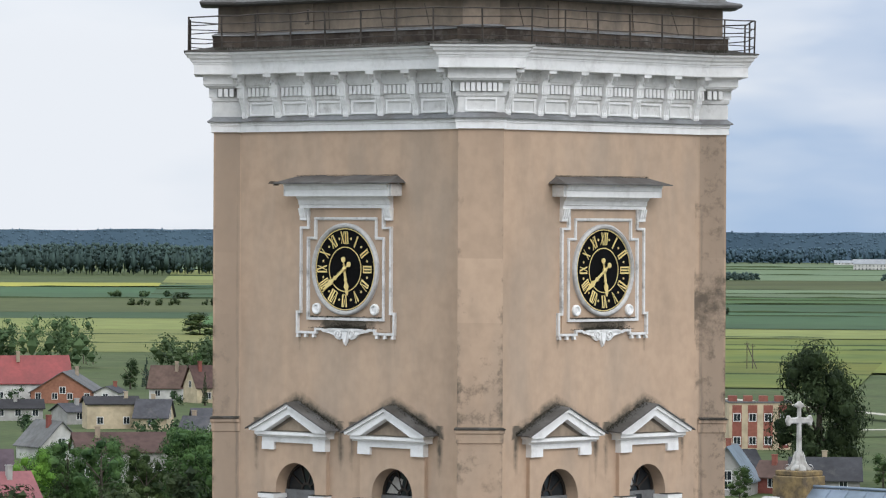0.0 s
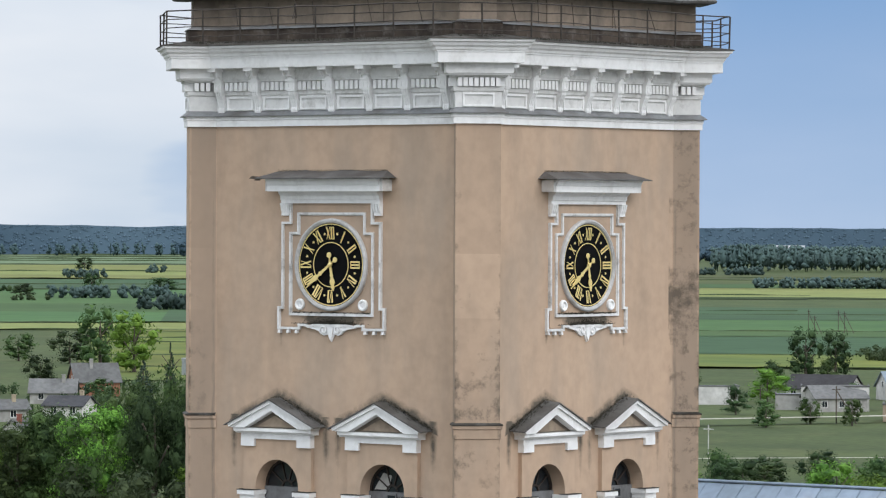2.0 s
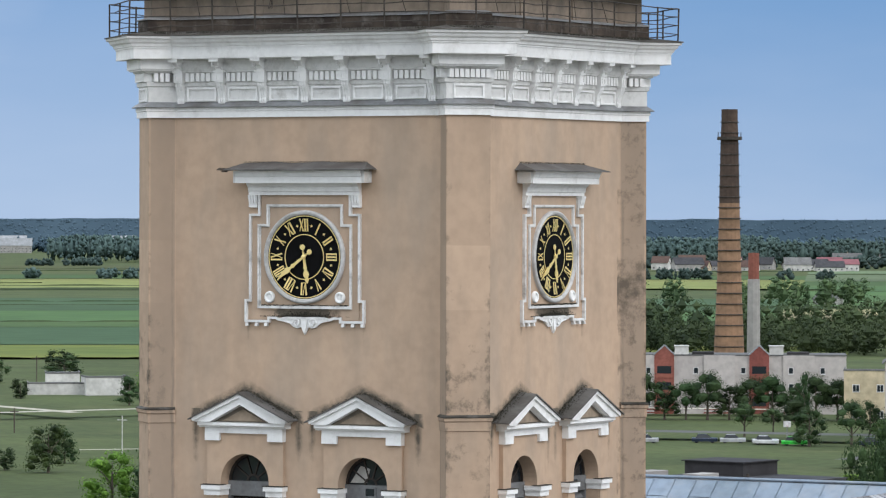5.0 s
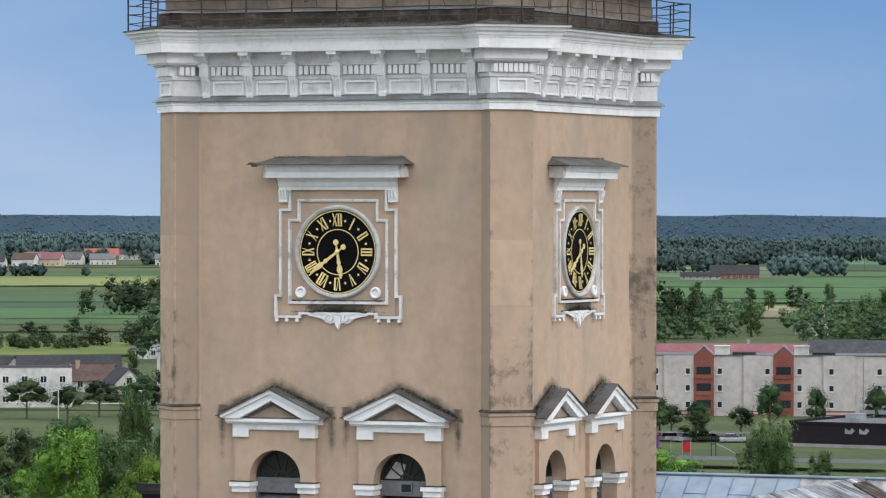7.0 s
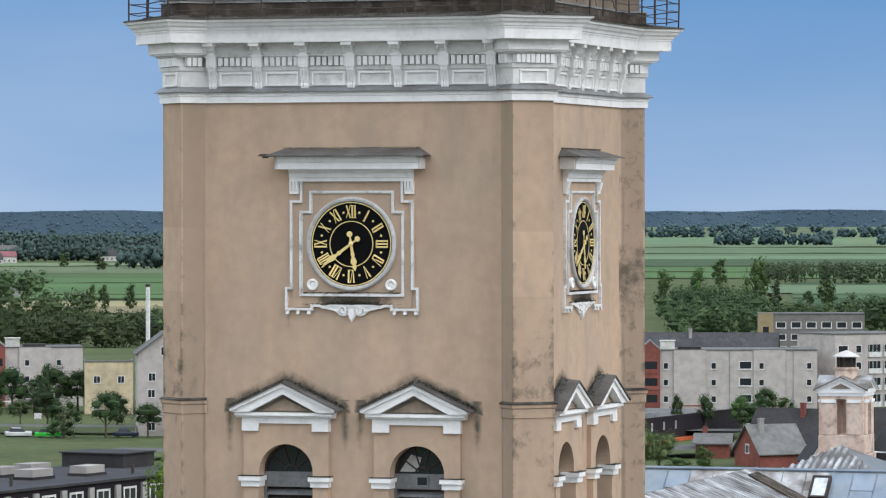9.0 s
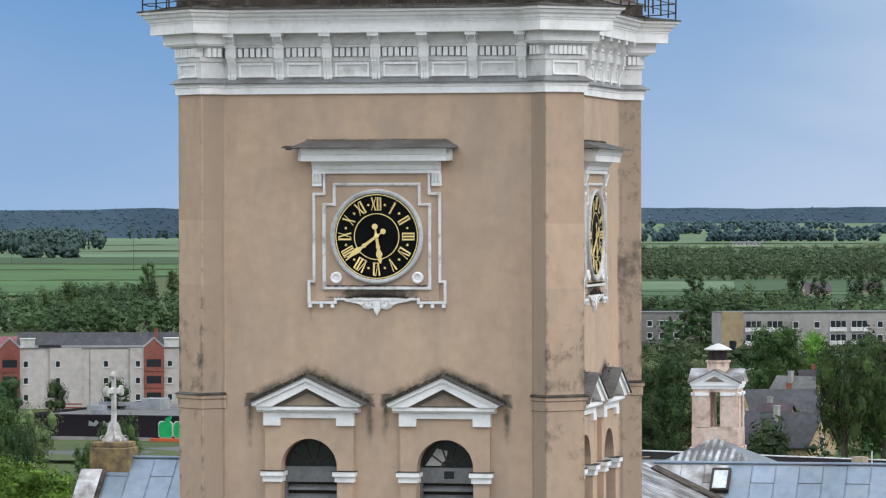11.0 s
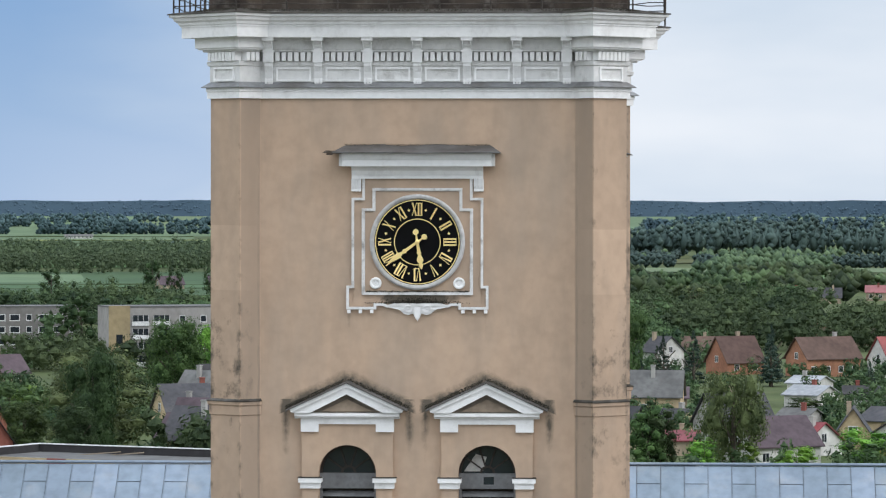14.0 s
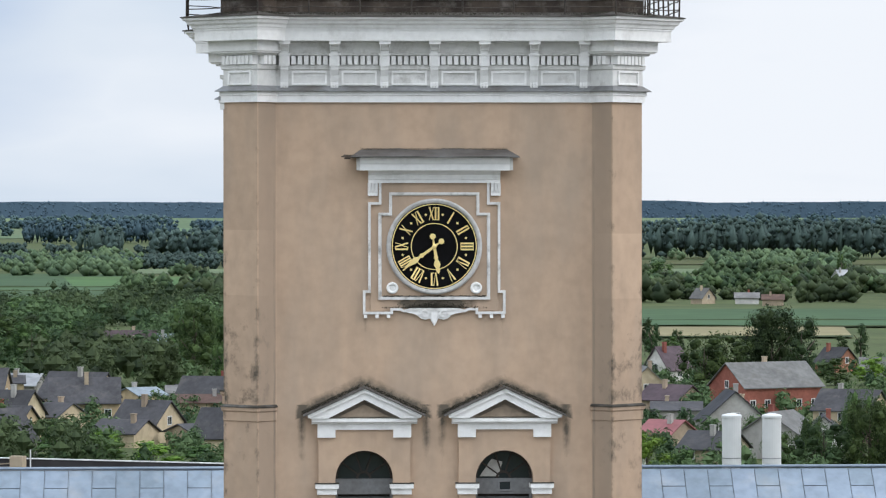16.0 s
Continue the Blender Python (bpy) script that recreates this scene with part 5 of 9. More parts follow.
for k in range(4):
    x0, x1, wd = 0.15 + 0.02 * k, 4.0, 0.26
    at_z = lambda x: CR_Z - (x - CR_X) * CR_H / CR_W + 0.06
    y_at = lambda x, o: RIDGE_Y - (CR_Z - at_z(x) + 0.06) / slope - 0.12 - o
    quad = [(x0, y_at(x0, 0.4 * k)), (x1, y_at(x1, 0.4 * k)), (x1, y_at(x1, 0.4 * k + wd)), (x0, y_at(x0, 0.4 * k + wd))]
    brd = Mesh().add([(x, y, at_z(x) + h) for h in (0.0, 0.03 + 0.012 * k) for x, y in quad], [(4, 7, 6, 5), (0, 4, 5, 1), (1, 5, 6, 2), (2, 6, 7, 3), (3, 7, 4, 0)])
    part("valley_board", brd, ROTTEN, link, "brown rotten valley board")
# small hipped roof behind the ridge, before the turret
HIP = [(-1.25, 40.2, 28.8), (2.55, 40.2, 28.8), (2.2, 46.0, 28.8), (-1.6, 46.0, 28.8), (0.52, 43.6, 29.68)]
hip = part("hip_roof", Mesh().add(HIP, [(0, 1, 4), (1, 2, 4), (2, 3, 4), (3, 0, 4)]), SEAM, church, "seamed metal hip roof before the turret")
for k in range(17):
    foot_l = Vector(HIP[0]).lerp(Vector(HIP[1]), k / 16)
    top = Vector(HIP[0]).lerp(Vector(HIP[4]), k / 8) if k <= 8 else Vector(HIP[4]).lerp(Vector(HIP[1]), (k - 8) / 8)
    if (top - foot_l).length > 0.2:
        part("roof_strip", Mesh().rod(foot_l, top, 0.075, 6), SHEET_OLD, hip)
skylight = part("skylight", Mesh().box(-0.22, 0.22, -0.40, 0.40, 0.0, 0.12), SKYPANE, nave_roof, "skylight pane coloured pale like the sky", at=Matrix.Translation((SKY_X, SKY_Y, RIDGE_Z - slope * (RIDGE_Y - SKY_Y))) @ Matrix.Rotation(radians(tilt), 4, "X"))
part("skylight_frame", Mesh().strip([(-0.25, -0.45), (0.25, -0.45), (0.25, 0.43), (-0.25, 0.43)], 0.07, -0.15, 0.0, closed=True), DARKWOOD, skylight, at=pose(0, 0, 0, -90, 0, 0))

# gable pedestal with a stone cross
cross = thing("stone_cross", "weathered pale stone cross on a lichened gable pedestal", "cross", Matrix.Translation((-17.02, 33.95, 0)))
ped = Mesh().box(-0.64, 0.64, -0.55, 0.55, 28.3, 29.76).box(-0.58, 0.58, -0.5, 0.5, 29.76, 29.93)
bevel(part("pedestal", ped, LICHEN, cross, "yellow-lichened stone pedestal"), 0.03)
foot = Mesh().turn([(0.28, 29.93), (0.25, 30.02), (0.17, 30.12), (0.15, 30.28), (0.17, 30.40), (0.12, 30.52)], 0, 0, 8)
part("foot", foot, STONE, cross)
for k in range(4):
    curl = Mesh().strip([(0.08, 30.50), (0.13, 30.36), (0.16, 30.20), (0.24, 30.06), (0.33, 29.99), (0.39, 29.96)], 0.11, -0.06, 0.06)
    curl.lathe([(0.09, -0.075), (0.10, 0.0), (0.09, 0.075)], 0.36, 30.02, 12)
    part("scroll", curl, STONE, cross, "weathered stone scroll", at=pose(0, 0, 0, 0, 0, 30 + 90 * k))
sh = Mesh()
sh.slab([(-0.08, 30.45), (0.08, 30.45), (0.058, 31.40), (0.34, 31.41), (0.36, 31.34), (0.44, 31.33), (0.47, 31.42), (0.51, 31.50), (0.47, 31.58), (0.44, 31.67), (0.36, 31.66), (0.34, 31.59), (0.052, 31.60), (0.048, 31.90), (0.15, 31.93), (0.15, 32.02), (0.08, 32.06), (0, 32.13),
         (-0.08, 32.06), (-0.15, 32.02), (-0.15, 31.93), (-0.048, 31.90), (-0.052, 31.60), (-0.34, 31.59), (-0.36, 31.66), (-0.44, 31.67), (-0.47, 31.58), (-0.51, 31.50), (-0.47, 31.42), (-0.44, 31.33), (-0.36, 31.34), (-0.34, 31.41), (-0.058, 31.40)], -0.075, 0.075)
bevel(part("shaft", sh, STONE, cross, at=pose(0, 0, 0, 0, 0, 72)), 0.03)
# verge of the west gable, with rotten boards and patched sheet
verge = part("gable_verge", Mesh().profile([(EAVE_Y - 0.3, EAVE_Z - 0.22), (RIDGE_Y - 0.6, RIDGE_Z - 0.46), (RIDGE_Y - 0.6, RIDGE_Z - 0.34), (EAVE_Y - 0.3, EAVE_Z - 0.10)], WEST - 0.72, WEST + 0.12), ROTTEN, church, "rotten brown gable verge")
for i in range(9):
    f = i / 9
    y0, z0 = RIDGE_Y - 0.7 - f * 11, RIDGE_Z - 0.36 - f * 11 * slope
    part("verge_sheet", Mesh().profile([(y0, z0), (y0, z0 + 0.02), (y0 - 1.15, z0 + 0.02 - 1.15 * slope), (y0 - 1.15, z0 - 1.15 * slope)], WEST - 0.66 + 0.12 * (i % 3), WEST + 0.02 + 0.05 * (i % 2)), SHEET_OLD, verge)

# turret on the crossing
turret = thing("roof_turret", "small peeling pink church roof turret with open arches and pediments", "turret", Matrix.Translation((0.35, 45.15, 31.42)) @ Matrix.Diagonal((0.81, 0.81, 0.84, 1)) @ Matrix.Translation((0, 0, -32.22)))
H = 0.90
for sx, sy in ((-1, -1), (1, -1), (1, 1), (-1, 1)):
    part("corner_pier", Mesh().box(min(sx * 0.2, sx * H), max(sx * 0.2, sx * H), min(sy * 0.2, sy * H), max(sy * 0.2, sy * H), 30.5, 31.88), PEEL, turret)
bevel(part("plinth", Mesh().box(-1.02, 1.02, -1.02, 1.02, 27.4, 29.75).box(-0.95, 0.95, -0.95, 0.95, 29.75, 30.5), PEEL, turret), 0.03)
part("lintel", Mesh().box(-H, H, -H, H, 31.88, 32.0), PEEL, turret)
part("entablature", Mesh().box(-0.95, 0.95, -0.95, 0.95, 32.0, 32.12).box(-1.0, 1.0, -1.0, 1.0, 32.12, 32.22), WHITE, turret)
for k in range(4):
    g = Mesh().slab([(-0.98, 32.22), (0.98, 32.22), (0, 32.66)], -1.0, -0.9)
    g.strip([(-1.0, 32.25), (0, 32.70), (1.0, 32.25)], 0.09, -1.07, -0.9)
    # the dark inside of the gable's opening is put into a flat brown panel
    part("gable_vent", Mesh().slab([(-0.42, 32.29), (0.42, 32.29), (0, 32.50)], -1.03, -1.004), TYMPANUM, turret, "dark panel standing for the gable opening", at=QUARTER[k])
    part("gable", g, WHITE, turret, at=QUARTER[k])
    r = Mesh()
    for s in (-1, 1):
        r.add([(0, -1.1, 32.78), (s * 1.12, -1.1, 32.26), (s * 0.0, 0, 32.78)], [(0, 1, 2) if s > 0 else (0, 2, 1)])
        r.add([(0, -1.1, 32.78), (s * 1.12, -1.1, 32.26), (s * 1.12, -1.1, 32.20), (0, -1.1, 32.72)], [(0, 1, 2, 3)])
    part("gable_roof", r, SHEET_OLD, turret, at=QUARTER[k])
part("lantern_base", Mesh().turn([(0.46, 32.6), (0.46, 33.0), (0.52, 33.02), (0.52, 33.1)], 0, 0, 8), PEEL, turret)
lan = Mesh().turn([(0.30, 33.1), (0.30, 33.5)], 0, 0, 8)
part("lantern", lan, DARKWOOD, turret, "dark louvred lantern")
for j in range(8):
    a = math.pi / 4 * j
    part("lantern_post", Mesh().rod((0.37 * math.cos(a), 0.37 * math.sin(a), 33.1), (0.37 * math.cos(a), 0.37 * math.sin(a), 33.52), 0.03, 5), IRON, turret)
part("lantern_cap", Mesh().turn([(0.56, 33.5), (0.55, 33.54), (0.25, 33.68), (0.05, 33.75)], 0, 0, 12), WALLS["white"], turret, "white metal cap")
for s in (-1, 1):
    for k in range(4):
        part("pilaster", Mesh().box(s * 0.52 - 0.26, s * 0.52 + 0.26, -H - 0.06, -H, 30.51, 31.74), PEEL, turret, at=QUARTER[k])
        part("capital", Mesh().box(s * 0.52 - 0.29, s * 0.52 + 0.29, -H - 0.10, -H + 0.02, 31.745, 31.86), WHITE, turret, at=QUARTER[k])

# ---- ground, fields, woods ----
ground = Mesh()
for i in range(-12, 12):
    for j in range(-12, 12):
        ground.add([(i * 500, j * 500, 0), (i * 500 + 500, j * 500, 0), (i * 500 + 500, j * 500 + 500, 0), (i * 500, j * 500 + 500, 0)], [(0, 1, 2, 3)])
tagged(part("ground", ground, GRASS), "wide flat green meadow land", "ground", kind="structure")
# unseen grey ground, added so the soffits catch no green bounce from the grass
yard = Mesh().add([(-60, -170, 0.06), (170, -170, 0.06), (170, 75, 0.06), (-60, 75, 0.06)], [(0, 1, 2, 3)])
tagged(part("pavement", yard, BOUNCE_GROUND), "added grey ground round the tower, out of view", "pavement", kind="structure")
EYE = Vector((30, -85, 0))


def spot(az, d):
    """A point of the land, by the degrees to the left of +y and the distance from EYE."""
    return Vector((EYE.x - d * math.sin(radians(az)), EYE.y + d * math.cos(radians(az)), 0))


layer = [0]


def field(az0, az1, d0, d1, crop, skew=0.0):
    """Farmland between two bearings and two distances, in strips of uneven width with a rough grass bank before each."""
    r = random.Random(layer[0] + 300)
    cuts = [d0]
    while cuts[-1] < d1 - 60:
        cuts.append(min(d1, cuts[-1] + r.uniform(70, 240) * d0 / 1800))
    cuts[-1] = d1
    n = max(2, int(abs(az1 - az0) / 0.4))
    tilt = r.uniform(-0.02, 0.02)
    for e0, e1 in zip(cuts, cuts[1:]):
        layer[0] += 1
        z = 0.10 + 0.004 * layer[0]
        edge = lambda d, up: [spot(az0 + (az1 - az0) * i / n, d * (1 + (skew + tilt * (d0 < d < d1)) * (i / n - 0.5) * 0.5)) + Vector((0, 0, z + up)) for i in range(n + 1)]
        m = Mesh().rings([edge(e0, 0)[::-1], edge(e1, 0)[::-1]], closed=False)
        m.f = [tuple(reversed(q)) for q in m.f]
        f = tagged(part("field", m, CROPS[crop]), CROPS[crop].name.replace("_", " ") + " in a long strip of farmland", "field", group="fields", kind="structure")
        if r.random() < 0.6:
            h = [r.uniform(0.1, 0.55) * e0 / 1500 for _ in range(n + 1)]
            low, top = edge(e0, 0.0), edge(e0 + 1.0, 0.0)
            rear = edge(e0 + 4.0, 0.0)
            b = Mesh().rings([low, [p + Vector((0, 0, q)) for p, q in zip(top, h)], rear], closed=False)
            part("grass_bank", b, BANK, f, "rough grass bank")


def road(a, b, width, material, name="road", label="pale unpaved road across the meadow"):
    layer[0] += 1
    a, b = Vector((*a, 0)), Vector((*b, 0))
    n = (b - a).normalized().cross(Vector((0, 0, 1))) * width / 2
    z = Vector((0, 0, 0.12 + 0.012 * layer[0]))
    tagged(part(name, Mesh().add([a - n + z, a + n + z, b + n + z, b - n + z], [(0, 1, 2, 3)]), material), label, "road", kind="structure")


def ico(sub):
    bm = bmesh.new()
    bmesh.ops.create_icosphere(bm, subdivisions=sub, radius=1.0)
    v = np.array([p.co for p in bm.verts])
    f = np.array([[q.index for q in p.verts] for p in bm.faces])
    bm.free()
    return v, f


ICO1 = ico(1)
OCTA = np.array([(1, 0, 0), (0, 1, 0), (-1, 0, 0), (0, -1, 0), (0, 0, 1), (0, 0, -1)], float), np.array([(0, 1, 4), (1, 2, 4), (2, 3, 4), (3, 0, 4), (1, 0, 5), (2, 1, 5), (3, 2, 5), (0, 3, 5)])


def wave(a, d, k):
    """A slow ripple over the land, from 0 to 1."""
    return 0.5 + 0.25 * math.sin(a * 2.1 + k) + 0.15 * math.sin(a * 5.3 + d * 0.011 + 2 * k) + 0.1 * math.sin(a * 11.7 - d * 0.02 + k)


def tufts(r, centre, size, m, s, up=False):
    """m small leafy tufts lying about the surface of a rounded crown, as triangles."""
    p = r.normal(size=(m, 3))
    p /= np.linalg.norm(p, axis=1, keepdims=True)
    if up:
        p[:, 2] = np.abs(p[:, 2])
    t1, t2 = r.normal(size=(m, 3)), r.normal(size=(m, 3))
    for t in (t1, t2):
        t -= 0.82 * (t * p).sum(1, keepdims=True) * p
    q = p * size * r.uniform(0.84, 1.14, (m, 1)) + centre
    return np.stack([q - t1 * s, q + t1 * s, q + t2 * s * 1.3], 1).reshape(-1, 3)


def wood_object(vs, fs, material, label, smooth):
    me = bpy.data.meshes.new("woodland")
    me.from_pydata(np.concatenate(vs).tolist(), [], np.concatenate(fs).tolist())
    me.materials.append(material)
    if smooth:
        me.polygons.foreach_set("use_smooth", [True] * len(me.polygons))
    return tagged(new("woodland", me), label, "woodland", kind="stuff")


def forest_ridge(az0, az1, d, h0, h1, step, material, seed, label):
    """A far forest on a rise: a closed canopy climbing to its skyline, with small crowns all over it."""
    r = np.random.RandomState(seed)
    V, F = OCTA
    n = int(abs(az1 - az0) * math.pi / 180 * d / step)
    vs, fs, k, body = [], [], 0, []
    for i in range(n + 1):
        az = az0 + (az1 - az0) * i / n
        h = h0 + (h1 - h0) * (0.6 * wave(az * 0.35, 3.0, seed) + 0.4 * wave(az, 9.0, seed + 1))
        body += [tuple(spot(az, d - 12 + 12 * u) + Vector((0, 0, h * u))) for u in (0, 0.3, 0.5, 0.7, 0.93)]
        for q in range(9):
            u = r.rand() ** 0.7 if q else 0.97
            w = step * r.uniform(0.35, 0.7)
            c = spot(az + r.uniform(-0.5, 0.5) * (az1 - az0) / n, d - 12 + 12 * u)
            centre, size = np.array([c.x, c.y, h * 0.93 * u - 0.3 * w]), np.array([w, w, w * r.uniform(0.6, 1.1)])
            vs.append(V * (1 + r.uniform(-0.2, 0.2, (len(V), 1))) * size * 0.8 + centre)
            fs.append(F + k)
            k += len(V)
    quads = []
    for i in range(n):
        for j in range(4):
            a = i * 5 + j
            quads += [(a, a + 5, a + 6), (a, a + 6, a + 1)]
    vs.append(np.array(body))
    fs.append(np.array(quads) + k)
    return wood_object(vs, fs, material, label, True)


def woods(az0, az1, d0, d1, h0, h1, step, material, seed, label="dense mixed woodland", fill=1.0, leafcards=0, conifer=0.08, clump=0.0, base=0.0):
    """A wood: trees of uneven height and width packed together, one mesh, each of several lobes covered in tufts of leaves.
    leafcards: more and finer tufts, for a near wood. clump: how much of it is left open in gaps. base: height of its ground."""
    r = np.random.RandomState(seed)
    vs, fs, k = [], [], 0
    V, F = OCTA
    d, row = d0, 0
    while d < d1:
        n = max(1, int(abs(az1 - az0) * math.pi / 180 * d / step))
        for i in range(n):
            if r.rand() > fill:
                continue
            az = az0 + (az1 - az0) * (i + r.uniform(-0.4, 1.4)) / n
            dd = d + r.uniform(-0.5, 0.5) * step * 1.6
            if wave(az, dd * 0.4, seed) < clump:
                continue
            h = h0 + (h1 - h0) * (0.55 * wave(az, dd, seed + 1) + 0.45 * r.rand()) * (1.12 if r.rand() < 0.1 else 1.0)
            c = spot(az, dd)
            tall = r.rand() < conifer
            w = min(step * r.uniform(0.48, 0.78) * (0.55 if tall else 1.0), 0.66 * h)
            front = row < 3 or fill < 1
            low = 0.12 if front else 0.5
            lobes = []
            count = (4 if h1 < 5 else 8 if leafcards else 6) if front else 3
            for j in range(count):
                u = low + (0.90 - low) * (j + r.rand()) / count
                belly = (1.0 - u) * 0.95 + 0.08 if tall else math.sqrt(max(0.06, 1 - ((u - 0.45) / 0.58) ** 2))
                a, q = r.uniform(0, 6.28), r.uniform(0.34, 0.58)
                off = w * belly * (0.3 if tall else r.uniform(0.35, 0.75))
                lobes.append((off * math.cos(a), off * math.sin(a), u * h, w * q * (0.5 + 0.6 * belly), w * q * (0.5 + 0.6 * belly) * r.uniform(0.75, 1.1)))
            lobes.append((0, 0, h * 0.45, w * (0.4 if tall else 0.62), h * 0.36))
            for j, (x, y, zc, sx, sz) in enumerate(lobes):
                centre, size = np.array([c.x + x, c.y + y, base + max(zc, sz * 0.8)]), np.array([sx, sx, sz])
                q = V * (1 + r.uniform(-0.25, 0.25, (len(V), 1))) * (0.55 if leafcards else 1.05)
                if tall:
                    q = q * np.stack([1 - 0.5 * np.clip(q[:, 2], -1, 1)] * 2 + [np.ones(len(q))], -1)
                vs.append(q * size + centre)
                fs.append(F + k)
                k += len(V)
                m = int((leafcards * (1.0 if d0 < 640 else 0.5) + 12 if leafcards else 8) * (1.0 if front else 0.7))
                vs.append(tufts(r, centre, size, m, (0.060 if leafcards else 0.085) * step ** 0.8, not front))
                fs.append(np.arange(3 * m).reshape(-1, 3) + k)
                k += 3 * m
        d += step * (1.1 if row < 2 else 1.7 if leafcards else 5.0)
        row += 1
    return wood_object(vs, fs, material, label, not leafcards)


# ---- trees ----
TREE_KINDS = {}


def crown_data(kind, seed, detail=1):
    """A crown about 1 m across and 1 m high, from its foot at z = 0: lobes of leaves with gaps between."""
    r = np.random.RandomState(seed)
    vs, fs, k = [], [], 0
    V, F = ICO1
    if kind == "spruce":
        lobes = []
        for i in range(13):
            z = 0.08 + 0.90 * i / 12
            rad = 0.46 * (1 - z) + 0.03
            for j in range(max(3, int(9 * (1 - z)))):
                a = r.uniform(0, 6.28)
                lobes.append((rad * 0.62 * math.cos(a), rad * 0.62 * math.sin(a), z, rad * 0.42, 0.045))
    elif kind == "willow":
        lobes = [(r.uniform(-0.30, 0.30), r.uniform(-0.30, 0.30), r.uniform(0.30, 0.88), r.uniform(0.10, 0.16), r.uniform(0.14, 0.24)) for _ in range(24)]
    elif kind == "round":
        lobes = [(0.27 * math.cos(a) * c, 0.27 * math.sin(a) * c, z, 0.23, 0.22) for z, c in ((0.42, 1.0), (0.68, 0.95), (0.84, 0.4)) for a in r.uniform(0, 6.28, 6)]
    else:
        lobes = []
        count = 46 if detail == 2 else 24
        for i in range(count):
            a, z = r.uniform(0, 6.28), 0.10 + 0.80 * i / (count - 1)
            rad = 0.37 * math.sqrt(max(0.05, 1 - ((z - 0.42) / 0.58) ** 2)) * r.uniform(0.45, 1.05)
            lobes.append((rad * math.cos(a), rad * math.sin(a), z, r.uniform(0.12, 0.20), r.uniform(0.09, 0.15)))
    core = 0.50 if detail == 2 else 0.58
    for x, y, z, rx, rz in lobes:
        q = V * (1 + r.uniform(-0.3, 0.3, (len(V), 1))) * [rx * core, rx * core, rz * core] + [x, y, z]
        vs.append(q); fs.append(F + k); k += len(V)
        m = int((170 if kind != "spruce" else 44) * (0.3, 0.75, 1.7)[detail])
        p = r.normal(size=(m, 3)); p /= np.linalg.norm(p, axis=1, keepdims=True)
        out = p
        p = p * [rx, rx, rz] * r.uniform(0.72, 1.2, (m, 1)) + [x, y, z]
        sz = (0.017 if kind != "willow" else 0.014) * (1.5, 1.0, 0.8)[detail]
        t1, t2 = r.normal(size=(m, 3)) * sz, r.normal(size=(m, 3)) * sz
        for t in (t1, t2):
            t -= 0.6 * (t * out).sum(1, keepdims=True) * out
        if kind == "willow":
            t2[:, 2] -= 0.018
        vs.append(np.stack([p - t1, p + t1, p + t2], 1).reshape(-1, 3))
        fs.append(np.arange(3 * m).reshape(-1, 3) + k)
        k += 3 * m
    return np.concatenate(vs), np.concatenate(fs)


def crown_mesh(kind, leaf, variant, detail=1):
    key = (kind, leaf, variant, detail)
    if key not in TREE_KINDS:
        v, f = crown_data(kind, 31 + variant * 7 + len(kind), detail)
        me = bpy.data.meshes.new("crown")
        me.from_pydata(v.tolist(), [], f.tolist())
        me.materials.append(LEAF[leaf])
        TREE_KINDS[key] = me
    return TREE_KINDS[key]


def trunk_data():
    m = Mesh()
    rings = [(0.045, 0.0), (0.034, 0.06), (0.028, 0.3), (0.018, 0.55), (0.006, 0.8)]
    m.rings([[(r * math.cos(a), r * math.sin(a), z) for a in [j * math.pi / 3 for j in range(6)]] for r, z in rings], cap=(True, True))
    for a, z in ((0.3, 0.25), (2.2, 0.32), (4.1, 0.28), (5.4, 0.42), (1.2, 0.5)):
        m.rod((0, 0, z), (0.24 * math.cos(a), 0.24 * math.sin(a), z + 0.24), 0.01, 5)
    return m.data("trunk", BARK)


TRUNK = trunk_data()
TREE_WORDS = {"round": "round-clipped dark green street tree", "oval": "leafy broad-crowned green tree", "willow": "loose grey-green birch-like tree", "spruce": "slender blue-green spruce tree", "bush": "low dense green garden bush"}
tree_count = [0]


def tree(x, y, h, w, kind="oval", leaf="mid", foot=None, detail=1):
    """A tree h metres high and w wide; the crown starts at foot, a part of h. detail: 0 far, 1, 2 near, with finer leaves."""
    tree_count[0] += 1
    if math.hypot(x, y) > 950:
        detail = 0
    v = tree_count[0] % 3
    foot = {"round": 0.22, "oval": 0.03, "willow": 0.04, "spruce": 0.03, "bush": 0.0}[kind] if foot is None else foot
    turn = (tree_count[0] * 47) % 360
    t = thing("bush" if kind == "bush" else "tree", "leafy tree with a bright yellow-green crown" if leaf == "gold" else TREE_WORDS[kind], "bush" if kind == "bush" else "tree", pose(x, y, 0, 0, 0, turn), group="garden bushes" if kind == "bush" else "")
    part("trunk", TRUNK, BARK, t, at=Matrix.Diagonal((h * 0.9, h * 0.9, h, 1)))
    shape = {"bush": "oval"}.get(kind, kind)
    part("crown", crown_mesh(shape, leaf, v, detail), LEAF[leaf], t, at=Matrix.Translation((0, 0, h * foot)) @ Matrix.Diagonal((w, w, h * (1 - foot), 1)))


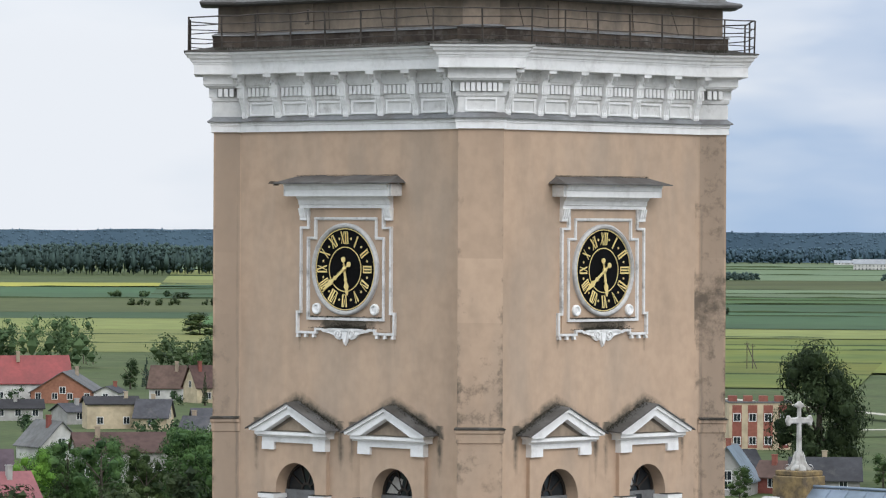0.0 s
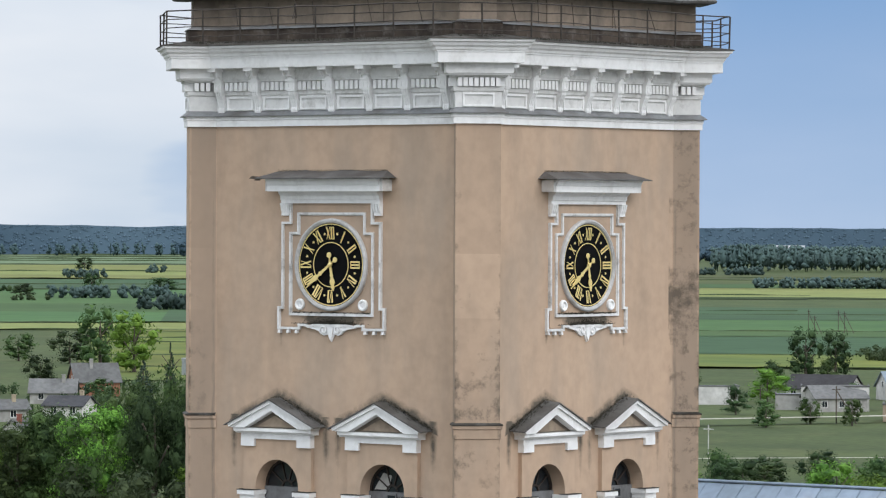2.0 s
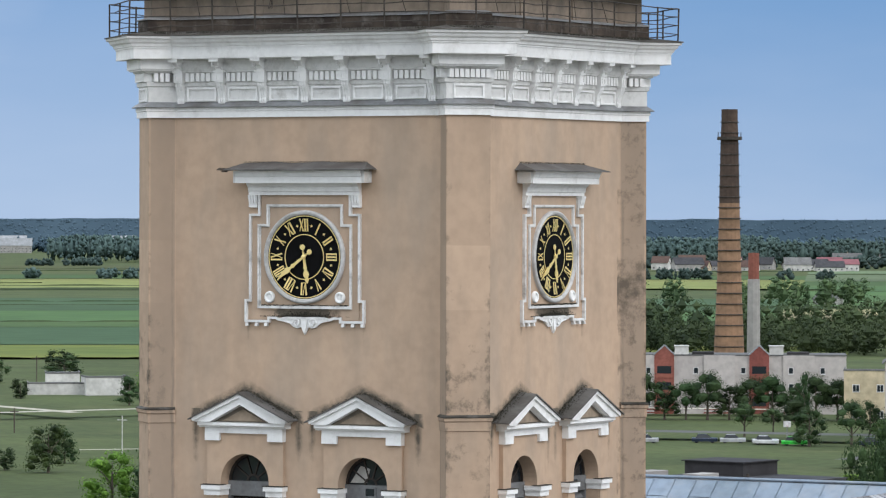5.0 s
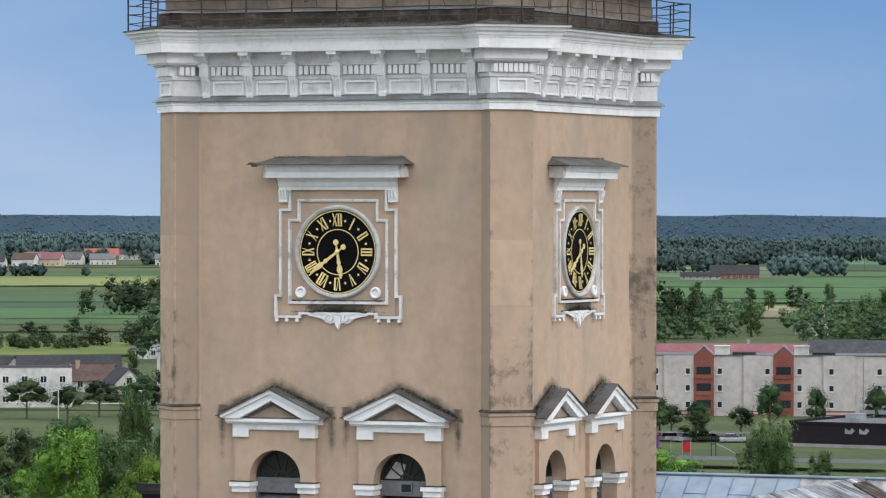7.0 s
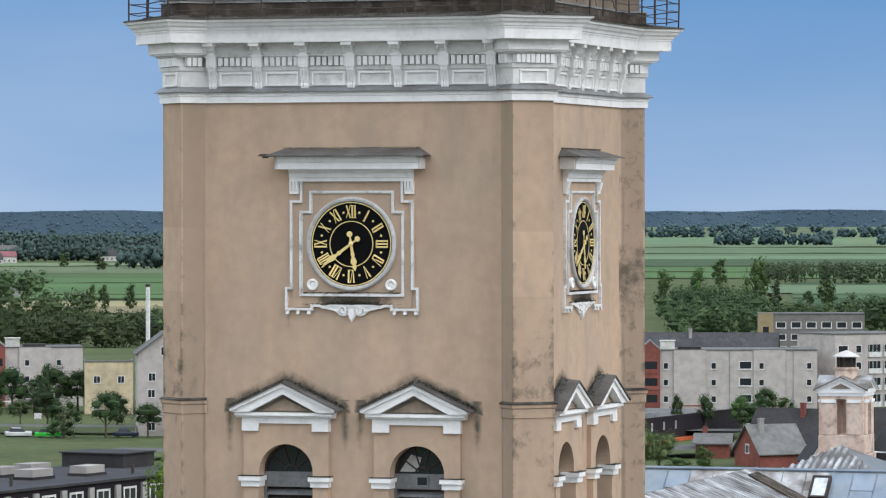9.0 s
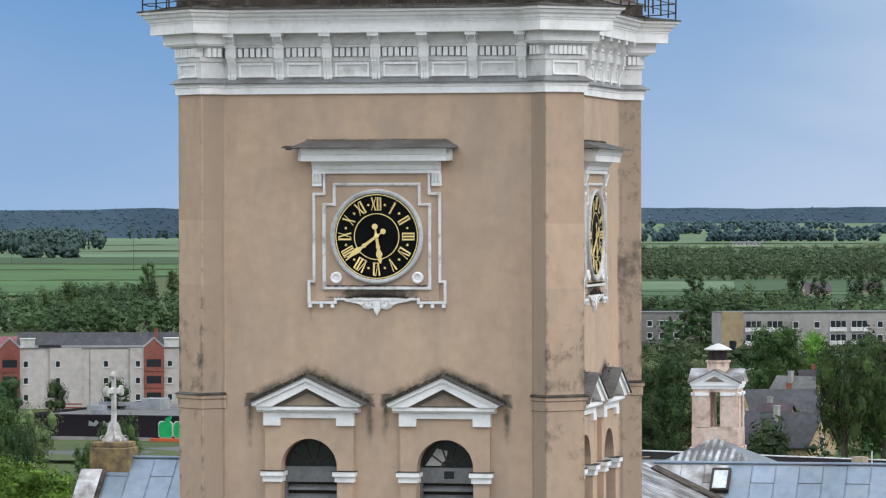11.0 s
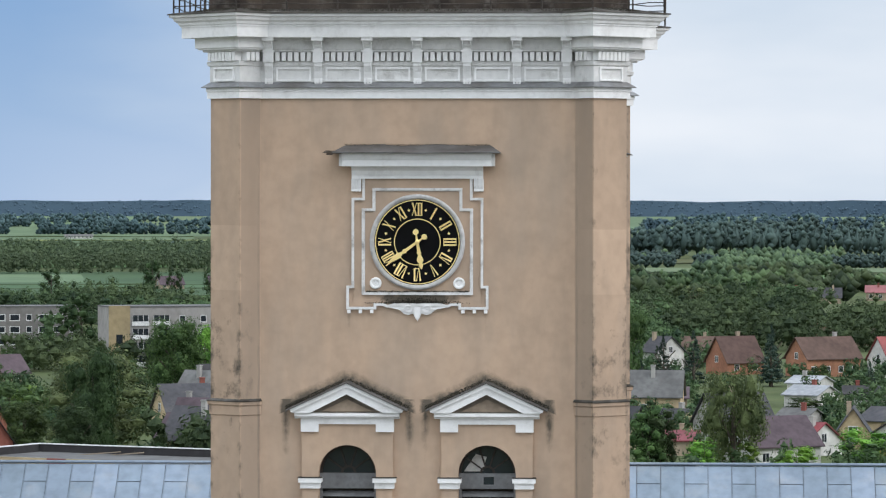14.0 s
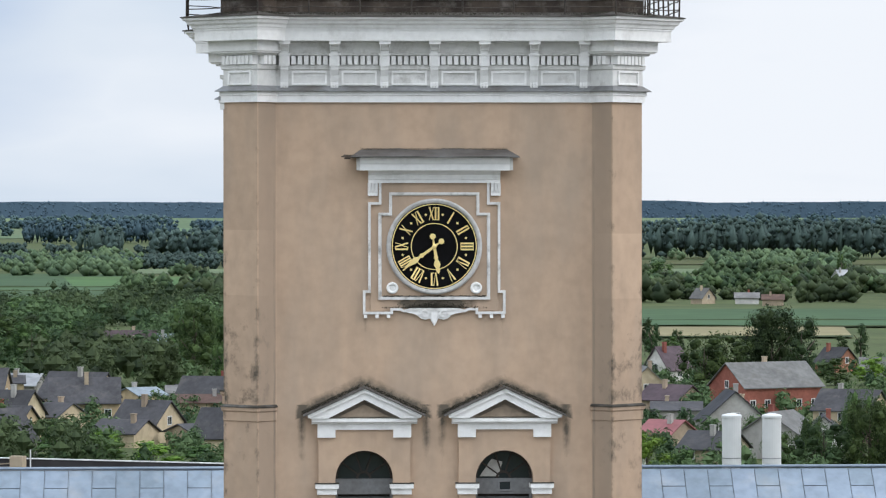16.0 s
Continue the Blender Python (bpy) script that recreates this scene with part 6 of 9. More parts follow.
# ---- houses ----
WIN_FRAME = Mesh().strip([(-0.5, 0.0), (0.5, 0.0), (0.5, 1.0), (-0.5, 1.0)], 0.10, -0.06, 0.02, closed=True).box(-0.03, 0.03, -0.05, 0.02, 0.05, 0.95).data("window", FRAME)
WIN_PLAIN = Mesh().strip([(-0.5, 0.0), (0.5, 0.0), (0.5, 1.0), (-0.5, 1.0)], 0.09, -0.05, 0.02, closed=True).box(-0.56, 0.56, -0.14, 0.02, -0.12, -0.03).data("window", FRAME)
WIN_PANE = Mesh().box(-0.46, 0.46, -0.015, 0.0, 0.04, 0.96).data("pane", GLASS)


def window(parent, m, w=1.2, h=1.4, plain=False):
    f = part("window", WIN_PLAIN if plain else WIN_FRAME, FRAME, parent, at=m @ Matrix.Diagonal((w, 1, h, 1)))
    part("pane", WIN_PANE, GLASS, f)


COLOUR = {"red": "red", "pink": "faded red", "orange": "orange-red", "slate": "slate-grey", "grey": "old grey", "light": "pale grey", "brown": "brown", "dark": "dark", "violet": "dull violet", "blue": "blue-grey"}
SURFACE = {"white": "white rendered", "cream": "cream rendered", "tan": "tan rendered", "grey": "grey rendered", "orange": "orange brick", "brick": "red brick", "panel": "white brick", "concrete": "grey panel", "yellow": "yellow rendered", "store": "dark clad"}
house_count = [0]
plots = []


def house(x, y, w, d, eave, ridge, yaw, wall="white", roof="grey", gable=False, chimney=True, storeys=None):
    """A house w metres along its front and d deep. yaw: degrees by which its front turns from -y. gable: the gable faces front."""
    house_count[0] += 1
    plots.append((x, y))
    r = random.Random(house_count[0] * 13)
    h = thing("house", f"{SURFACE[wall]} house with a pitched {COLOUR[roof]} roof", "house", pose(x, y, 0, 0, 0, yaw))
    span, long = (w, d) if gable else (d, w)
    spin = pose(0, 0, 0, 0, 0, 90 if gable else 0)  # in this frame the ridge runs along x
    m = Mesh().box(-long / 2, long / 2, -span / 2, span / 2, 0, eave)
    m.f.pop(1)
    for s in (-1, 1):
        m.add([(s * long / 2, -span / 2, eave), (s * long / 2, span / 2, eave), (s * long / 2, 0, ridge)], [(0, 1, 2) if s > 0 else (2, 1, 0)])
    body = part("wall", m, WALLS[wall], h, at=spin)
    o, t = 0.45, 0.16
    k = (ridge - eave) / (span / 2)
    rf = Mesh()
    for s in (-1, 1):
        e = s * (span / 2 + o)
        ze = eave - k * o
        pts = [(e, ze), (0, ridge), (0, ridge + t), (e, ze + t)]
        rf.profile(pts if s < 0 else pts[::-1], -long / 2 - o, long / 2 + o)
    top = part("roof", rf, ROOFS[roof], h, at=spin)
    if chimney:
        cx, cy = r.uniform(-0.3, 0.3) * long, r.choice((-1, 1)) * 0.12 * span
        part("chimney", Mesh().box(cx - 0.35, cx + 0.35, cy - 0.35, cy + 0.35, ridge - 1.2, ridge + 0.9).box(cx - 0.42, cx + 0.42, cy - 0.42, cy + 0.42, ridge + 0.9, ridge + 1.05), WALLS[r.choice(("brick", "grey", "tan"))], top)
    # windows, front and gable ends
    floors = storeys or max(1, int(eave / 2.7))
    n = max(1, int(w / 3.2))
    for fl in range(floors):
        for i in range(n):
            u = (i + 0.5) / n * w - w / 2 + r.uniform(-0.15, 0.15)
            zz = 0.9 + fl * 2.7
            if zz + 1.3 < eave + (0.2 if gable else 0):
                window(h, pose(u, -(d / 2) - 0.004, zz), 1.15, 1.3)
    zg = max(eave - 0.3, 1.0)
    if ridge - eave > 2.4:
        for s in (-1, 1):
            if gable and s < 0:
                window(h, pose(0, -d / 2 - 0.004, zg), 1.3, 1.4)
            elif not gable:
                window(h, pose(s * (w / 2 + 0.004), 0, zg, 0, 0, 90 * s), 1.1, 1.3)
    return h


def flat_building(x, y, w, d, hgt, yaw, wall="white", roof="dark", floors=1, step=3.2, label="", name="house", panels=False):
    """A flat-roofed block with rows of windows and a low parapet."""
    h = thing(name, label or f"{SURFACE[wall]} low flat-roofed building", "building", pose(x, y, 0, 0, 0, yaw))
    part("wall", Mesh().box(-w / 2, w / 2, -d / 2, d / 2, 0, hgt), WALLS[wall], h)
    part("roof", Mesh().box(-w / 2 + 0.25, w / 2 - 0.25, -d / 2 + 0.25, d / 2 - 0.25, hgt + 0.004, hgt + 0.02), ROOFS[roof], h)
    par = Mesh().box(-w / 2 - 0.1, w / 2 + 0.1, -d / 2 - 0.1, -d / 2 + 0.2, hgt + 0.002, hgt + 0.3).box(-w / 2 - 0.1, -w / 2 + 0.2, -d / 2 + 0.2, d / 2, hgt + 0.002, hgt + 0.3).box(w / 2 - 0.2, w / 2 + 0.1, -d / 2 + 0.2, d / 2, hgt + 0.002, hgt + 0.3)
    part("parapet", par, ROOFS["grey"], h)
    n = max(1, int(w / step))
    for fl in range(floors):
        for i in range(n):
            window(h, pose((i + 0.5) / n * w - w / 2, -d / 2 - 0.03, 0.9 + fl * hgt / floors), 1.2, 1.3)
    for i in range(n if panels else 0):
        u = (i + 0.5) / n * w - w / 2
        part("brick_panel", Mesh().box(u - 0.8, u + 0.8, -d / 2 - 0.025, -d / 2, hgt * 0.04, hgt * 0.96), WALLS["brick"], h, "red brick panel")
        part("roof_stack", Mesh().box(u - 0.9, u + 0.5, -d * 0.1, d * 0.1, hgt + 0.02, hgt + 1.1), WALLS["brick"], h)
    return h


def apartment_block(a, b, depth, floors, storey, base, pattern, wall="panel", label="", end_windows=False):
    """A long block of flats from a to b (its front line, seen from the church). pattern: one letter a bay: w window, s small
    window, D wide window, y an ochre brick bay, B a brick stair bay with loggias and a gable, p plain, L a white glazed loggia."""
    a, b = Vector((*a, 0)), Vector((*b, 0))
    d = (b - a).normalized()
    yaw = math.degrees(math.atan2(d.y, d.x))
    length = (b - a).length
    blk = thing("apartment_block", label, "apartment block", Matrix.Translation(a) @ Matrix.Rotation(radians(yaw), 4, "Z"))
    top = base + floors * storey + 1.2
    part("wall", Mesh().box(0, length, 0, depth, 0, top), WALLS[wall], blk)
    part("flat_roof", Mesh().box(-0.1, length + 0.1, -0.1, depth + 0.1, top + 0.003, top + 0.25), ROOFS["grey"], blk)
    bay = length / len(pattern)
    for i, c in enumerate(pattern):
        u = (i + 0.5) * bay
        if "B" in pattern and i % 5 in (1, 2) and c != "B":
            part("wall_panel", Mesh().box(i * bay, (i + 1) * bay, -0.35, -0.05, 0, top + 0.1), WALLS[wall], blk)
            part("brick_band", Mesh().box(i * bay, (i + 1) * bay, -0.38, -0.352, base + 0.15, base + 0.4).box(i * bay, (i + 1) * bay, -0.38, -0.352, base - 0.5, base - 0.25), WALLS["brick"], blk)
        if c == "B":
            w = 3.7
            m = Mesh().box(u - w / 2, u + w / 2, -0.5, 0.0, 0, top + 0.2)
            m.slab([(u - w / 2, top + 0.2), (u + w / 2, top + 0.2), (u, top + 1.9)], -0.5, 0.6)
            part("roof_housing", Mesh().box(u + w / 2 + 0.1, u + w / 2 + 2.7, 0.3, 3.5, top + 0.252, top + 1.75).box(u + w / 2 - 0.05, u + w / 2 + 2.85, 0.15, 3.65, top + 1.752, top + 1.9), WALLS["white"], blk, "white roof housing beside the gable")
            part("roof_cover", Mesh().box(u + w / 2 + 3.4, u + w / 2 + 7.5, 0.0, 5.0, top + 0.252, top + 0.7), ROOFS["dark"], blk, "dark raised roof edge")
            br = part("stair_bay", m, WALLS["brick"], blk, "red brick stair bay with a gable")
            for fl in range(floors):
                z = base + fl * storey
                part("loggia", Mesh().box(u - w * 0.36, u + w * 0.36, -0.52, -0.505, z + 0.9, z + 2.3), GLASS, br)
                part("loggia_parapet", Mesh().box(u - w * 0.42, u + w * 0.42, -0.62, -0.504, z + 0.1, z + 0.85), WALLS["brick"], br)
            for s in (-1, 1):
                part("gable_trim", Mesh().strip([(u + s * (w / 2 + 0.15), top + 0.15), (u, top + 2.0)] if s < 0 else [(u, top + 2.0), (u + s * (w / 2 + 0.15), top + 0.15)], 0.25, -0.6, 0.7), ROOFS["light"], br)
        elif c == "y":
            yb = part("stair_bay", Mesh().box(u - bay * 0.5, u + bay * 0.5, -0.22, -0.004, 0, top + 0.35), WALLS["ochre"], blk, "ochre brick stair bay")
            part("stair_window", Mesh().box(u - 0.7, u + 0.7, -0.26, -0.222, base + 1.6 * storey, base + 2.4 * storey), GLASS, yb)
        elif c in "wsDL":
            for fl in range(floors):
                z = base + fl * storey + 0.9
                if c == "L":
                    lg = part("loggia", Mesh().box(u - bay * 0.4, u + bay * 0.4, -0.35, 0.0, z - 0.8, z + 0.15), FRAME, blk, "white loggia front")
                    part("loggia_glass", Mesh().box(u - bay * 0.38, u + bay * 0.38, -0.2, -0.004, z + 0.16, z + 1.5), GLASS, lg)
                    for q in range(4):
                        part("loggia_bar", Mesh().box(u - bay * 0.38 + q * bay * 0.25, u - bay * 0.38 + q * bay * 0.25 + 0.08, -0.23, -0.2, z + 0.16, z + 1.5), FRAME, lg)
                else:
                    window(blk, pose(u, -0.354 if "B" in pattern and i % 5 in (1, 2) else -0.004, z), {"w": 1.25, "s": 0.85, "D": 2.3}[c], 1.15 if c == "s" else 1.4, True)
                    part("window_sill", Mesh().box(u - 0.6, u + 0.6, -0.16, -0.03, z - 0.1, z - 0.01), FRAME, blk)
        elif c == "p":
            part("rain_pipe", Mesh().rod((u, -0.08, 0), (u, -0.08, top), 0.06, 5), ROOFS["light"], blk)
    if end_windows:
        for fl in range(floors):
            window(blk, pose(length + 0.004, depth * 0.35, base + fl * storey + 0.9, 0, 0, 90), 1.3, 1.4, True)
    return blk


def car(x, y, yaw, paint):
    c = thing("car", f"{paint.replace('_', ' ')} hatchback car parked by the flats", "car", pose(x, y, 0, 0, 0, yaw), group="parked cars")
    m = Mesh().profile([(-0.85, 0.25), (0.85, 0.25), (0.88, 0.7), (0.8, 0.85), (-0.8, 0.85), (-0.88, 0.7)], -2.1, 2.1)
    part("body", m, CAR[paint], c)
    cab = Mesh().add([(-1.5, -0.78, 0.85), (1.0, -0.78, 0.85), (1.0, 0.78, 0.85), (-1.5, 0.78, 0.85), (-1.1, -0.65, 1.42), (0.4, -0.65, 1.42), (0.4, 0.65, 1.42), (-1.1, 0.65, 1.42)],
                     [(4, 5, 6, 7), (0, 1, 5, 4), (1, 2, 6, 5), (2, 3, 7, 6), (3, 0, 4, 7)])
    part("cabin", cab, GLASS, c)
    part("roof_panel", Mesh().box(-1.1, 0.4, -0.65, 0.65, 1.424, 1.46), CAR[paint], c)
    for sx in (-1.3, 1.3):
        for sy in (-0.8, 0.8):
            part("wheel", Mesh().lathe([(0.32, sy - 0.1), (0.32, sy + 0.1), (0.001, sy + 0.1)], sx, 0.32, 12), CAR["tyre"], c)


CAR = {n: mat("car_" + n, c, rough=0.3, big=1, fine=3, bump=0.0) for n, c in (("white", (0.7, 0.7, 0.7)), ("silver", (0.45, 0.46, 0.48)), ("dark_blue", (0.02, 0.03, 0.06)), ("green", (0.06, 0.75, 0.08)), ("tyre", (0.02, 0.02, 0.02)), ("red", (0.5, 0.02, 0.03)))}


def pole(x, y, h, r=0.12, lean=None, name="power_pole", label="grey wooden power pole standing in the field"):
    p = thing(name, label, "pole", pose(x, y, 0), group="poles")
    part("shaft", Mesh().rod((0, 0, 0), (0, 0, h), r, 6), BARK if name == "power_pole" else STONE, p)
    if lean:
        part("strut", Mesh().rod((0, 0, h * 0.9), (lean, 0, 0), r, 6), BARK, p)
    part("crossarm", Mesh().box(-0.9, 0.9, -0.06, 0.06, h - 0.7, h - 0.55), BARK if name == "power_pole" else STONE, p)


# ---- fields ----
field(51.5, 44.4, 2663, 2869, "yellow")
field(51.5, 44.1, 2252, 2653, "dark")
field(51.5, 42.9, 1895, 2247, "olive")
field(51.5, 42.9, 1765, 1889, "dark")
field(51.5, 43.4, 1288, 1759, "pale")
field(46.4, 40.3, 3735, 5089, "light")
field(45.9, 40.3, 2815, 3703, "pale")
field(45.9, 40.3, 2382, 2793, "dark")
field(44.9, 38.5, 1602, 2371, "green")
field(44.9, 36.6, 1494, 1592, "pale")
field(40.3, 36.1, 3140, 4656, "light")
field(40.3, 32.2, 2685, 3118, "olive")
field(40.3, 33.7, 2360, 2663, "light")
field(40.3, 32.2, 2155, 2349, "green")
field(40.3, 35.1, 1949, 2144, "dark")
field(40.4, 32.2, 1624, 1938, "dark")
field(40.5, 34.1, 1483, 1613, "pale")
field(41.1, 35.5, 1018, 1472, "rape")
field(36.0, 23.4, 2176, 2512, "pale")
field(35.6, 23.4, 2523, 2685, "green")
field(35.6, 23.7, 2696, 3140, "olive")
field(35.1, 23.4, 1689, 1938, "dark")
field(35.1, 23.4, 1440, 1684, "green")
field(35.5, 29.4, 1245, 1435, "dark")
field(29.4, 23.4, 1353, 1435, "olive")
field(35.5, 22.8, 1126, 1240, "rape")
field(23.8, 17.0, 2469, 2923, "light")
field(23.8, 16.0, 1776, 2458, "green")
field(23.9, 17.1, 1537, 1732, "tan")
field(19.9, 6.6, 3790, 5035, "fresh")
field(18.5, 6.7, 3086, 3779, "fresh")
field(18.5, 6.7, 2707, 3075, "dark")
field(18.5, 6.7, 2274, 2696, "green")
field(12.7, 1.0, 4006, 4980, "fresh")
field(10.3, 5.7, 3573, 3703, "pale")
field(13.1, 1.9, 1624, 2144, "dark")
field(13.7, 8.4, 1879, 2073, "fresh")
field(1.9, -10.3, 2144, 2274, "light")
field(4.3, -10.3, 2425, 2707, "olive")
field(2.9, -10.3, 1841, 2057, "green")
field(-1.8, -11.2, 1462, 1516, "yellow")
field(-1.8, -11.2, 1256, 1456, "dark")
field(-2.3, -6.7, 1159, 1251, "tan")

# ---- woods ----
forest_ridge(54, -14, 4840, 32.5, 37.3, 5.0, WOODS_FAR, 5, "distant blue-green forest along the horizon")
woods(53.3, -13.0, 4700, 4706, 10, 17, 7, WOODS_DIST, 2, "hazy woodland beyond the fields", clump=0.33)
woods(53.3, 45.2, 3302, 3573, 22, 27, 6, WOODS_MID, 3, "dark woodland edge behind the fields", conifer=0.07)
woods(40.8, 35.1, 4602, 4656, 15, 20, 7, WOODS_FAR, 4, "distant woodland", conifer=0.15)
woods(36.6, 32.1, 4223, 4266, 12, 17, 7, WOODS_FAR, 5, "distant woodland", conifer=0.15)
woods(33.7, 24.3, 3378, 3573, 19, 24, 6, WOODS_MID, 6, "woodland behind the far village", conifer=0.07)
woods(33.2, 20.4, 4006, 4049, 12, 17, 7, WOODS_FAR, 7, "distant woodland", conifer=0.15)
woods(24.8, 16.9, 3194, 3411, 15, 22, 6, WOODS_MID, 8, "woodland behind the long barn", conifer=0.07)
woods(35.2, 30.4, 2523, 2555, 4, 8, 5, WOODS_MID, 9, "trees among the far sheds", clump=0.45)
woods(31.6, 23.4, 2523, 2555, 4, 8, 5, WOODS_MID, 10, "trees among the far village houses", clump=0.5)
woods(42.0, 40.5, 2111, 2133, 5, 8, 5, WOODS_MID, 11, "dark hedgerow between fields", clump=0.25)
woods(40.7, 38.9, 1841, 1862, 5, 8, 5, WOODS_MID, 12, "dark hedgerow between fields", clump=0.25)
woods(42.0, 39.4, 2869, 2891, 4, 7, 5, WOODS_MID, 13, "field hedge", clump=0.45)
woods(21.8, 19.5, 2653, 2772, 13, 18, 6, WOODS_MID, 14, "dark copse in the fields", conifer=0.10)
woods(19.2, 18.0, 2523, 2620, 10, 15, 6, WOODS_MID, 15, "copse beside the barn", clump=0.3, conifer=0.10)
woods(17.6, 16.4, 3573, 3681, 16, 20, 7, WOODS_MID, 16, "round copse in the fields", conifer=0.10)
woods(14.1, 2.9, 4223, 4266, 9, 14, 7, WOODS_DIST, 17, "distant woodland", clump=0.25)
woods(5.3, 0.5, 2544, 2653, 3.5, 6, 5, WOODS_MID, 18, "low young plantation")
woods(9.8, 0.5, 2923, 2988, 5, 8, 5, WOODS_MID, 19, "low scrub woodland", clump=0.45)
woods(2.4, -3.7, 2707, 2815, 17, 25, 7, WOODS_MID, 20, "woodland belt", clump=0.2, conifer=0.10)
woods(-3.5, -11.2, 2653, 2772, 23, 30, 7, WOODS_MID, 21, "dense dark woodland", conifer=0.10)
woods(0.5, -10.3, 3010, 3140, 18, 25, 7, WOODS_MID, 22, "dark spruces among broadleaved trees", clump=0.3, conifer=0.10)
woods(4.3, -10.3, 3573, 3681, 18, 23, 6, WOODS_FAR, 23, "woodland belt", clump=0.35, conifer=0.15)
woods(4.7, -3.0, 2295, 2404, 5, 8, 5, WOODS_MID, 24, "scrubby trees", clump=0.4)
woods(2.2, -10.3, 1602, 1624, 3, 6, 5, WOODS_NEAR, 25, "garden trees among far houses", clump=0.5)
woods(2.2, -10.3, 1722, 1841, 4, 9, 6, WOODS_NEAR, 26, "garden trees behind far houses", clump=0.3)
woods(-2.8, -10.3, 2036, 2100, 6, 9, 6, WOODS_NEAR, 27, "trees behind far houses", clump=0.5)
woods(20.1, 17.4, 1278, 1505, 5, 10, 7, WOODS_NEAR, 28, "scattered leafy trees behind the flats", leafcards=80, clump=0.36)
woods(17.4, 13.7, 1223, 1537, 7, 12, 7, WOODS_NEAR, 29, "leafy trees behind the blocks of flats", leafcards=80, clump=0.36)
woods(13.5, 5.3, 2090, 2230, 8.5, 11.5, 6, WOODS_PLANT, 30, "dense young plantation", leafcards=26, conifer=0.6)
woods(9.9, 5.5, 2247, 2815, 9, 12, 10, WOODS_PLANT, 31, "deep young plantation", leafcards=26, conifer=0.6)
woods(13.7, 9.0, 1288, 1343, 6, 12.5, 6, WOODS_NEAR, 32, "low trees behind the blocks of flats", leafcards=80)
woods(9.0, -0.9, 1278, 1440, 3, 12, 7, WOODS_NEAR, 33, "leafy trees behind the gardens", leafcards=80)
woods(6.9, 1.2, 953, 1039, 3, 11, 6, WOODS_NEAR, 34, "leafy trees between the gardens", leafcards=80)
woods(1.9, -3.2, 1061, 1223, 3, 11, 7, WOODS_NEAR, 35, "leafy trees behind the houses", leafcards=80)
woods(10.3, 6.9, 931, 974, 5, 8.5, 7, WOODS_NEAR, 36, "leafy trees before the far flats", leafcards=80)
woods(48.6, 46.1, 1130, 1180, 11, 15, 8, WOODS_NEAR, 37, "trees behind the red-roofed house", leafcards=80)
woods(44.8, 43.0, 1137, 1213, 5, 8, 8, WOODS_NEAR, 38, "roadside scrub", leafcards=80)
woods(30.8, 27.7, 1186, 1218, 2.5, 5, 5, WOODS_NEAR, 39, "hedgerow between fields", leafcards=80)
woods(26.7, 25.7, 1083, 1148, 12, 18, 7, WOODS_NEAR, 40, "dark tree group by the fields", leafcards=80)
woods(26.0, 21.0, 1169, 1278, 5, 9, 8, WOODS_NEAR, 41, "scrub behind the flats", leafcards=80)
woods(21.4, 20.3, 1169, 1278, 9, 14, 7, WOODS_NEAR, 42, "dark trees behind the flats", leafcards=80)

woods(27.6, 25.9, 1560, 1620, 9, 15, 8, WOODS_NEAR, 51, "dark tree group standing in the fields", leafcards=40, clump=0.3)
woods(27.0, 22.6, 1750, 1800, 8, 14, 8, WOODS_NEAR, 52, "row of dark trees between fields", leafcards=40, clump=0.38)
woods(27.6, 22.4, 1200, 1230, 4, 9, 7, WOODS_NEAR, 53, "overgrown hedge behind the flats", leafcards=60, clump=0.2)
woods(26.2, 22.4, 1236, 1300, 10, 15, 8, WOODS_NEAR, 54, "tall leafy trees behind the flats", leafcards=60, clump=0.2)
woods(30.0, 16.8, 3050, 3110, 7, 13, 7, WOODS_MID, 55, "trees among the far village houses", clump=0.35)
woods(51.0, 41.0, 2300, 2310, 2, 4, 6, WOODS_NEAR, 56, "scattered bushes between the fields", clump=0.62)
woods(48.0, 38.0, 2050, 2060, 2, 4, 5, WOODS_NEAR, 57, "scattered bushes between the fields", clump=0.66)
woods(41.0, 33.0, 3150, 3165, 4, 7, 6, WOODS_MID, 58, "field hedge", clump=0.5)

woods(6.0, -11.0, 2080, 2600, 4, 9, 9, WOODS_PLANT, 59, "leafy scrub and young trees", clump=0.46)
woods(1.5, -11.0, 1560, 2040, 4, 9, 9, WOODS_NEAR, 60, "garden trees among the far houses", clump=0.48)
woods(9.5, 1.6, 1030, 1150, 8, 14, 8, WOODS_NEAR, 61, "tall leafy trees behind the gardens", leafcards=56, clump=0.25)
woods(1.6, -2.2, 1060, 1180, 7, 12, 8, WOODS_NEAR, 62, "leafy trees behind the houses", leafcards=56, clump=0.25)
woods(7.5, 2.6, 800, 900, 8, 13, 8, WOODS_NEAR, 63, "tall leafy trees before the flats", leafcards=56, clump=0.3)
woods(9.0, 4.5, 590, 640, 4, 8, 7, WOODS_NEAR, 64, "leafy trees behind the houses", leafcards=56, clump=0.5)
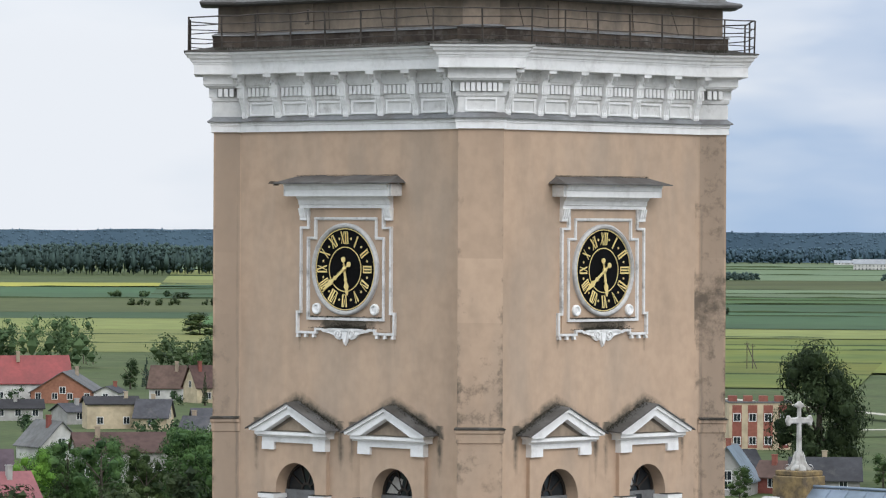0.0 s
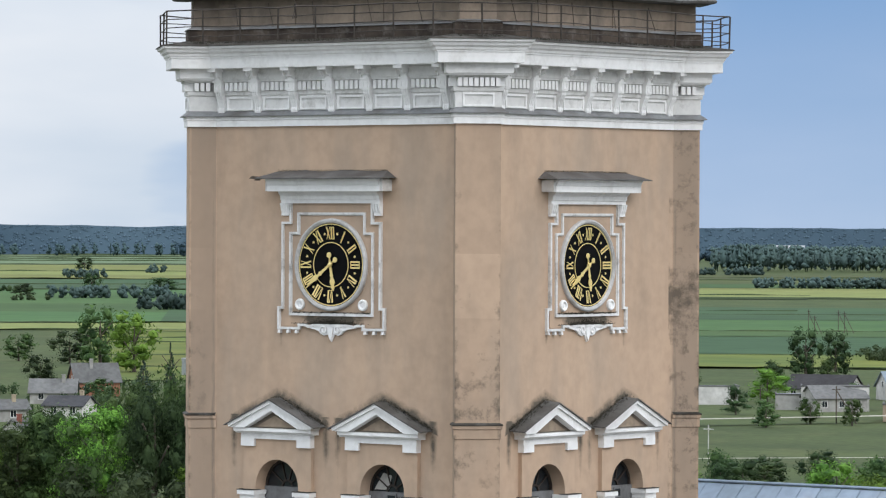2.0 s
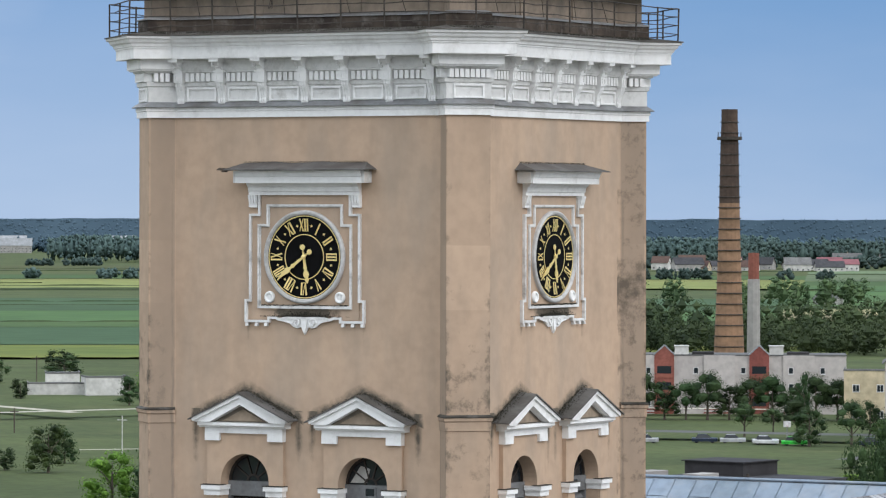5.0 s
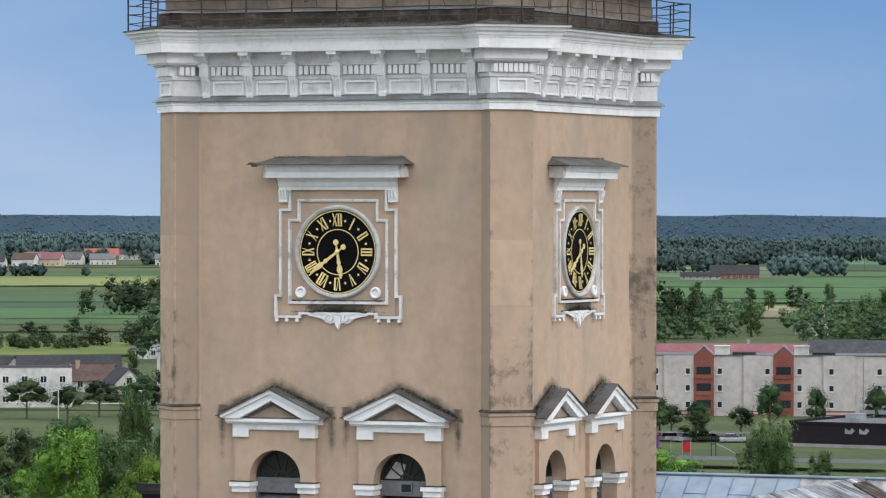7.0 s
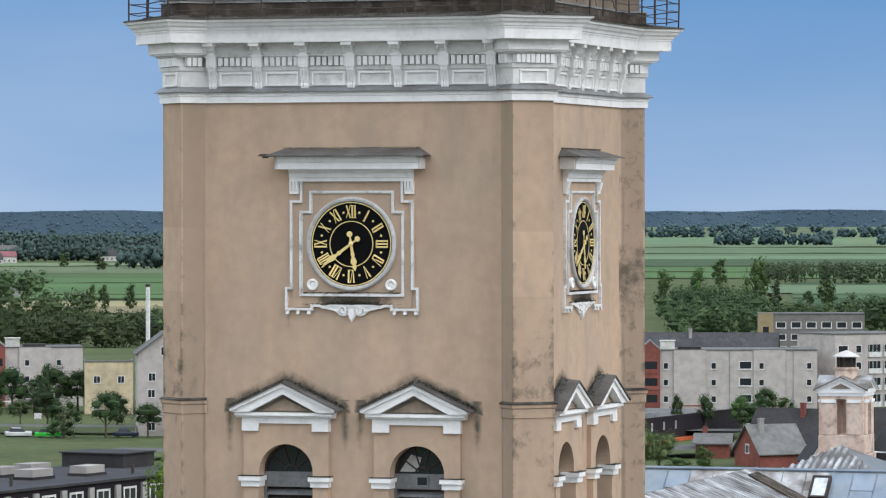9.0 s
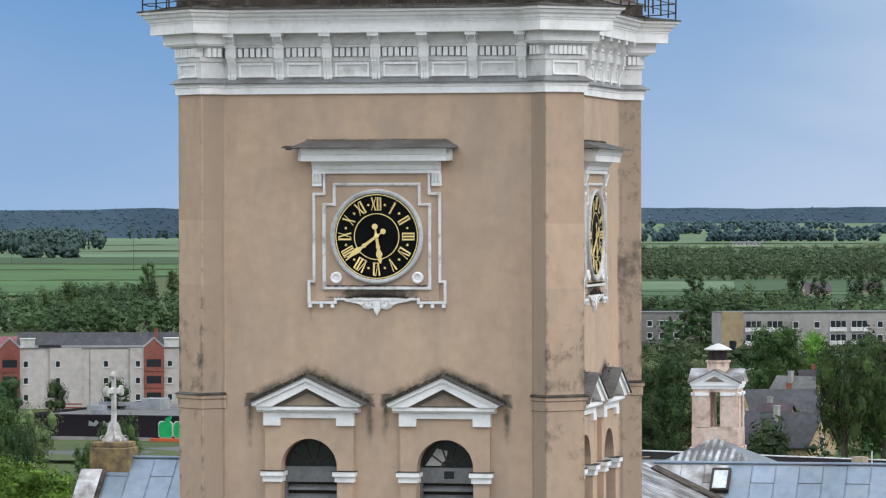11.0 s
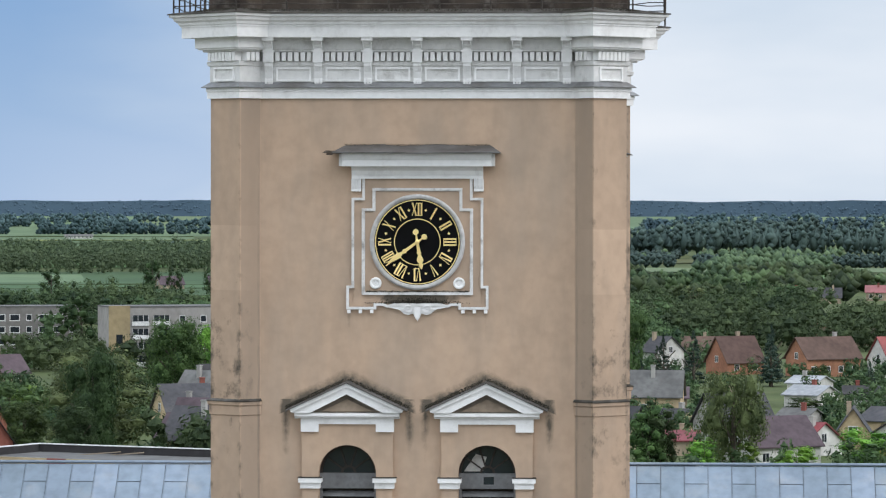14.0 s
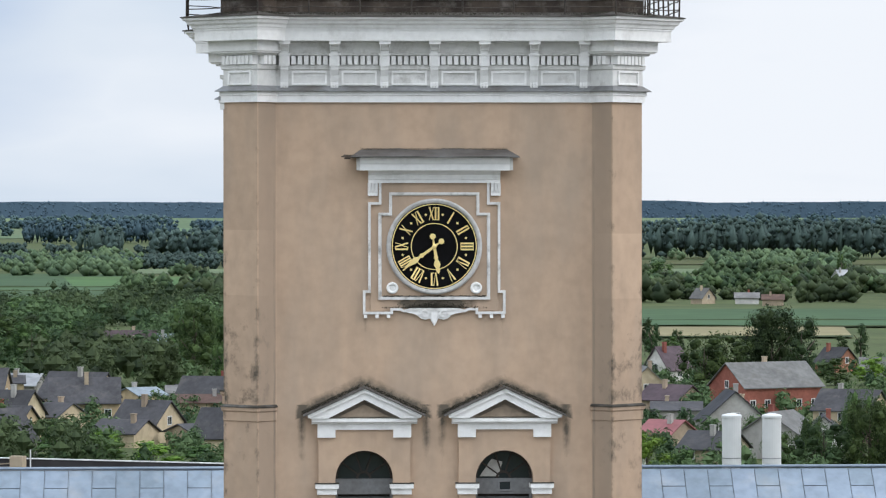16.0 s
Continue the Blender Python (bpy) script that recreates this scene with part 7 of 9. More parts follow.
# land rising to the forest in the north
for i in range(11):
    a0, a1 = 15.0 - 2.6 * i, 12.4 - 2.6 * i
    for d0, d1, z0, z1, crop in ((4360, 4560, 0.2, 6.0, ("fresh", "light", "fresh")[i % 3]), (4560, 4800, 6.0, 15.0, ("light", "fresh", "light")[(i * 2) % 3])):
        pts = [spot(a0, d0) + Vector((0, 0, z0)), spot(a1, d0) + Vector((0, 0, z0)), spot(a1, d1) + Vector((0, 0, z1)), spot(a0, d1) + Vector((0, 0, z1))]
        tagged(part("field", Mesh().add(pts, [(0, 1, 2, 3)]), CROPS[crop]), CROPS[crop].name.replace("_", " ") + " on the far rising land", "field", group="fields", kind="structure")
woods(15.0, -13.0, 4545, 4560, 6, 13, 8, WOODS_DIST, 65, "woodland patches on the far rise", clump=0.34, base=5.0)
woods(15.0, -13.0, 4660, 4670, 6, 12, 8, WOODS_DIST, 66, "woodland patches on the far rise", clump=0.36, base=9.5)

# ---- roads ----
road((-527.0, 653.4), (-396.1, 582.4), 3.2, GRAVEL)
road((-428.6, 534.8), (-379.6, 630.5), 3.4, GRAVEL)
road((-372.3, 635.3), (-284.8, 662.0), 4, GRAVEL)
road((-324.9, 476.3), (-298.6, 504.2), 1.6, GRAVEL)
road((-296.5, 570.6), (-130.3, 597.9), 7, ASPHALT, "road", "grey asphalt street before the flats")
road((-214.2, 515.0), (-151.6, 516.4), 9, ASPHALT, "road", "grey asphalt parking yard")
road((-151.5, 524.8), (-124.9, 554.4), 12, ASPHALT, "road", "grey asphalt parking yard")

# ---- houses, west side ----
house(-636.8, 553.7, 16.8, 11.0, 4.2, 9.6, 58, "white", "red")
house(-626.0, 555.3, 13.6, 13.0, 2.4, 6.6, 38, "orange", "grey", gable=True)
house(-460.1, 400.8, 7.3, 8.8, 2.4, 6.1, 75, "white", "grey", gable=True)
house(-532.8, 481.4, 9.6, 7.2, 4.6, 5.8, 55, "cream", "dark")
house(-524.5, 484.7, 6.0, 7.0, 2.4, 5.4, 36, "cream", "slate")
house(-550.9, 487.9, 4.7, 7.0, 2.4, 3.8, 74, "grey", "slate")
house(-407.9, 367.6, 13.2, 9.9, 4.5, 7.0, 54, "grey", "brown")
house(-622.1, 581.0, 7.1, 7.0, 3.0, 7.3, 35, "white", "brown")
house(-607.0, 576.3, 5.3, 7.0, 3.6, 7.8, 71, "cream", "brown")
house(-498.2, 476.6, 10.6, 7.9, 2.4, 4.8, 52, "cream", "slate")
house(-616.6, 558.8, 5.2, 8.0, 2.4, 3.6, 34, "white", "slate", gable=True)
house(-360.9, 304.2, 6.1, 7.0, 2.4, 5.5, 73, "grey", "pink")
house(-394.2, 329.1, 7.8, 7.0, 2.4, 6.3, 54, "grey", "violet")
house(-522.7, 523.8, 10.4, 7.8, 2.7, 4.5, 31, "orange", "orange")
house(-592.7, 579.1, 9.9, 7.4, 2.4, 6.2, 68, "grey", "grey")
house(-616.3, 617.3, 5.6, 7.0, 2.4, 3.6, 49, "grey", "grey")
house(-581.2, 588.4, 4.2, 7.0, 2.4, 3.6, 29, "grey", "slate")
house(-449.9, 440.0, 9.0, 10.8, 2.4, 7.0, 67, "cream", "dark", gable=True)
house(-569.7, 490.9, 9.8, 7.3, 2.4, 3.9, 52, "grey", "dark")
house(-477.5, 450.5, 4.3, 7.0, 2.4, 4.8, 30, "grey", "slate")
flat_building(-442.8, 460.6, 18.0, 3.0, 1.6, 44, "white", "light", 0, 3.2, label="long white roadside wall with a flat coping")
flat_building(-404.3, 512.3, 10.6, 10.0, 7.9, 46, "cream", "dark", 2, 2.6, label="two-storey brick and cream block with white windows", panels=True)
house(-342.6, 431.2, 5.1, 7.0, 2.4, 4.8, 60, "white", "slate")
house(-315.0, 416.9, 9.5, 7.2, 2.4, 5.2, 40, "grey", "slate")
house(-323.2, 416.8, 4.9, 7.0, 2.4, 4.4, 22, "brick", "brown")
flat_building(-463.2, 676.9, 12.9, 10.0, 2.3, 35, "white", "grey", 0, 3.2)
flat_building(-453.4, 679.4, 8.9, 9.0, 3.7, 40, "white", "light", 0, 3.2)
flat_building(-475.4, 696.5, 7.2, 10.0, 3.6, 35, "white", "light", 0, 3.2)
house(-415.6, 666.0, 10.9, 8.2, 2.8, 5.1, 53, "grey", "grey", chimney=False)
house(-466.7, 747.8, 7.5, 7.0, 2.4, 3.8, 34, "white", "dark", chimney=False)
house(-447.3, 711.6, 13.7, 10.3, 2.6, 5.3, 15, "white", "dark", chimney=False)
flat_building(-418.3, 670.4, 13.6, 10.0, 4.8, 33, "white", "dark", 0, 3.2)
house(-434.1, 724.1, 11.7, 8.7, 3.0, 6.0, 51, "white", "blue", chimney=False)
flat_building(-410.5, 708.0, 18.7, 10.0, 4.2, 30, "white", "dark", 0, 3.2)
flat_building(-378.4, 640.0, 16.1, 10.0, 3.2, 31, "tan", "grey", 0, 3.2, label="tan row of garages with a flat roof")
flat_building(-426.6, 669.6, 9.1, 10.0, 3.0, 33, "grey", "light", 0, 3.2)
flat_building(-370.1, 652.4, 21.6, 12.0, 7.6, 30, "white", "dark", 2, 3.4, label="long white two-storey workshop with a flat roof")
house(-417.5, 762.9, 22.2, 11.0, 2.7, 5.7, 29, "white", "dark", chimney=False)
house(-391.1, 721.7, 11.4, 8.5, 2.4, 5.4, 10, "white", "brown")
house(-377.5, 711.6, 6.1, 8.0, 2.4, 5.3, 46, "white", "dark", gable=True)
house(-468.7, 911.9, 18.6, 13.0, 2.4, 4.9, 27, "white", "grey", gable=True, chimney=False)
house(-450.9, 783.0, 15.8, 11.0, 2.6, 4.6, 10, "grey", "dark", chimney=False)

# ---- blocks of flats and the store ----
apartment_block((-337.8, 649.1), (-284.1, 674.7), 12.0, 3, 3.05, 0.6, "s.B.sspsB.sp.sB.sps.", "panel", "long pale brick block of flats with red brick stair bays")
house(-232.5, 583.7, 8.9, 14.0, 13.5, 16.8, 23, "panel", "grey", gable=True, chimney=False, storeys=4)
house(-228.9, 598.7, 8.7, 11.0, 13.0, 16.2, 22, "panel", "grey", chimney=False, storeys=4)
house(-220.9, 594.9, 3.7, 14.0, 13.6, 16.4, 21, "panel", "grey", gable=True, chimney=False, storeys=4)
flat_building(-269.0, 650.1, 8.7, 10.0, 9.4, 23, "cream", "grey", 2, 3.2)
apartment_block((-245.5, 666.3), (-147.8, 695.9), 12.0, 3, 3.05, 0.6, "s.sBs.psBs.s.ps.sBs.p.s.Bs.pspDs.ps", "panel", "very long pale brick block of flats with red brick stair bays", end_windows=True)
apartment_block((-146.3, 704.4), (-134.5, 717.8), 12.0, 4, 3.1, 0.0, "DwLLs", "panel", "white brick block of flats with glazed loggias at its end")
house(-219.6, 1041.9, 16.6, 9.0, 2.2, 4.0, 11, "panel", "slate")
apartment_block((-116.9, 853.2), (-63.7, 871.3), 12.0, 4, 2.95, 0.3, "yLLwwLLwwLLw", "concrete", "grey panel block of flats with white glazed loggias")
apartment_block((-214.7, 928.4), (-190.3, 934.7), 12.0, 3, 2.9, 1.8, "yDDDDDD", "flint", "grey brown brick block with rows of wide windows")
apartment_block((-177.4, 945.2), (-137.3, 957.1), 12.0, 3, 2.9, 0.9, "DyyyDwDDwDDw", "flint", "grey brown brick block with ochre stair bays")
house(-279.9, 806.5, 40.1, 11.0, 5.0, 8.8, 18, "white", "pink", chimney=True)
house(-237.9, 816.3, 50.8, 11.0, 5.4, 9.7, 14, "panel", "slate")
house(-206.0, 831.4, 36.5, 11.0, 5.8, 10.0, 11, "yellow", "slate")
house(-384.2, 1178.3, 10.5, 12.6, 2.4, 5.1, 33, "white", "grey", gable=True, chimney=False)
house(-772.3, 2196.9, 26.4, 11.0, 3.1, 7.8, 20, "brick", "dark", chimney=False)
house(-780.8, 2165.7, 21.5, 11.0, 2.4, 4.3, 20, "grey", "dark", chimney=False)
STORE_A, STORE_B = (-188.3, 575.7), (-148.7, 570.5)
CHIMNEY, FLUE, WHITE_FLUE, MAST = (-354.9, 773.6), (-341.0, 756.1), (-280.5, 699.1), (-102.4, 1162.9)
TANK_A, TANK_B = (23.29, 137.97), (25.44, 137.71)

# ---- houses, east side ----
house(-66.2, 560.7, 5.0, 8.0, 2.6, 7.1, -17, "cream", "violet")
house(36.8, 825.3, 13.5, 8.0, 4.0, 8.1, 33, "orange", "brown")
house(53.9, 823.3, 13.9, 8.0, 3.8, 8.3, 32, "white", "red")
house(70.2, 832.8, 9.5, 8.0, 3.2, 8.0, 26, "cream", "brown")
house(53.7, 1013.8, 21.8, 8.0, 2.3, 4.2, -3, "tan", "brown")
house(43.3, 1021.7, 7.7, 8.0, 2.3, 4.3, -2, "white", "red")
house(30.3, 691.8, 6.8, 8.0, 2.2, 3.7, -32, "white", "light")
house(31.5, 741.1, 5.9, 8.0, 2.2, 3.4, -27, "white", "light")
house(25.5, 542.7, 5.0, 8.0, 2.2, 4.7, -42, "white", "red")
house(32.5, 563.1, 5.2, 11.0, 2.3, 6.0, -3, "yellow", "slate", gable=True)
house(39.3, 602.5, 5.0, 8.0, 2.2, 4.1, -38, "yellow", "slate")
house(47.3, 664.2, 5.3, 8.0, 2.2, 4.1, -34, "cream", "slate")
house(57.6, 656.7, 8.8, 8.0, 2.2, 4.1, -4, "tan", "slate")
house(53.7, 623.5, 9.4, 8.0, 2.2, 3.4, -4, "tan", "violet")
house(45.0, 606.0, 5.0, 8.0, 2.2, 4.1, -39, "cream", "slate")
house(40.1, 696.5, 7.7, 8.0, 2.2, 3.4, -3, "grey", "dark")
house(25.9, 611.8, 5.0, 8.0, 2.2, 3.4, -22, "grey", "grey")
house(41.1, 1492.1, 5.0, 8.0, 2.2, 4.4, -22, "white", "grey")
house(47.0, 1450.7, 7.8, 8.0, 2.2, 5.4, -2, "tan", "slate")
house(58.4, 1451.4, 11.4, 8.0, 2.2, 5.4, -2, "tan", "slate")
house(80.0, 1494.3, 10.7, 8.0, 3.1, 5.4, -3, "tan", "pink")
house(-24.2, 889.6, 13.2, 8.0, 2.2, 7.8, 2, "cream", "violet")
house(-22.6, 878.3, 5.3, 11.0, 2.5, 6.2, 2, "cream", "violet", gable=True)
house(-16.3, 911.0, 7.3, 8.0, 2.6, 6.4, 2, "white", "blue")
house(-53.6, 752.7, 6.8, 8.0, 2.2, 4.1, 5, "grey", "slate")
house(-42.3, 720.9, 5.0, 8.0, 3.4, 4.6, 4, "yellow", "slate")
house(-40.0, 740.1, 5.8, 8.0, 2.2, 4.2, -16, "grey", "light")
house(-30.0, 691.7, 10.0, 8.0, 2.2, 4.1, -22, "grey", "grey")
house(-38.4, 618.6, 9.6, 8.0, 4.5, 6.1, -21, "yellow", "slate")
house(-36.5, 585.2, 7.9, 8.0, 2.4, 5.4, -26, "yellow", "slate")
house(-29.6, 620.0, 5.0, 8.0, 2.2, 4.2, -36, "cream", "slate")
house(-17.6, 695.7, 5.6, 8.0, 2.2, 3.4, 32, "yellow", "blue")
house(-14.7, 582.2, 7.9, 8.0, 3.0, 6.3, -33, "cream", "slate")
house(-18.0, 569.3, 7.3, 8.0, 2.2, 4.0, -27, "cream", "slate")
house(-7.6, 567.8, 5.0, 8.0, 2.2, 3.4, 32, "tan", "slate")
house(-10.3, 703.2, 5.4, 8.0, 2.2, 3.4, 2, "white", "grey")
house(3.2, 835.5, 5.0, 8.0, 4.8, 7.8, -45, "white", "slate")
house(8.1, 1020.3, 17.0, 8.0, 2.3, 3.7, 0, "grey", "grey")
house(18.5, 834.4, 9.3, 8.0, 2.9, 7.9, 34, "orange", "brown")
house(11.0, 886.3, 6.6, 8.0, 3.3, 6.2, 0, "grey", "brown")
house(-3.4, 694.2, 13.6, 8.0, 2.2, 5.4, -19, "yellow", "slate")
house(-9.1, 708.7, 5.0, 8.0, 2.2, 3.4, 31, "tan", "slate")
house(-6.0, 667.2, 9.8, 8.0, 2.2, 3.4, 1, "tan", "brown")
house(3.6, 678.3, 8.7, 8.0, 2.2, 3.9, 0, "tan", "violet")
house(-2.9, 558.2, 7.0, 8.0, 2.2, 6.2, -24, "cream", "slate")
house(6.3, 604.7, 5.0, 8.0, 2.2, 3.6, -35, "yellow", "slate")
house(6.6, 543.6, 5.0, 8.0, 2.2, 3.4, 0, "tan", "red")
house(88.6, 803.8, 6.0, 8.0, 2.5, 6.9, 34, "white", "violet")
house(75.8, 673.6, 8.5, 8.0, 2.2, 4.6, -41, "tan", "violet")
house(72.7, 635.0, 8.0, 8.0, 2.2, 3.4, -6, "grey", "slate")
house(63.5, 561.2, 5.5, 8.0, 2.2, 4.1, -36, "tan", "pink")
house(92.6, 674.4, 16.5, 11.0, 4.5, 8.5, 28, "brick", "grey")
house(78.0, 601.5, 5.0, 8.0, 2.2, 5.2, -37, "tan", "pink")
house(65.8, 519.3, 7.2, 8.0, 2.4, 4.6, -32, "tan", "slate")
house(129.5, 845.7, 5.5, 8.0, 2.2, 5.2, -43, "orange", "slate")
house(100.6, 624.8, 10.2, 8.0, 2.7, 5.8, -33, "cream", "slate")
house(86.2, 554.5, 6.1, 11.0, 2.7, 5.1, -8, "white", "slate", gable=True)
house(96.9, 574.9, 9.1, 8.0, 2.2, 4.2, -8, "cream", "slate")
house(132.6, 802.0, 8.4, 8.0, 2.6, 4.6, -8, "grey", "grey")
house(168.0, 1450.4, 5.0, 8.0, 2.2, 5.5, -42, "tan", "grey")
house(183.5, 1449.7, 8.3, 8.0, 2.2, 3.9, -6, "white", "grey")
house(189.6, 1425.2, 7.3, 8.0, 2.2, 3.8, -7, "tan", "brown")
house(213.0, 1801.3, 5.9, 8.0, 2.7, 4.8, -7, "white", "grey")
house(250.5, 1683.7, 5.3, 8.0, 3.7, 8.0, 32, "white", "light")
house(-125.7, 763.2, 5.8, 8.0, 2.9, 6.2, 39, "tan", "violet")
house(-119.0, 553.1, 11.8, 8.0, 2.5, 6.9, -14, "white", "dark")
house(-99.4, 563.9, 5.0, 8.0, 3.2, 6.5, -21, "brick", "dark")
house(-90.0, 451.0, 8.0, 9.0, 5.6, 11.2, 20, "white", "dark", gable=True)
house(-84.5, 468.0, 7.0, 9.0, 5.8, 10.6, 24, "brick", "dark", gable=True)
house(-95.5, 489.0, 9.0, 9.0, 5.0, 10.0, 14, "grey", "dark")
house(-116.0, 524.7, 7.4, 8.0, 2.2, 5.9, 41, "brick", "grey")
house(-129.4, 544.5, 5.0, 8.0, 2.2, 3.4, 12, "brick", "grey")
house(-55.8, 652.1, 5.0, 8.0, 3.1, 4.7, -24, "cream", "slate")
house(-52.4, 673.0, 8.0, 8.0, 2.7, 4.1, 6, "grey", "slate")
house(-59.7, 753.3, 5.0, 8.0, 2.2, 5.3, -29, "cream", "slate")
flat_building(131.1, 1387.6, 14.5, 9.0, 4.2, -5, "white", "grey", 1, 3.2)
house(-573.3, 620.0, 9.6, 7.2, 3.4, 7.0, 56, "orange", "grey")
house(-555.4, 588.0, 9.3, 7.0, 2.4, 4.9, 38, "grey", "grey")
house(-507.7, 540.9, 8.0, 7.0, 2.4, 4.1, 19, "white", "slate")
house(-505.7, 522.2, 5.6, 7.0, 2.4, 4.0, 56, "grey", "grey")
house(-508.1, 595.0, 9.0, 7.0, 2.4, 4.3, 34, "white", "red")
house(-438.8, 528.9, 6.2, 7.0, 2.4, 4.6, 14, "cream", "slate")
house(-391.6, 469.6, 7.2, 7.0, 2.4, 4.2, 51, "grey", "slate")
house(-421.8, 516.4, 7.8, 7.0, 2.7, 5.1, 32, "tan", "slate")
house(-338.3, 414.6, 8.6, 7.0, 2.4, 4.9, 13, "grey", "grey")
house(-382.8, 463.6, 8.7, 7.0, 2.4, 4.5, 49, "white", "slate")
house(-325.1, 408.6, 6.3, 8.0, 2.4, 6.8, 29, "grey", "blue", gable=True)
house(-694.2, 1592.3, 10.3, 7.7, 2.4, 4.7, -3, "grey", "grey")
house(-694.3, 1590.6, 3.7, 8.0, 2.4, 4.2, 33, "grey", "grey", gable=True)
house(-1232.6, 2841.0, 20.4, 11.0, 5.7, 9.8, 24, "white", "grey")
house(-444.9, 460.9, 4.2, 8.0, 2.4, 4.2, 15, "white", "grey", gable=True)
STORAGE = (-638.0, 731.2, 5.63, 4.39)
FLATROOF = (-113.0, 206.0)

# ---- far village ----
house(-1564.0, 2707.5, 28.9, 11.0, 4.9, 8.2, 30, "white", "grey", chimney=False)
house(-1580.9, 2808.5, 14.9, 11.0, 4.2, 7.6, 19, "white", "grey", chimney=False)
house(-1666.4, 3090.3, 23.1, 11.0, 5.5, 10.2, 28, "grey", "brown", chimney=False)
house(-1498.9, 2834.3, 25.3, 11.0, 4.2, 9.3, 28, "brick", "orange", chimney=False)
house(-1522.8, 2921.4, 21.7, 11.0, 4.3, 7.8, 27, "white", "grey", chimney=False)
house(-2460.7, 4610.6, 54.5, 11.0, 12.3, 23.1, 28, "white", "brown", chimney=False)
house(-1664.6, 2783.2, 17.1, 11.0, 5.1, 10.3, 38, "white", "grey", chimney=False)
house(-1653.2, 2804.8, 11.3, 8.5, 4.3, 8.6, 18, "white", "brown", chimney=False)
house(-1683.7, 2894.1, 22.0, 11.0, 5.3, 10.6, 30, "white", "grey", chimney=False)
house(-1864.6, 3407.7, 18.3, 11.0, 4.1, 8.1, 28, "cream", "orange", chimney=False)
house(-1278.9, 3023.3, 15.2, 11.0, 6.1, 11.2, 10, "tan", "violet", chimney=False)
house(-1266.0, 3037.3, 15.2, 11.0, 6.1, 10.4, 47, "tan", "violet", chimney=False)
house(-1251.4, 3053.2, 15.6, 11.0, 6.1, 10.4, 28, "tan", "violet", chimney=False)
house(-1228.5, 2877.7, 10.9, 8.2, 5.0, 9.1, 10, "white", "grey", chimney=False)
house(-1091.8, 2753.8, 54.8, 11.0, 3.9, 7.8, 22, "white", "slate", chimney=False)
house(-2331.5, 3084.3, 55.8, 11.0, 6.1, 10.1, 38, "white", "light", chimney=False)
house(-2383.2, 3259.3, 31.7, 11.0, 7.4, 11.6, 37, "white", "grey", chimney=False)
house(-2441.1, 3433.8, 49.6, 11.0, 8.8, 15.4, 36, "grey", "violet", chimney=False)
house(-2360.2, 3397.5, 59.6, 11.0, 8.7, 16.2, 35, "grey", "light", chimney=False)
house(-2558.5, 3923.5, 30.6, 11.0, 9.8, 13.5, 34, "white", "light", chimney=False)
house(-2319.3, 3366.1, 37.5, 11.0, 7.5, 13.9, 35, "grey", "light", chimney=False)
house(-2711.5, 3542.5, 52.5, 11.0, 2.4, 4.7, 38, "white", "light", chimney=False)
house(-1328.1, 4611.8, 68.9, 11.0, 8.1, 11.9, 16, "white", "light", chimney=False)
house(-1385.9, 4658.2, 38.0, 11.0, 6.3, 9.5, 17, "white", "light", chimney=False)
house(-1283.7, 4661.6, 56.8, 11.0, 7.6, 11.4, 16, "grey", "light", chimney=False)
house(-508.1, 3696.8, 24.5, 11.0, 2.4, 3.9, 8, "white", "grey", chimney=False)
house(-195.1, 1651.6, 9.9, 7.4, 2.4, 5.4, 26, "tan", "violet", chimney=False)
house(-178.4, 1689.3, 10.1, 7.6, 2.4, 5.1, 7, "tan", "violet", chimney=False)

# ---- trees ----
tree(-133.4, 728.4, 12.0, 4.9, "oval", "dark")
tree(-132.0, 733.4, 12.8, 3.2, "spruce", "spruce")
tree(-218.8, 1161.0, 12.8, 7.5, "oval", "dark")
tree(-331.1, 1522.7, 9.8, 8.1, "oval", "mid", detail=0)
tree(-301.2, 1548.0, 7.3, 4.7, "spruce", "dark", detail=0)
tree(-292.1, 1529.9, 6.4, 6.4, "oval", "dark", detail=0)
tree(-128.5, 758.8, 5.1, 5.1, "oval", "mid", detail=0)
tree(-149.8, 679.5, 3.1, 4.7, "bush", "mid", detail=0)
tree(-106.1, 638.6, 5.7, 8.6, "oval", "mid")
tree(-105.0, 644.3, 5.3, 7.7, "oval", "fresh")
tree(-332.7, 438.1, 20.5, 14.7, "oval", "dark", 0.05, detail=2)
tree(-364.3, 311.8, 8.2, 6.7, "oval", "fresh")
tree(-365.7, 319.2, 9.0, 8.3, "oval", "mid")
tree(-358.6, 318.7, 9.7, 8.2, "oval", "mid")
tree(-359.5, 326.6, 8.3, 6.8, "oval", "mid")
tree(-351.2, 327.4, 11.2, 9.7, "oval", "mid", detail=2)
tree(-352.2, 335.3, 10.6, 9.0, "oval", "mid", detail=2)
tree(-348.0, 340.4, 11.3, 9.8, "oval", "mid", detail=2)
tree(-340.0, 340.5, 10.5, 10.5, "oval", "fresh", detail=2)
tree(-340.5, 349.2, 9.8, 9.8, "oval", "mid")
tree(-672.0, 616.3, 7.1, 5.2, "oval", "dark")
tree(-669.9, 619.4, 7.1, 3.4, "spruce", "spruce")
tree(-449.9, 392.5, 2.7, 3.6, "bush", "mid", detail=0)
tree(-594.7, 565.4, 6.8, 1.9, "spruce", "dark")
tree(-592.5, 568.2, 6.9, 3.3, "spruce", "dark")
tree(-522.1, 529.3, 5.4, 3.2, "spruce", "dark", detail=0)
tree(-734.2, 697.0, 5.7, 4.3, "oval", "mid", detail=0)
tree(-755.1, 742.1, 6.7, 10.4, "oval", "mid", detail=0)
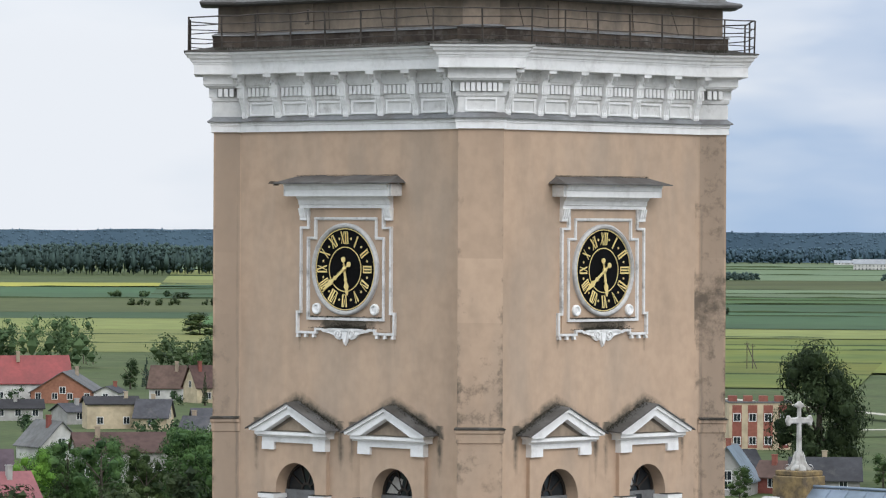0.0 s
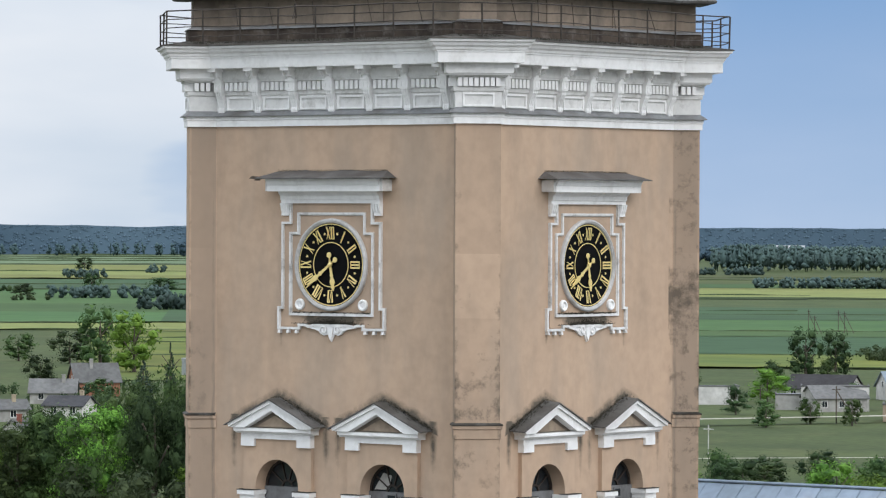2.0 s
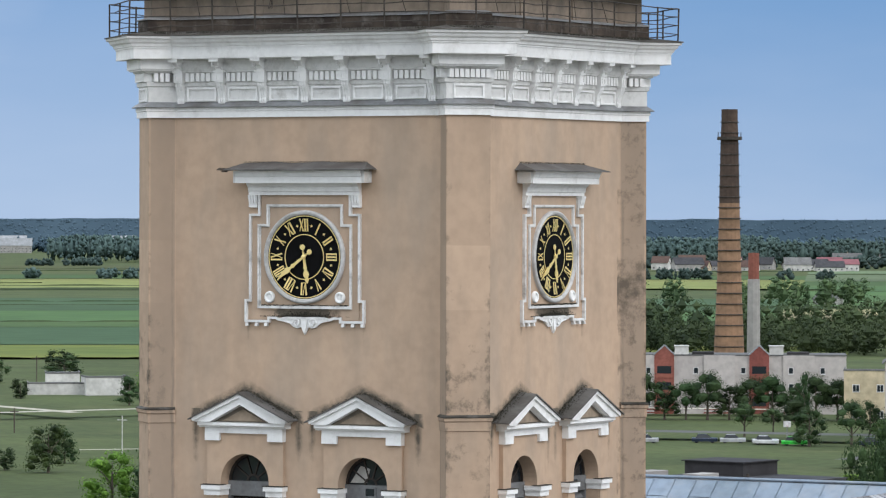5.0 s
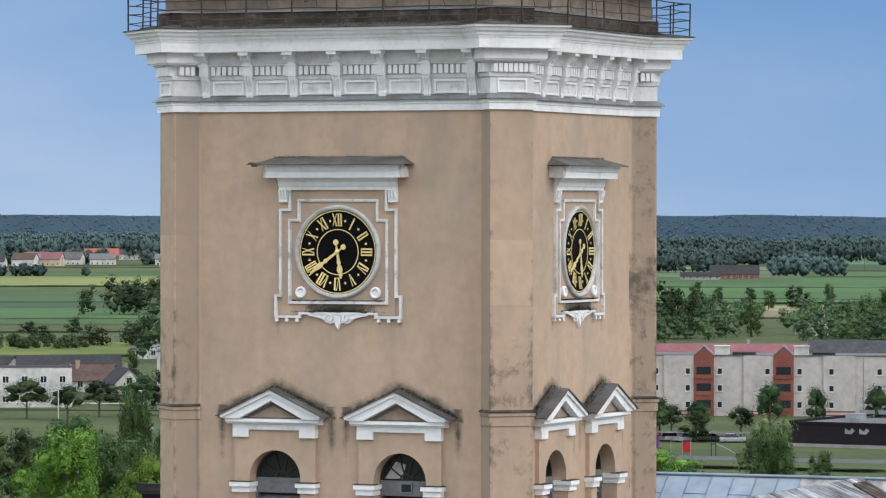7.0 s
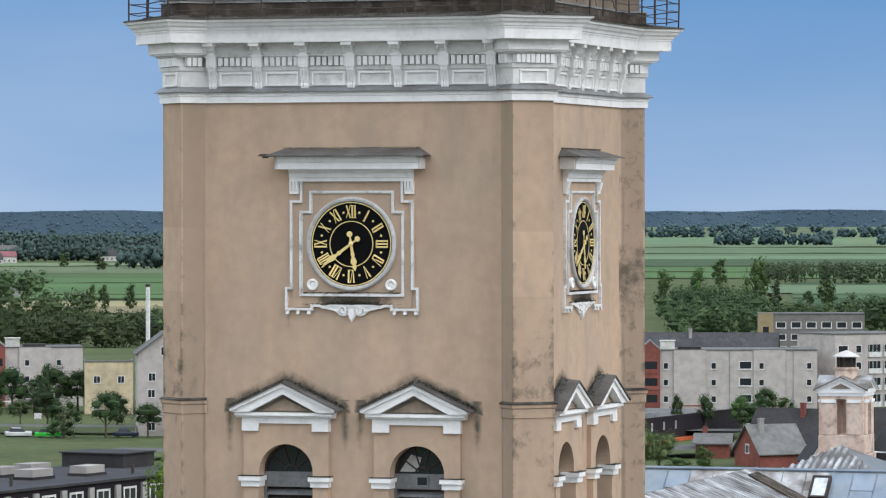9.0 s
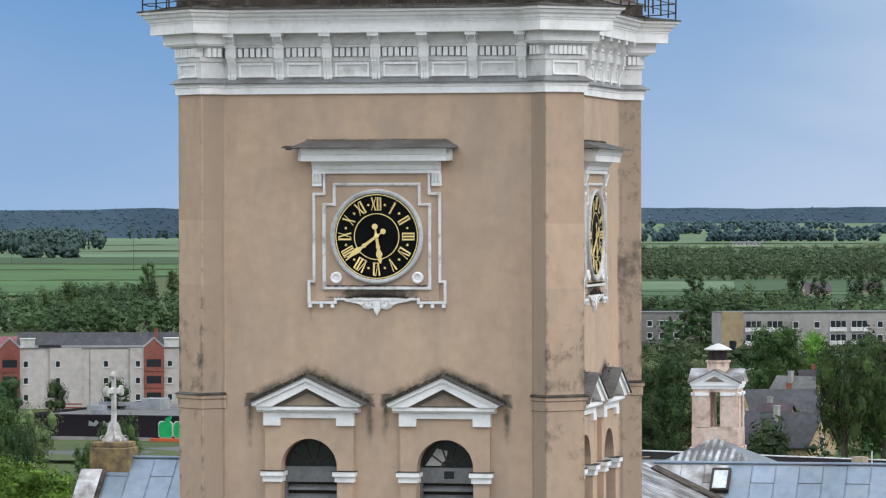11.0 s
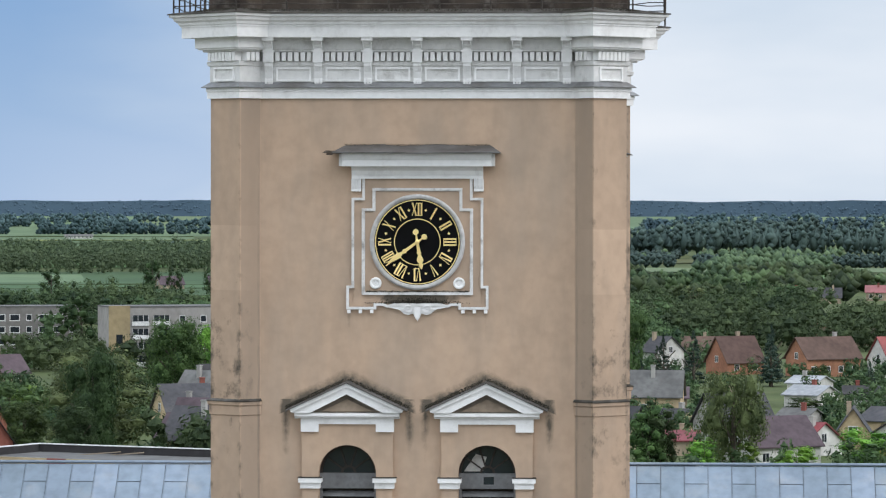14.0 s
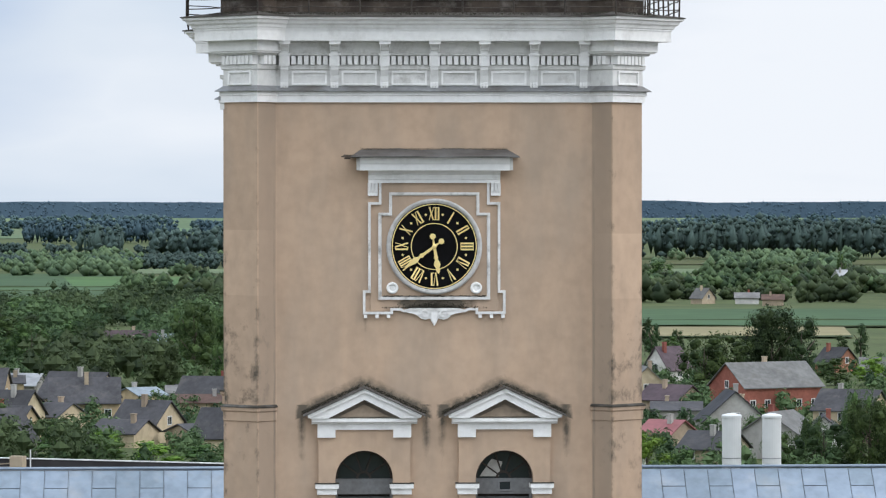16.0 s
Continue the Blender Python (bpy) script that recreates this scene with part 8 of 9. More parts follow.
tree(-702.1, 705.9, 7.0, 21.1, "bush", "dark", detail=0)
tree(-1562.3, 1521.0, 10.2, 10.5, "oval", "dark", detail=0)
tree(-2432.2, 2387.3, 10.8, 13.5, "oval", "dark", detail=0)
tree(-2284.1, 2278.3, 16.2, 12.8, "oval", "mid", detail=0)
tree(-1022.6, 975.9, 7.8, 17.5, "bush", "mid", detail=0)
tree(-1545.5, 1561.2, 4.7, 11.8, "bush", "dark", detail=0)
tree(-1574.7, 1492.6, 3.5, 14.5, "bush", "dark", detail=0)
tree(-316.1, 399.2, 4.7, 4.7, "oval", "mid")
tree(-319.8, 436.7, 4.9, 4.9, "oval", "mid")
tree(-508.3, 718.9, 5.3, 7.3, "bush", "dark", detail=0)
tree(-456.9, 653.6, 4.1, 4.6, "bush", "dark", detail=0)
tree(-308.3, 443.2, 7.1, 7.9, "oval", "mid")
tree(-532.7, 780.7, 5.4, 8.0, "oval", "dark", detail=0)
tree(-317.4, 445.3, 3.3, 4.2, "bush", "dark", detail=0)
tree(-319.8, 464.6, 5.1, 5.1, "oval", "dark")
tree(-516.2, 758.4, 5.2, 10.4, "bush", "dark", detail=0)
tree(-420.8, 638.4, 5.8, 6.7, "oval", "dark")
tree(-450.1, 693.8, 7.1, 10.7, "oval", "fresh")
tree(-386.4, 597.2, 5.2, 6.2, "bush", "mid", detail=0)
tree(-484.4, 770.9, 6.7, 7.3, "oval", "mid")
tree(-284.0, 442.3, 3.4, 5.6, "bush", "mid", detail=0)
tree(-275.7, 443.2, 5.7, 7.2, "oval", "dark")
tree(-415.2, 671.2, 5.7, 5.7, "bush", "mid", detail=0)
tree(-289.1, 451.2, 4.1, 6.5, "oval", "dark", detail=0)
tree(-488.2, 821.5, 13.0, 11.4, "oval", "dark")
tree(-388.9, 615.9, 4.9, 5.3, "oval", "mid", detail=0)
tree(-378.2, 613.7, 5.1, 4.8, "oval", "mid", detail=0)
tree(-625.9, 1084.6, 5.9, 6.2, "oval", "dark", detail=0)
tree(-621.3, 1090.4, 4.9, 5.2, "oval", "dark", detail=0)
tree(-260.0, 459.4, 5.3, 8.9, "oval", "dark")
tree(-251.7, 454.8, 8.8, 8.8, "oval", "mid")
tree(-491.1, 757.8, 6.4, 7.7, "oval", "dark", detail=0)
tree(-342.9, 607.6, 7.0, 9.8, "round", "dark")
tree(-331.2, 601.3, 6.5, 7.7, "round", "dark")
tree(-335.0, 620.5, 6.4, 7.9, "round", "dark")
tree(-250.5, 451.2, 8.7, 10.3, "oval", "mid")
tree(-239.9, 443.7, 5.4, 7.0, "bush", "fresh")
tree(-243.4, 457.2, 13.5, 5.6, "willow", "mid", detail=2)
tree(-236.9, 462.7, 8.0, 10.3, "oval", "mid")
tree(-232.6, 466.3, 7.2, 8.0, "oval", "mid")
tree(-255.0, 447.5, 4.7, 5.5, "oval", "dark")
tree(-354.0, 665.1, 3.9, 5.5, "oval", "mid", detail=0)
tree(-623.8, 1082.3, 3.8, 4.5, "bush", "dark", detail=0)
tree(-610.2, 1096.9, 3.8, 6.9, "bush", "dark", detail=0)
tree(-572.8, 1037.3, 4.3, 8.2, "bush", "dark", detail=0)
tree(-600.3, 1107.6, 4.9, 7.0, "bush", "dark", detail=0)
tree(-404.5, 767.5, 7.4, 5.0, "oval", "mid")
tree(-250.2, 607.4, 5.8, 4.5, "oval", "dark")
tree(-241.7, 599.0, 5.9, 5.4, "round", "dark")
tree(-229.9, 580.6, 6.1, 4.1, "round", "dark")
tree(-237.4, 608.5, 5.2, 3.9, "round", "dark")
tree(-230.1, 619.7, 6.2, 5.5, "round", "dark")
tree(-217.9, 598.6, 6.2, 4.9, "round", "dark")
tree(-212.6, 601.9, 5.7, 4.4, "round", "dark")
tree(-190.2, 499.3, 9.0, 8.1, "willow", "willow")
tree(-184.5, 499.6, 4.9, 6.5, "bush", "mid")
tree(-191.0, 465.5, 2.3, 9.3, "bush", "fresh", detail=0)
tree(-184.3, 469.5, 2.3, 9.3, "bush", "fresh", detail=0)
tree(-574.0, 1392.1, 9.5, 4.9, "oval", "mid", detail=0)
tree(-570.2, 1395.0, 9.5, 4.9, "oval", "mid", detail=0)
tree(-562.5, 1400.9, 9.5, 5.8, "oval", "dark", detail=0)
tree(-555.1, 1428.2, 9.6, 7.1, "willow", "mid", detail=0)
tree(-548.2, 1433.5, 9.6, 5.9, "willow", "mid", detail=0)
tree(-317.6, 767.5, 4.3, 4.8, "oval", "dark", detail=0)
tree(-947.3, 2324.9, 8.7, 10.0, "oval", "dark", detail=0)
tree(-1020.0, 2445.0, 9.1, 9.1, "oval", "mid", detail=0)
tree(-947.7, 2416.5, 6.9, 6.2, "oval", "mid", detail=0)
tree(-214.3, 594.5, 5.3, 5.1, "round", "dark")
tree(-210.1, 596.9, 5.3, 4.9, "round", "dark")
tree(-201.1, 591.6, 5.4, 5.2, "round", "dark")
tree(-157.1, 476.2, 10.0, 8.5, "willow", "willow")
tree(-150.3, 479.9, 4.9, 4.6, "willow", "mid")
tree(-168.0, 467.6, 3.8, 6.9, "bush", "mid", detail=0)
tree(-558.8, 1529.4, 7.5, 6.6, "oval", "dark", detail=0)
tree(-552.3, 1534.1, 10.2, 7.5, "oval", "mid", detail=0)
tree(-538.8, 1519.7, 8.3, 6.6, "oval", "dark", detail=0)
tree(-518.8, 1499.0, 8.6, 8.6, "oval", "dark", detail=0)
tree(-512.3, 1503.6, 7.8, 7.4, "oval", "mid", detail=0)
tree(-503.1, 1510.0, 9.1, 10.8, "oval", "dark", detail=0)
tree(-514.8, 1585.4, 9.0, 5.9, "oval", "mid", detail=0)
tree(-403.0, 1172.2, 10.3, 9.6, "willow", "willow")
tree(-128.5, 492.1, 6.6, 5.2, "willow", "willow")
tree(-147.5, 472.6, 3.1, 4.6, "willow", "mid", detail=0)
tree(-135.6, 594.9, 5.5, 6.4, "round", "dark")
tree(-146.6, 650.3, 5.9, 4.9, "round", "dark")
tree(-120.7, 504.3, 4.0, 3.2, "bush", "mid", detail=0)
tree(-121.1, 490.3, 3.1, 4.7, "bush", "mid", detail=0)
tree(-128.8, 500.8, 6.3, 4.7, "willow", "willow")
tree(-72.9, 493.7, 16.9, 10.0, "oval", "dark", detail=2)
tree(-135.4, 946.1, 14.9, 12.2, "oval", "dark")
tree(-86.7, 714.6, 14.7, 13.6, "oval", "mid", detail=2)
tree(-86.5, 764.5, 12.2, 11.1, "oval", "fresh")
tree(-48.7, 499.1, 18.5, 10.0, "willow", "mid", detail=2)
tree(-43.3, 500.3, 15.4, 8.5, "willow", "mid", detail=2)
tree(-77.3, 793.8, 10.3, 10.3, "oval", "mid")
tree(-189.6, 1546.8, 13.6, 8.9, "oval", "dark")
tree(-181.4, 1548.8, 9.8, 7.2, "oval", "dark", detail=0)
tree(-165.6, 1533.6, 11.8, 8.4, "oval", "dark")
tree(-158.2, 1535.3, 10.5, 8.4, "oval", "dark", detail=0)
tree(-226.4, 1538.0, 10.6, 9.7, "oval", "dark", detail=0)
tree(-112.3, 878.4, 8.8, 10.1, "oval", "mid")
tree(-158.3, 438.4, 7.2, 11.6, "oval", "fresh")
tree(-151.7, 434.4, 5.0, 8.6, "oval", "mid")
tree(-164.0, 437.2, 8.0, 11.6, "oval", "mid")
tree(-49.5, 563.9, 11.9, 9.4, "oval", "mid", detail=2)
tree(-66.7, 711.4, 12.5, 11.5, "willow", "mid")
tree(-54.9, 713.3, 9.4, 5.2, "oval", "dark")
tree(-49.5, 613.4, 6.4, 8.2, "oval", "fresh")
tree(-57.3, 878.3, 13.8, 10.0, "willow", "mid")
tree(-49.5, 913.9, 10.4, 14.3, "oval", "mid")
tree(-59.6, 787.7, 6.8, 6.8, "willow", "mid")
tree(-44.4, 521.5, 4.8, 11.2, "bush", "mid")
tree(-33.8, 523.3, 4.0, 11.2, "bush", "mid", detail=0)
tree(-26.0, 524.8, 3.7, 9.6, "bush", "mid", detail=0)
tree(-21.3, 539.4, 3.6, 9.0, "bush", "fresh", detail=0)
tree(-42.9, 580.7, 5.2, 4.4, "spruce", "spruce")
tree(-21.1, 514.4, 4.7, 9.4, "bush", "mid")
tree(-13.0, 512.7, 3.9, 9.4, "bush", "fresh", detail=0)
tree(-5.8, 509.7, 3.9, 8.6, "bush", "mid", detail=0)
tree(2.1, 510.7, 8.6, 7.8, "oval", "mid")
tree(-25.6, 678.2, 5.0, 6.0, "oval", "mid", detail=0)
tree(-16.0, 799.3, 6.9, 5.8, "oval", "mid")
tree(-31.4, 856.4, 11.0, 11.0, "oval", "dark")
tree(-26.5, 857.0, 7.4, 4.9, "spruce", "spruce")
tree(-43.7, 854.9, 11.0, 11.0, "oval", "mid")
tree(-4.2, 859.7, 13.5, 9.8, "willow", "mid")
tree(3.0, 892.9, 7.6, 7.6, "willow", "mid")
tree(-9.2, 859.0, 14.7, 8.6, "willow", "mid")
tree(-29.9, 570.0, 4.3, 6.9, "bush", "mid", detail=0)
tree(-39.0, 1321.4, 7.3, 9.1, "oval", "mid", detail=0)
tree(3.7, 747.7, 10.9, 6.9, "spruce", "spruce")
tree(24.8, 774.7, 11.9, 7.2, "spruce", "spruce")
tree(13.6, 491.8, 14.9, 11.4, "willow", "willow", detail=2)
tree(2.3, 513.2, 7.9, 7.9, "oval", "dark")
tree(9.8, 503.7, 4.6, 6.2, "bush", "fresh")
tree(14.4, 497.9, 4.6, 6.9, "bush", "fresh")
tree(22.2, 498.5, 3.8, 6.9, "bush", "fresh", detail=0)
tree(32.0, 511.9, 5.5, 10.2, "bush", "fresh")
tree(11.9, 1325.0, 8.4, 10.9, "oval", "willow", detail=0)
tree(33.4, 1326.8, 11.0, 11.0, "oval", "dark")
tree(40.0, 1261.5, 10.5, 13.9, "oval", "dark")
tree(22.3, 1144.7, 9.6, 14.3, "oval", "mid")
tree(33.6, 750.1, 5.4, 6.5, "oval", "mid", detail=0)
tree(-2.3, 747.3, 9.8, 6.5, "willow", "mid")
tree(-0.6, 747.4, 6.5, 3.3, "spruce", "spruce")
tree(40.4, 704.5, 5.2, 5.2, "oval", "dark", detail=0)
tree(28.0, 671.7, 2.6, 8.9, "bush", "mid", detail=0)
tree(42.9, 498.6, 7.1, 9.2, "oval", "fresh")
tree(47.2, 493.9, 6.4, 9.2, "oval", "gold")
tree(33.6, 499.6, 4.6, 6.9, "bush", "mid")
tree(38.6, 505.9, 4.7, 7.0, "bush", "mid")
tree(52.1, 506.3, 5.5, 7.0, "oval", "fresh")
tree(67.4, 753.1, 8.1, 6.6, "spruce", "spruce")
tree(71.0, 753.2, 6.6, 4.8, "spruce", "spruce")
tree(58.2, 778.3, 6.8, 10.1, "oval", "mid")
tree(43.2, 752.5, 5.5, 4.8, "spruce", "spruce", detail=0)
tree(86.9, 898.6, 6.4, 5.1, "oval", "mid", detail=0)
tree(100.8, 971.8, 8.3, 5.5, "oval", "dark")
tree(103.4, 934.2, 5.3, 5.3, "oval", "mid", detail=0)
tree(101.4, 1103.1, 7.7, 9.3, "oval", "mid", detail=0)
tree(94.2, 1154.0, 8.0, 9.7, "oval", "willow", detail=0)
tree(84.8, 1209.5, 8.4, 11.8, "oval", "mid", detail=0)
tree(63.9, 778.5, 4.5, 6.8, "oval", "mid", detail=0)
tree(102.0, 739.2, 16.9, 13.0, "oval", "dark", 0.03, detail=2)
tree(112.7, 776.8, 13.6, 10.2, "oval", "dark")
tree(87.7, 727.8, 11.7, 10.7, "oval", "mid")
tree(98.4, 933.1, 8.0, 4.8, "oval", "dark")
tree(108.4, 970.7, 5.5, 4.1, "oval", "dark", detail=0)
tree(76.1, 492.0, 8.4, 4.6, "willow", "mid")
tree(81.5, 491.8, 12.2, 5.4, "willow", "mid", detail=2)
tree(85.3, 491.6, 9.2, 5.4, "willow", "mid")
tree(53.7, 493.0, 6.1, 6.9, "oval", "fresh")
tree(59.0, 492.7, 3.8, 6.1, "bush", "mid", detail=0)
tree(119.5, 776.5, 5.7, 7.9, "oval", "mid", detail=0)
tree(126.4, 776.1, 5.7, 9.1, "oval", "fresh", detail=0)
tree(147.4, 931.1, 8.0, 4.8, "oval", "dark")
tree(142.8, 931.3, 5.3, 4.0, "oval", "dark", detail=0)
tree(268.1, 1807.2, 13.3, 4.9, "oval", "mid")
tree(191.1, 1810.3, 9.8, 14.7, "oval", "mid", detail=0)
tree(-329.5, 336.6, 11.0, 11.0, "oval", "mid", 0.02, detail=2)
tree(-326.2, 339.9, 13.2, 11.7, "oval", "mid", 0.02, detail=2)
tree(-318.6, 339.6, 13.8, 11.6, "oval", "fresh", 0.02, detail=2)
tree(-317.5, 348.4, 16.9, 13.2, "willow", "mid", 0.02, detail=2)
tree(-313.3, 352.5, 18.4, 12.5, "willow", "mid", 0.02, detail=2)
tree(-309.2, 356.2, 16.9, 11.8, "oval", "mid", 0.02, detail=2)
tree(-306.1, 344.1, 6.5, 9.4, "bush", "fresh")
tree(-662.7, 733.2, 15.1, 15.3, "oval", "fresh")
tree(-567.7, 629.5, 7.5, 6.1, "spruce", "spruce")
tree(-584.7, 657.7, 10.3, 3.8, "spruce", "spruce")
tree(-722.6, 775.1, 8.9, 11.9, "oval", "dark")
tree(-746.9, 781.5, 7.6, 10.6, "oval", "mid", detail=0)
tree(-608.4, 641.0, 7.6, 8.8, "oval", "dark")
tree(-2183.4, 2384.0, 10.2, 15.4, "oval", "dark", detail=0)
tree(-1434.1, 1567.1, 11.4, 12.5, "oval", "dark", detail=0)
tree(-1415.9, 1597.7, 9.2, 20.0, "bush", "dark", detail=0)
tree(-1369.6, 1582.0, 7.9, 16.8, "bush", "dark", detail=0)
tree(-1450.6, 1535.3, 6.2, 14.2, "bush", "dark", detail=0)
tree(-558.0, 604.9, 4.7, 7.1, "bush", "mid", detail=0)
tree(-299.9, 357.3, 8.7, 8.7, "oval", "mid")
tree(-291.8, 354.1, 7.9, 7.9, "willow", "mid")
tree(-295.3, 360.6, 10.2, 8.0, "oval", "mid", detail=2)
tree(-293.1, 362.7, 5.1, 6.5, "oval", "mid")
tree(-292.2, 363.1, 4.4, 5.8, "oval", "fresh")
tree(-397.5, 487.3, 4.3, 3.7, "oval", "dark", detail=0)
tree(-645.0, 787.7, 2.3, 3.7, "bush", "dark", detail=0)
tree(-1137.5, 1400.6, 3.4, 3.9, "bush", "dark", detail=0)
tree(-1164.0, 1406.0, 3.9, 4.4, "bush", "dark", detail=0)
tree(-292.1, 581.0, 6.3, 6.2, "round", "dark")
tree(-286.2, 583.8, 6.0, 6.0, "round", "dark")
tree(-265.5, 589.5, 5.7, 4.8, "round", "dark")
tree(-265.9, 602.0, 4.3, 4.9, "round", "dark", detail=0)
tree(-254.2, 586.1, 6.6, 6.3, "round", "dark")
tree(-276.4, 638.2, 9.2, 4.1, "oval", "dark")
tree(-225.9, 445.4, 6.9, 10.0, "oval", "fresh")
tree(-228.7, 437.6, 6.9, 9.9, "oval", "mid")
tree(-233.7, 485.1, 2.0, 2.0, "bush", "fresh", detail=0)
tree(-236.7, 387.2, 7.8, 9.2, "oval", "fresh")
tree(-231.0, 390.2, 8.5, 8.5, "oval", "mid")
tree(-234.9, 406.6, 9.5, 8.0, "oval", "mid")
tree(-230.0, 409.1, 6.6, 7.3, "oval", "mid")
tree(-238.7, 430.7, 7.6, 6.8, "oval", "dark")
tree(-227.5, 398.2, 5.0, 6.5, "bush", "fresh")
tree(-258.5, 383.8, 7.2, 8.0, "oval", "fresh")
tree(-253.6, 386.7, 8.7, 7.9, "oval", "mid")
tree(-247.5, 384.1, 4.3, 5.0, "oval", "mid")
tree(-162.0, 592.2, 9.0, 5.3, "round", "mid")
tree(-156.1, 594.8, 8.2, 5.9, "round", "dark")
tree(-148.9, 598.1, 6.8, 2.4, "round", "dark")
tree(-144.7, 600.0, 6.8, 3.7, "round", "dark")
tree(-139.4, 602.5, 6.6, 4.2, "round", "mid")
tree(-136.4, 604.0, 6.4, 4.6, "round", "dark")
tree(-196.3, 592.2, 9.1, 7.0, "round", "dark")
tree(-189.6, 595.9, 8.4, 4.8, "round", "dark")
tree(-180.6, 600.7, 8.6, 5.6, "round", "dark")
tree(75.6, 477.8, 8.2, 9.0, "oval", "dark")
tree(81.7, 477.6, 11.2, 8.2, "oval", "mid", detail=2)
tree(72.7, 489.8, 6.1, 6.1, "oval", "mid")
tree(-48.7, 556.1, 13.5, 10.1, "oval", "dark", detail=2)
tree(-44.1, 570.8, 7.7, 5.2, "oval", "mid")
tree(-61.7, 931.5, 14.5, 11.9, "oval", "dark")
tree(-53.2, 920.5, 11.8, 11.8, "oval", "mid")
tree(-47.5, 938.4, 10.6, 10.6, "oval", "dark")
tree(-37.8, 930.7, 9.2, 10.6, "oval", "mid")
tree(-32.1, 930.4, 9.2, 7.9, "oval", "dark")
tree(-59.9, 1150.7, 9.6, 19.2, "oval", "mid")
tree(-74.2, 939.3, 12.0, 10.7, "oval", "mid")
tree(-35.9, 541.3, 3.7, 5.8, "oval", "mid", detail=0)
tree(-26.9, 541.0, 4.9, 6.6, "oval", "mid")
tree(-20.2, 540.9, 4.1, 4.9, "oval", "fresh", detail=0)
tree(-417.7, 1128.1, 16.7, 20.0, "oval", "dark")
tree(-407.7, 1127.8, 13.3, 13.3, "oval", "dark")
tree(-397.0, 1155.1, 10.5, 8.5, "oval", "mid")
tree(-367.9, 1153.4, 10.1, 8.4, "oval", "dark")
tree(-362.1, 1157.2, 11.8, 10.1, "oval", "mid")
tree(-356.7, 1160.3, 15.1, 8.4, "oval", "mid")
tree(-79.5, 549.2, 14.4, 19.3, "oval", "willow", detail=2)
tree(-73.1, 600.7, 6.8, 5.1, "spruce", "dark")
tree(-88.4, 729.3, 12.3, 12.8, "oval", "mid")
tree(-108.4, 874.1, 11.3, 11.3, "oval", "mid")
tree(-116.9, 890.5, 7.7, 10.2, "oval", "dark")
tree(-98.9, 616.0, 6.5, 10.2, "bush", "mid")
tree(-39.4, 558.8, 10.1, 9.3, "bush", "mid")
tree(-132.2, 722.5, 11.7, 6.4, "oval", "dark")
tree(-129.6, 722.8, 13.9, 4.3, "spruce", "spruce")
tree(-124.8, 735.3, 6.5, 6.5, "oval", "mid")
tree(-243.5, 1299.2, 10.9, 8.2, "oval", "mid")
tree(-343.5, 1547.1, 5.4, 5.4, "oval", "dark", detail=0)
tree(-356.3, 1545.5, 8.6, 6.5, "oval", "dark", detail=0)
tree(-336.1, 1547.8, 9.5, 7.8, "oval", "dark", detail=0)
tree(-296.5, 1555.1, 6.5, 5.6, "oval", "dark", detail=0)
tree(-265.3, 1493.1, 6.2, 3.7, "oval", "dark", detail=0)
tree(35.9, 468.4, 8.2, 9.5, "oval", "gold")
tree(41.1, 468.6, 8.3, 8.8, "oval", "gold")
tree(-8.8, 847.9, 15.5, 12.1, "oval", "mid")
tree(-14.7, 838.1, 8.4, 7.2, "oval", "mid")
tree(3.6, 512.2, 8.8, 6.6, "oval", "dark")
tree(9.5, 766.0, 10.9, 6.7, "spruce", "spruce")
tree(2.1, 831.1, 6.0, 4.1, "spruce", "dark", detail=0)
tree(24.8, 773.0, 10.1, 6.7, "spruce", "spruce")
tree(92.5, 732.3, 12.0, 12.0, "oval", "mid")
tree(57.2, 778.0, 6.8, 7.9, "oval", "mid")
tree(-316.2, 338.3, 13.0, 10.8, "willow", "mid", detail=2)
tree(-311.4, 342.7, 15.9, 10.8, "willow", "dark", detail=2)
tree(-306.9, 346.8, 15.6, 10.1, "willow", "dark", detail=2)
tree(-306.7, 354.4, 11.0, 9.5, "oval", "mid", detail=2)
tree(-699.4, 761.3, 15.7, 13.1, "oval", "mid")
tree(-660.3, 791.8, 7.2, 6.7, "oval", "dark", detail=0)
tree(-313.0, 383.5, 7.3, 7.6, "oval", "mid")
tree(-316.2, 381.2, 6.5, 9.2, "oval", "mid")
tree(-380.4, 339.8, 8.2, 7.1, "oval", "mid")
tree(-385.3, 333.8, 7.0, 7.8, "oval", "mid")
tree(-355.4, 331.5, 10.2, 9.8, "oval", "mid")
tree(-354.7, 323.2, 6.7, 6.0, "oval", "mid")
tree(-252.4, 453.0, 8.3, 8.7, "oval", "mid")
tree(-244.4, 459.8, 11.6, 4.8, "willow", "mid", detail=2)
tree(-240.0, 463.4, 8.0, 9.6, "oval", "mid")
tree(-247.4, 382.0, 7.8, 7.8, "oval", "dark")
tree(-249.8, 380.6, 7.8, 7.8, "oval", "dark")
tree(-248.4, 413.6, 6.4, 9.0, "oval", "mid")
tree(-518.3, 826.8, 11.7, 9.7, "oval", "dark")
tree(-524.4, 822.9, 12.1, 9.7, "oval", "dark")
tree(-130.0, 501.5, 8.7, 5.5, "willow", "willow")
tree(-128.5, 509.3, 5.6, 5.6, "willow", "willow")
tree(-125.0, 521.2, 2.4, 2.4, "bush", "mid", detail=0)
tree(-346.6, 1208.5, 13.9, 10.4, "oval", "dark")
tree(-334.0, 1215.3, 10.5, 13.9, "oval", "dark")
tree(-494.7, 1738.7, 12.7, 8.3, "oval", "mid")
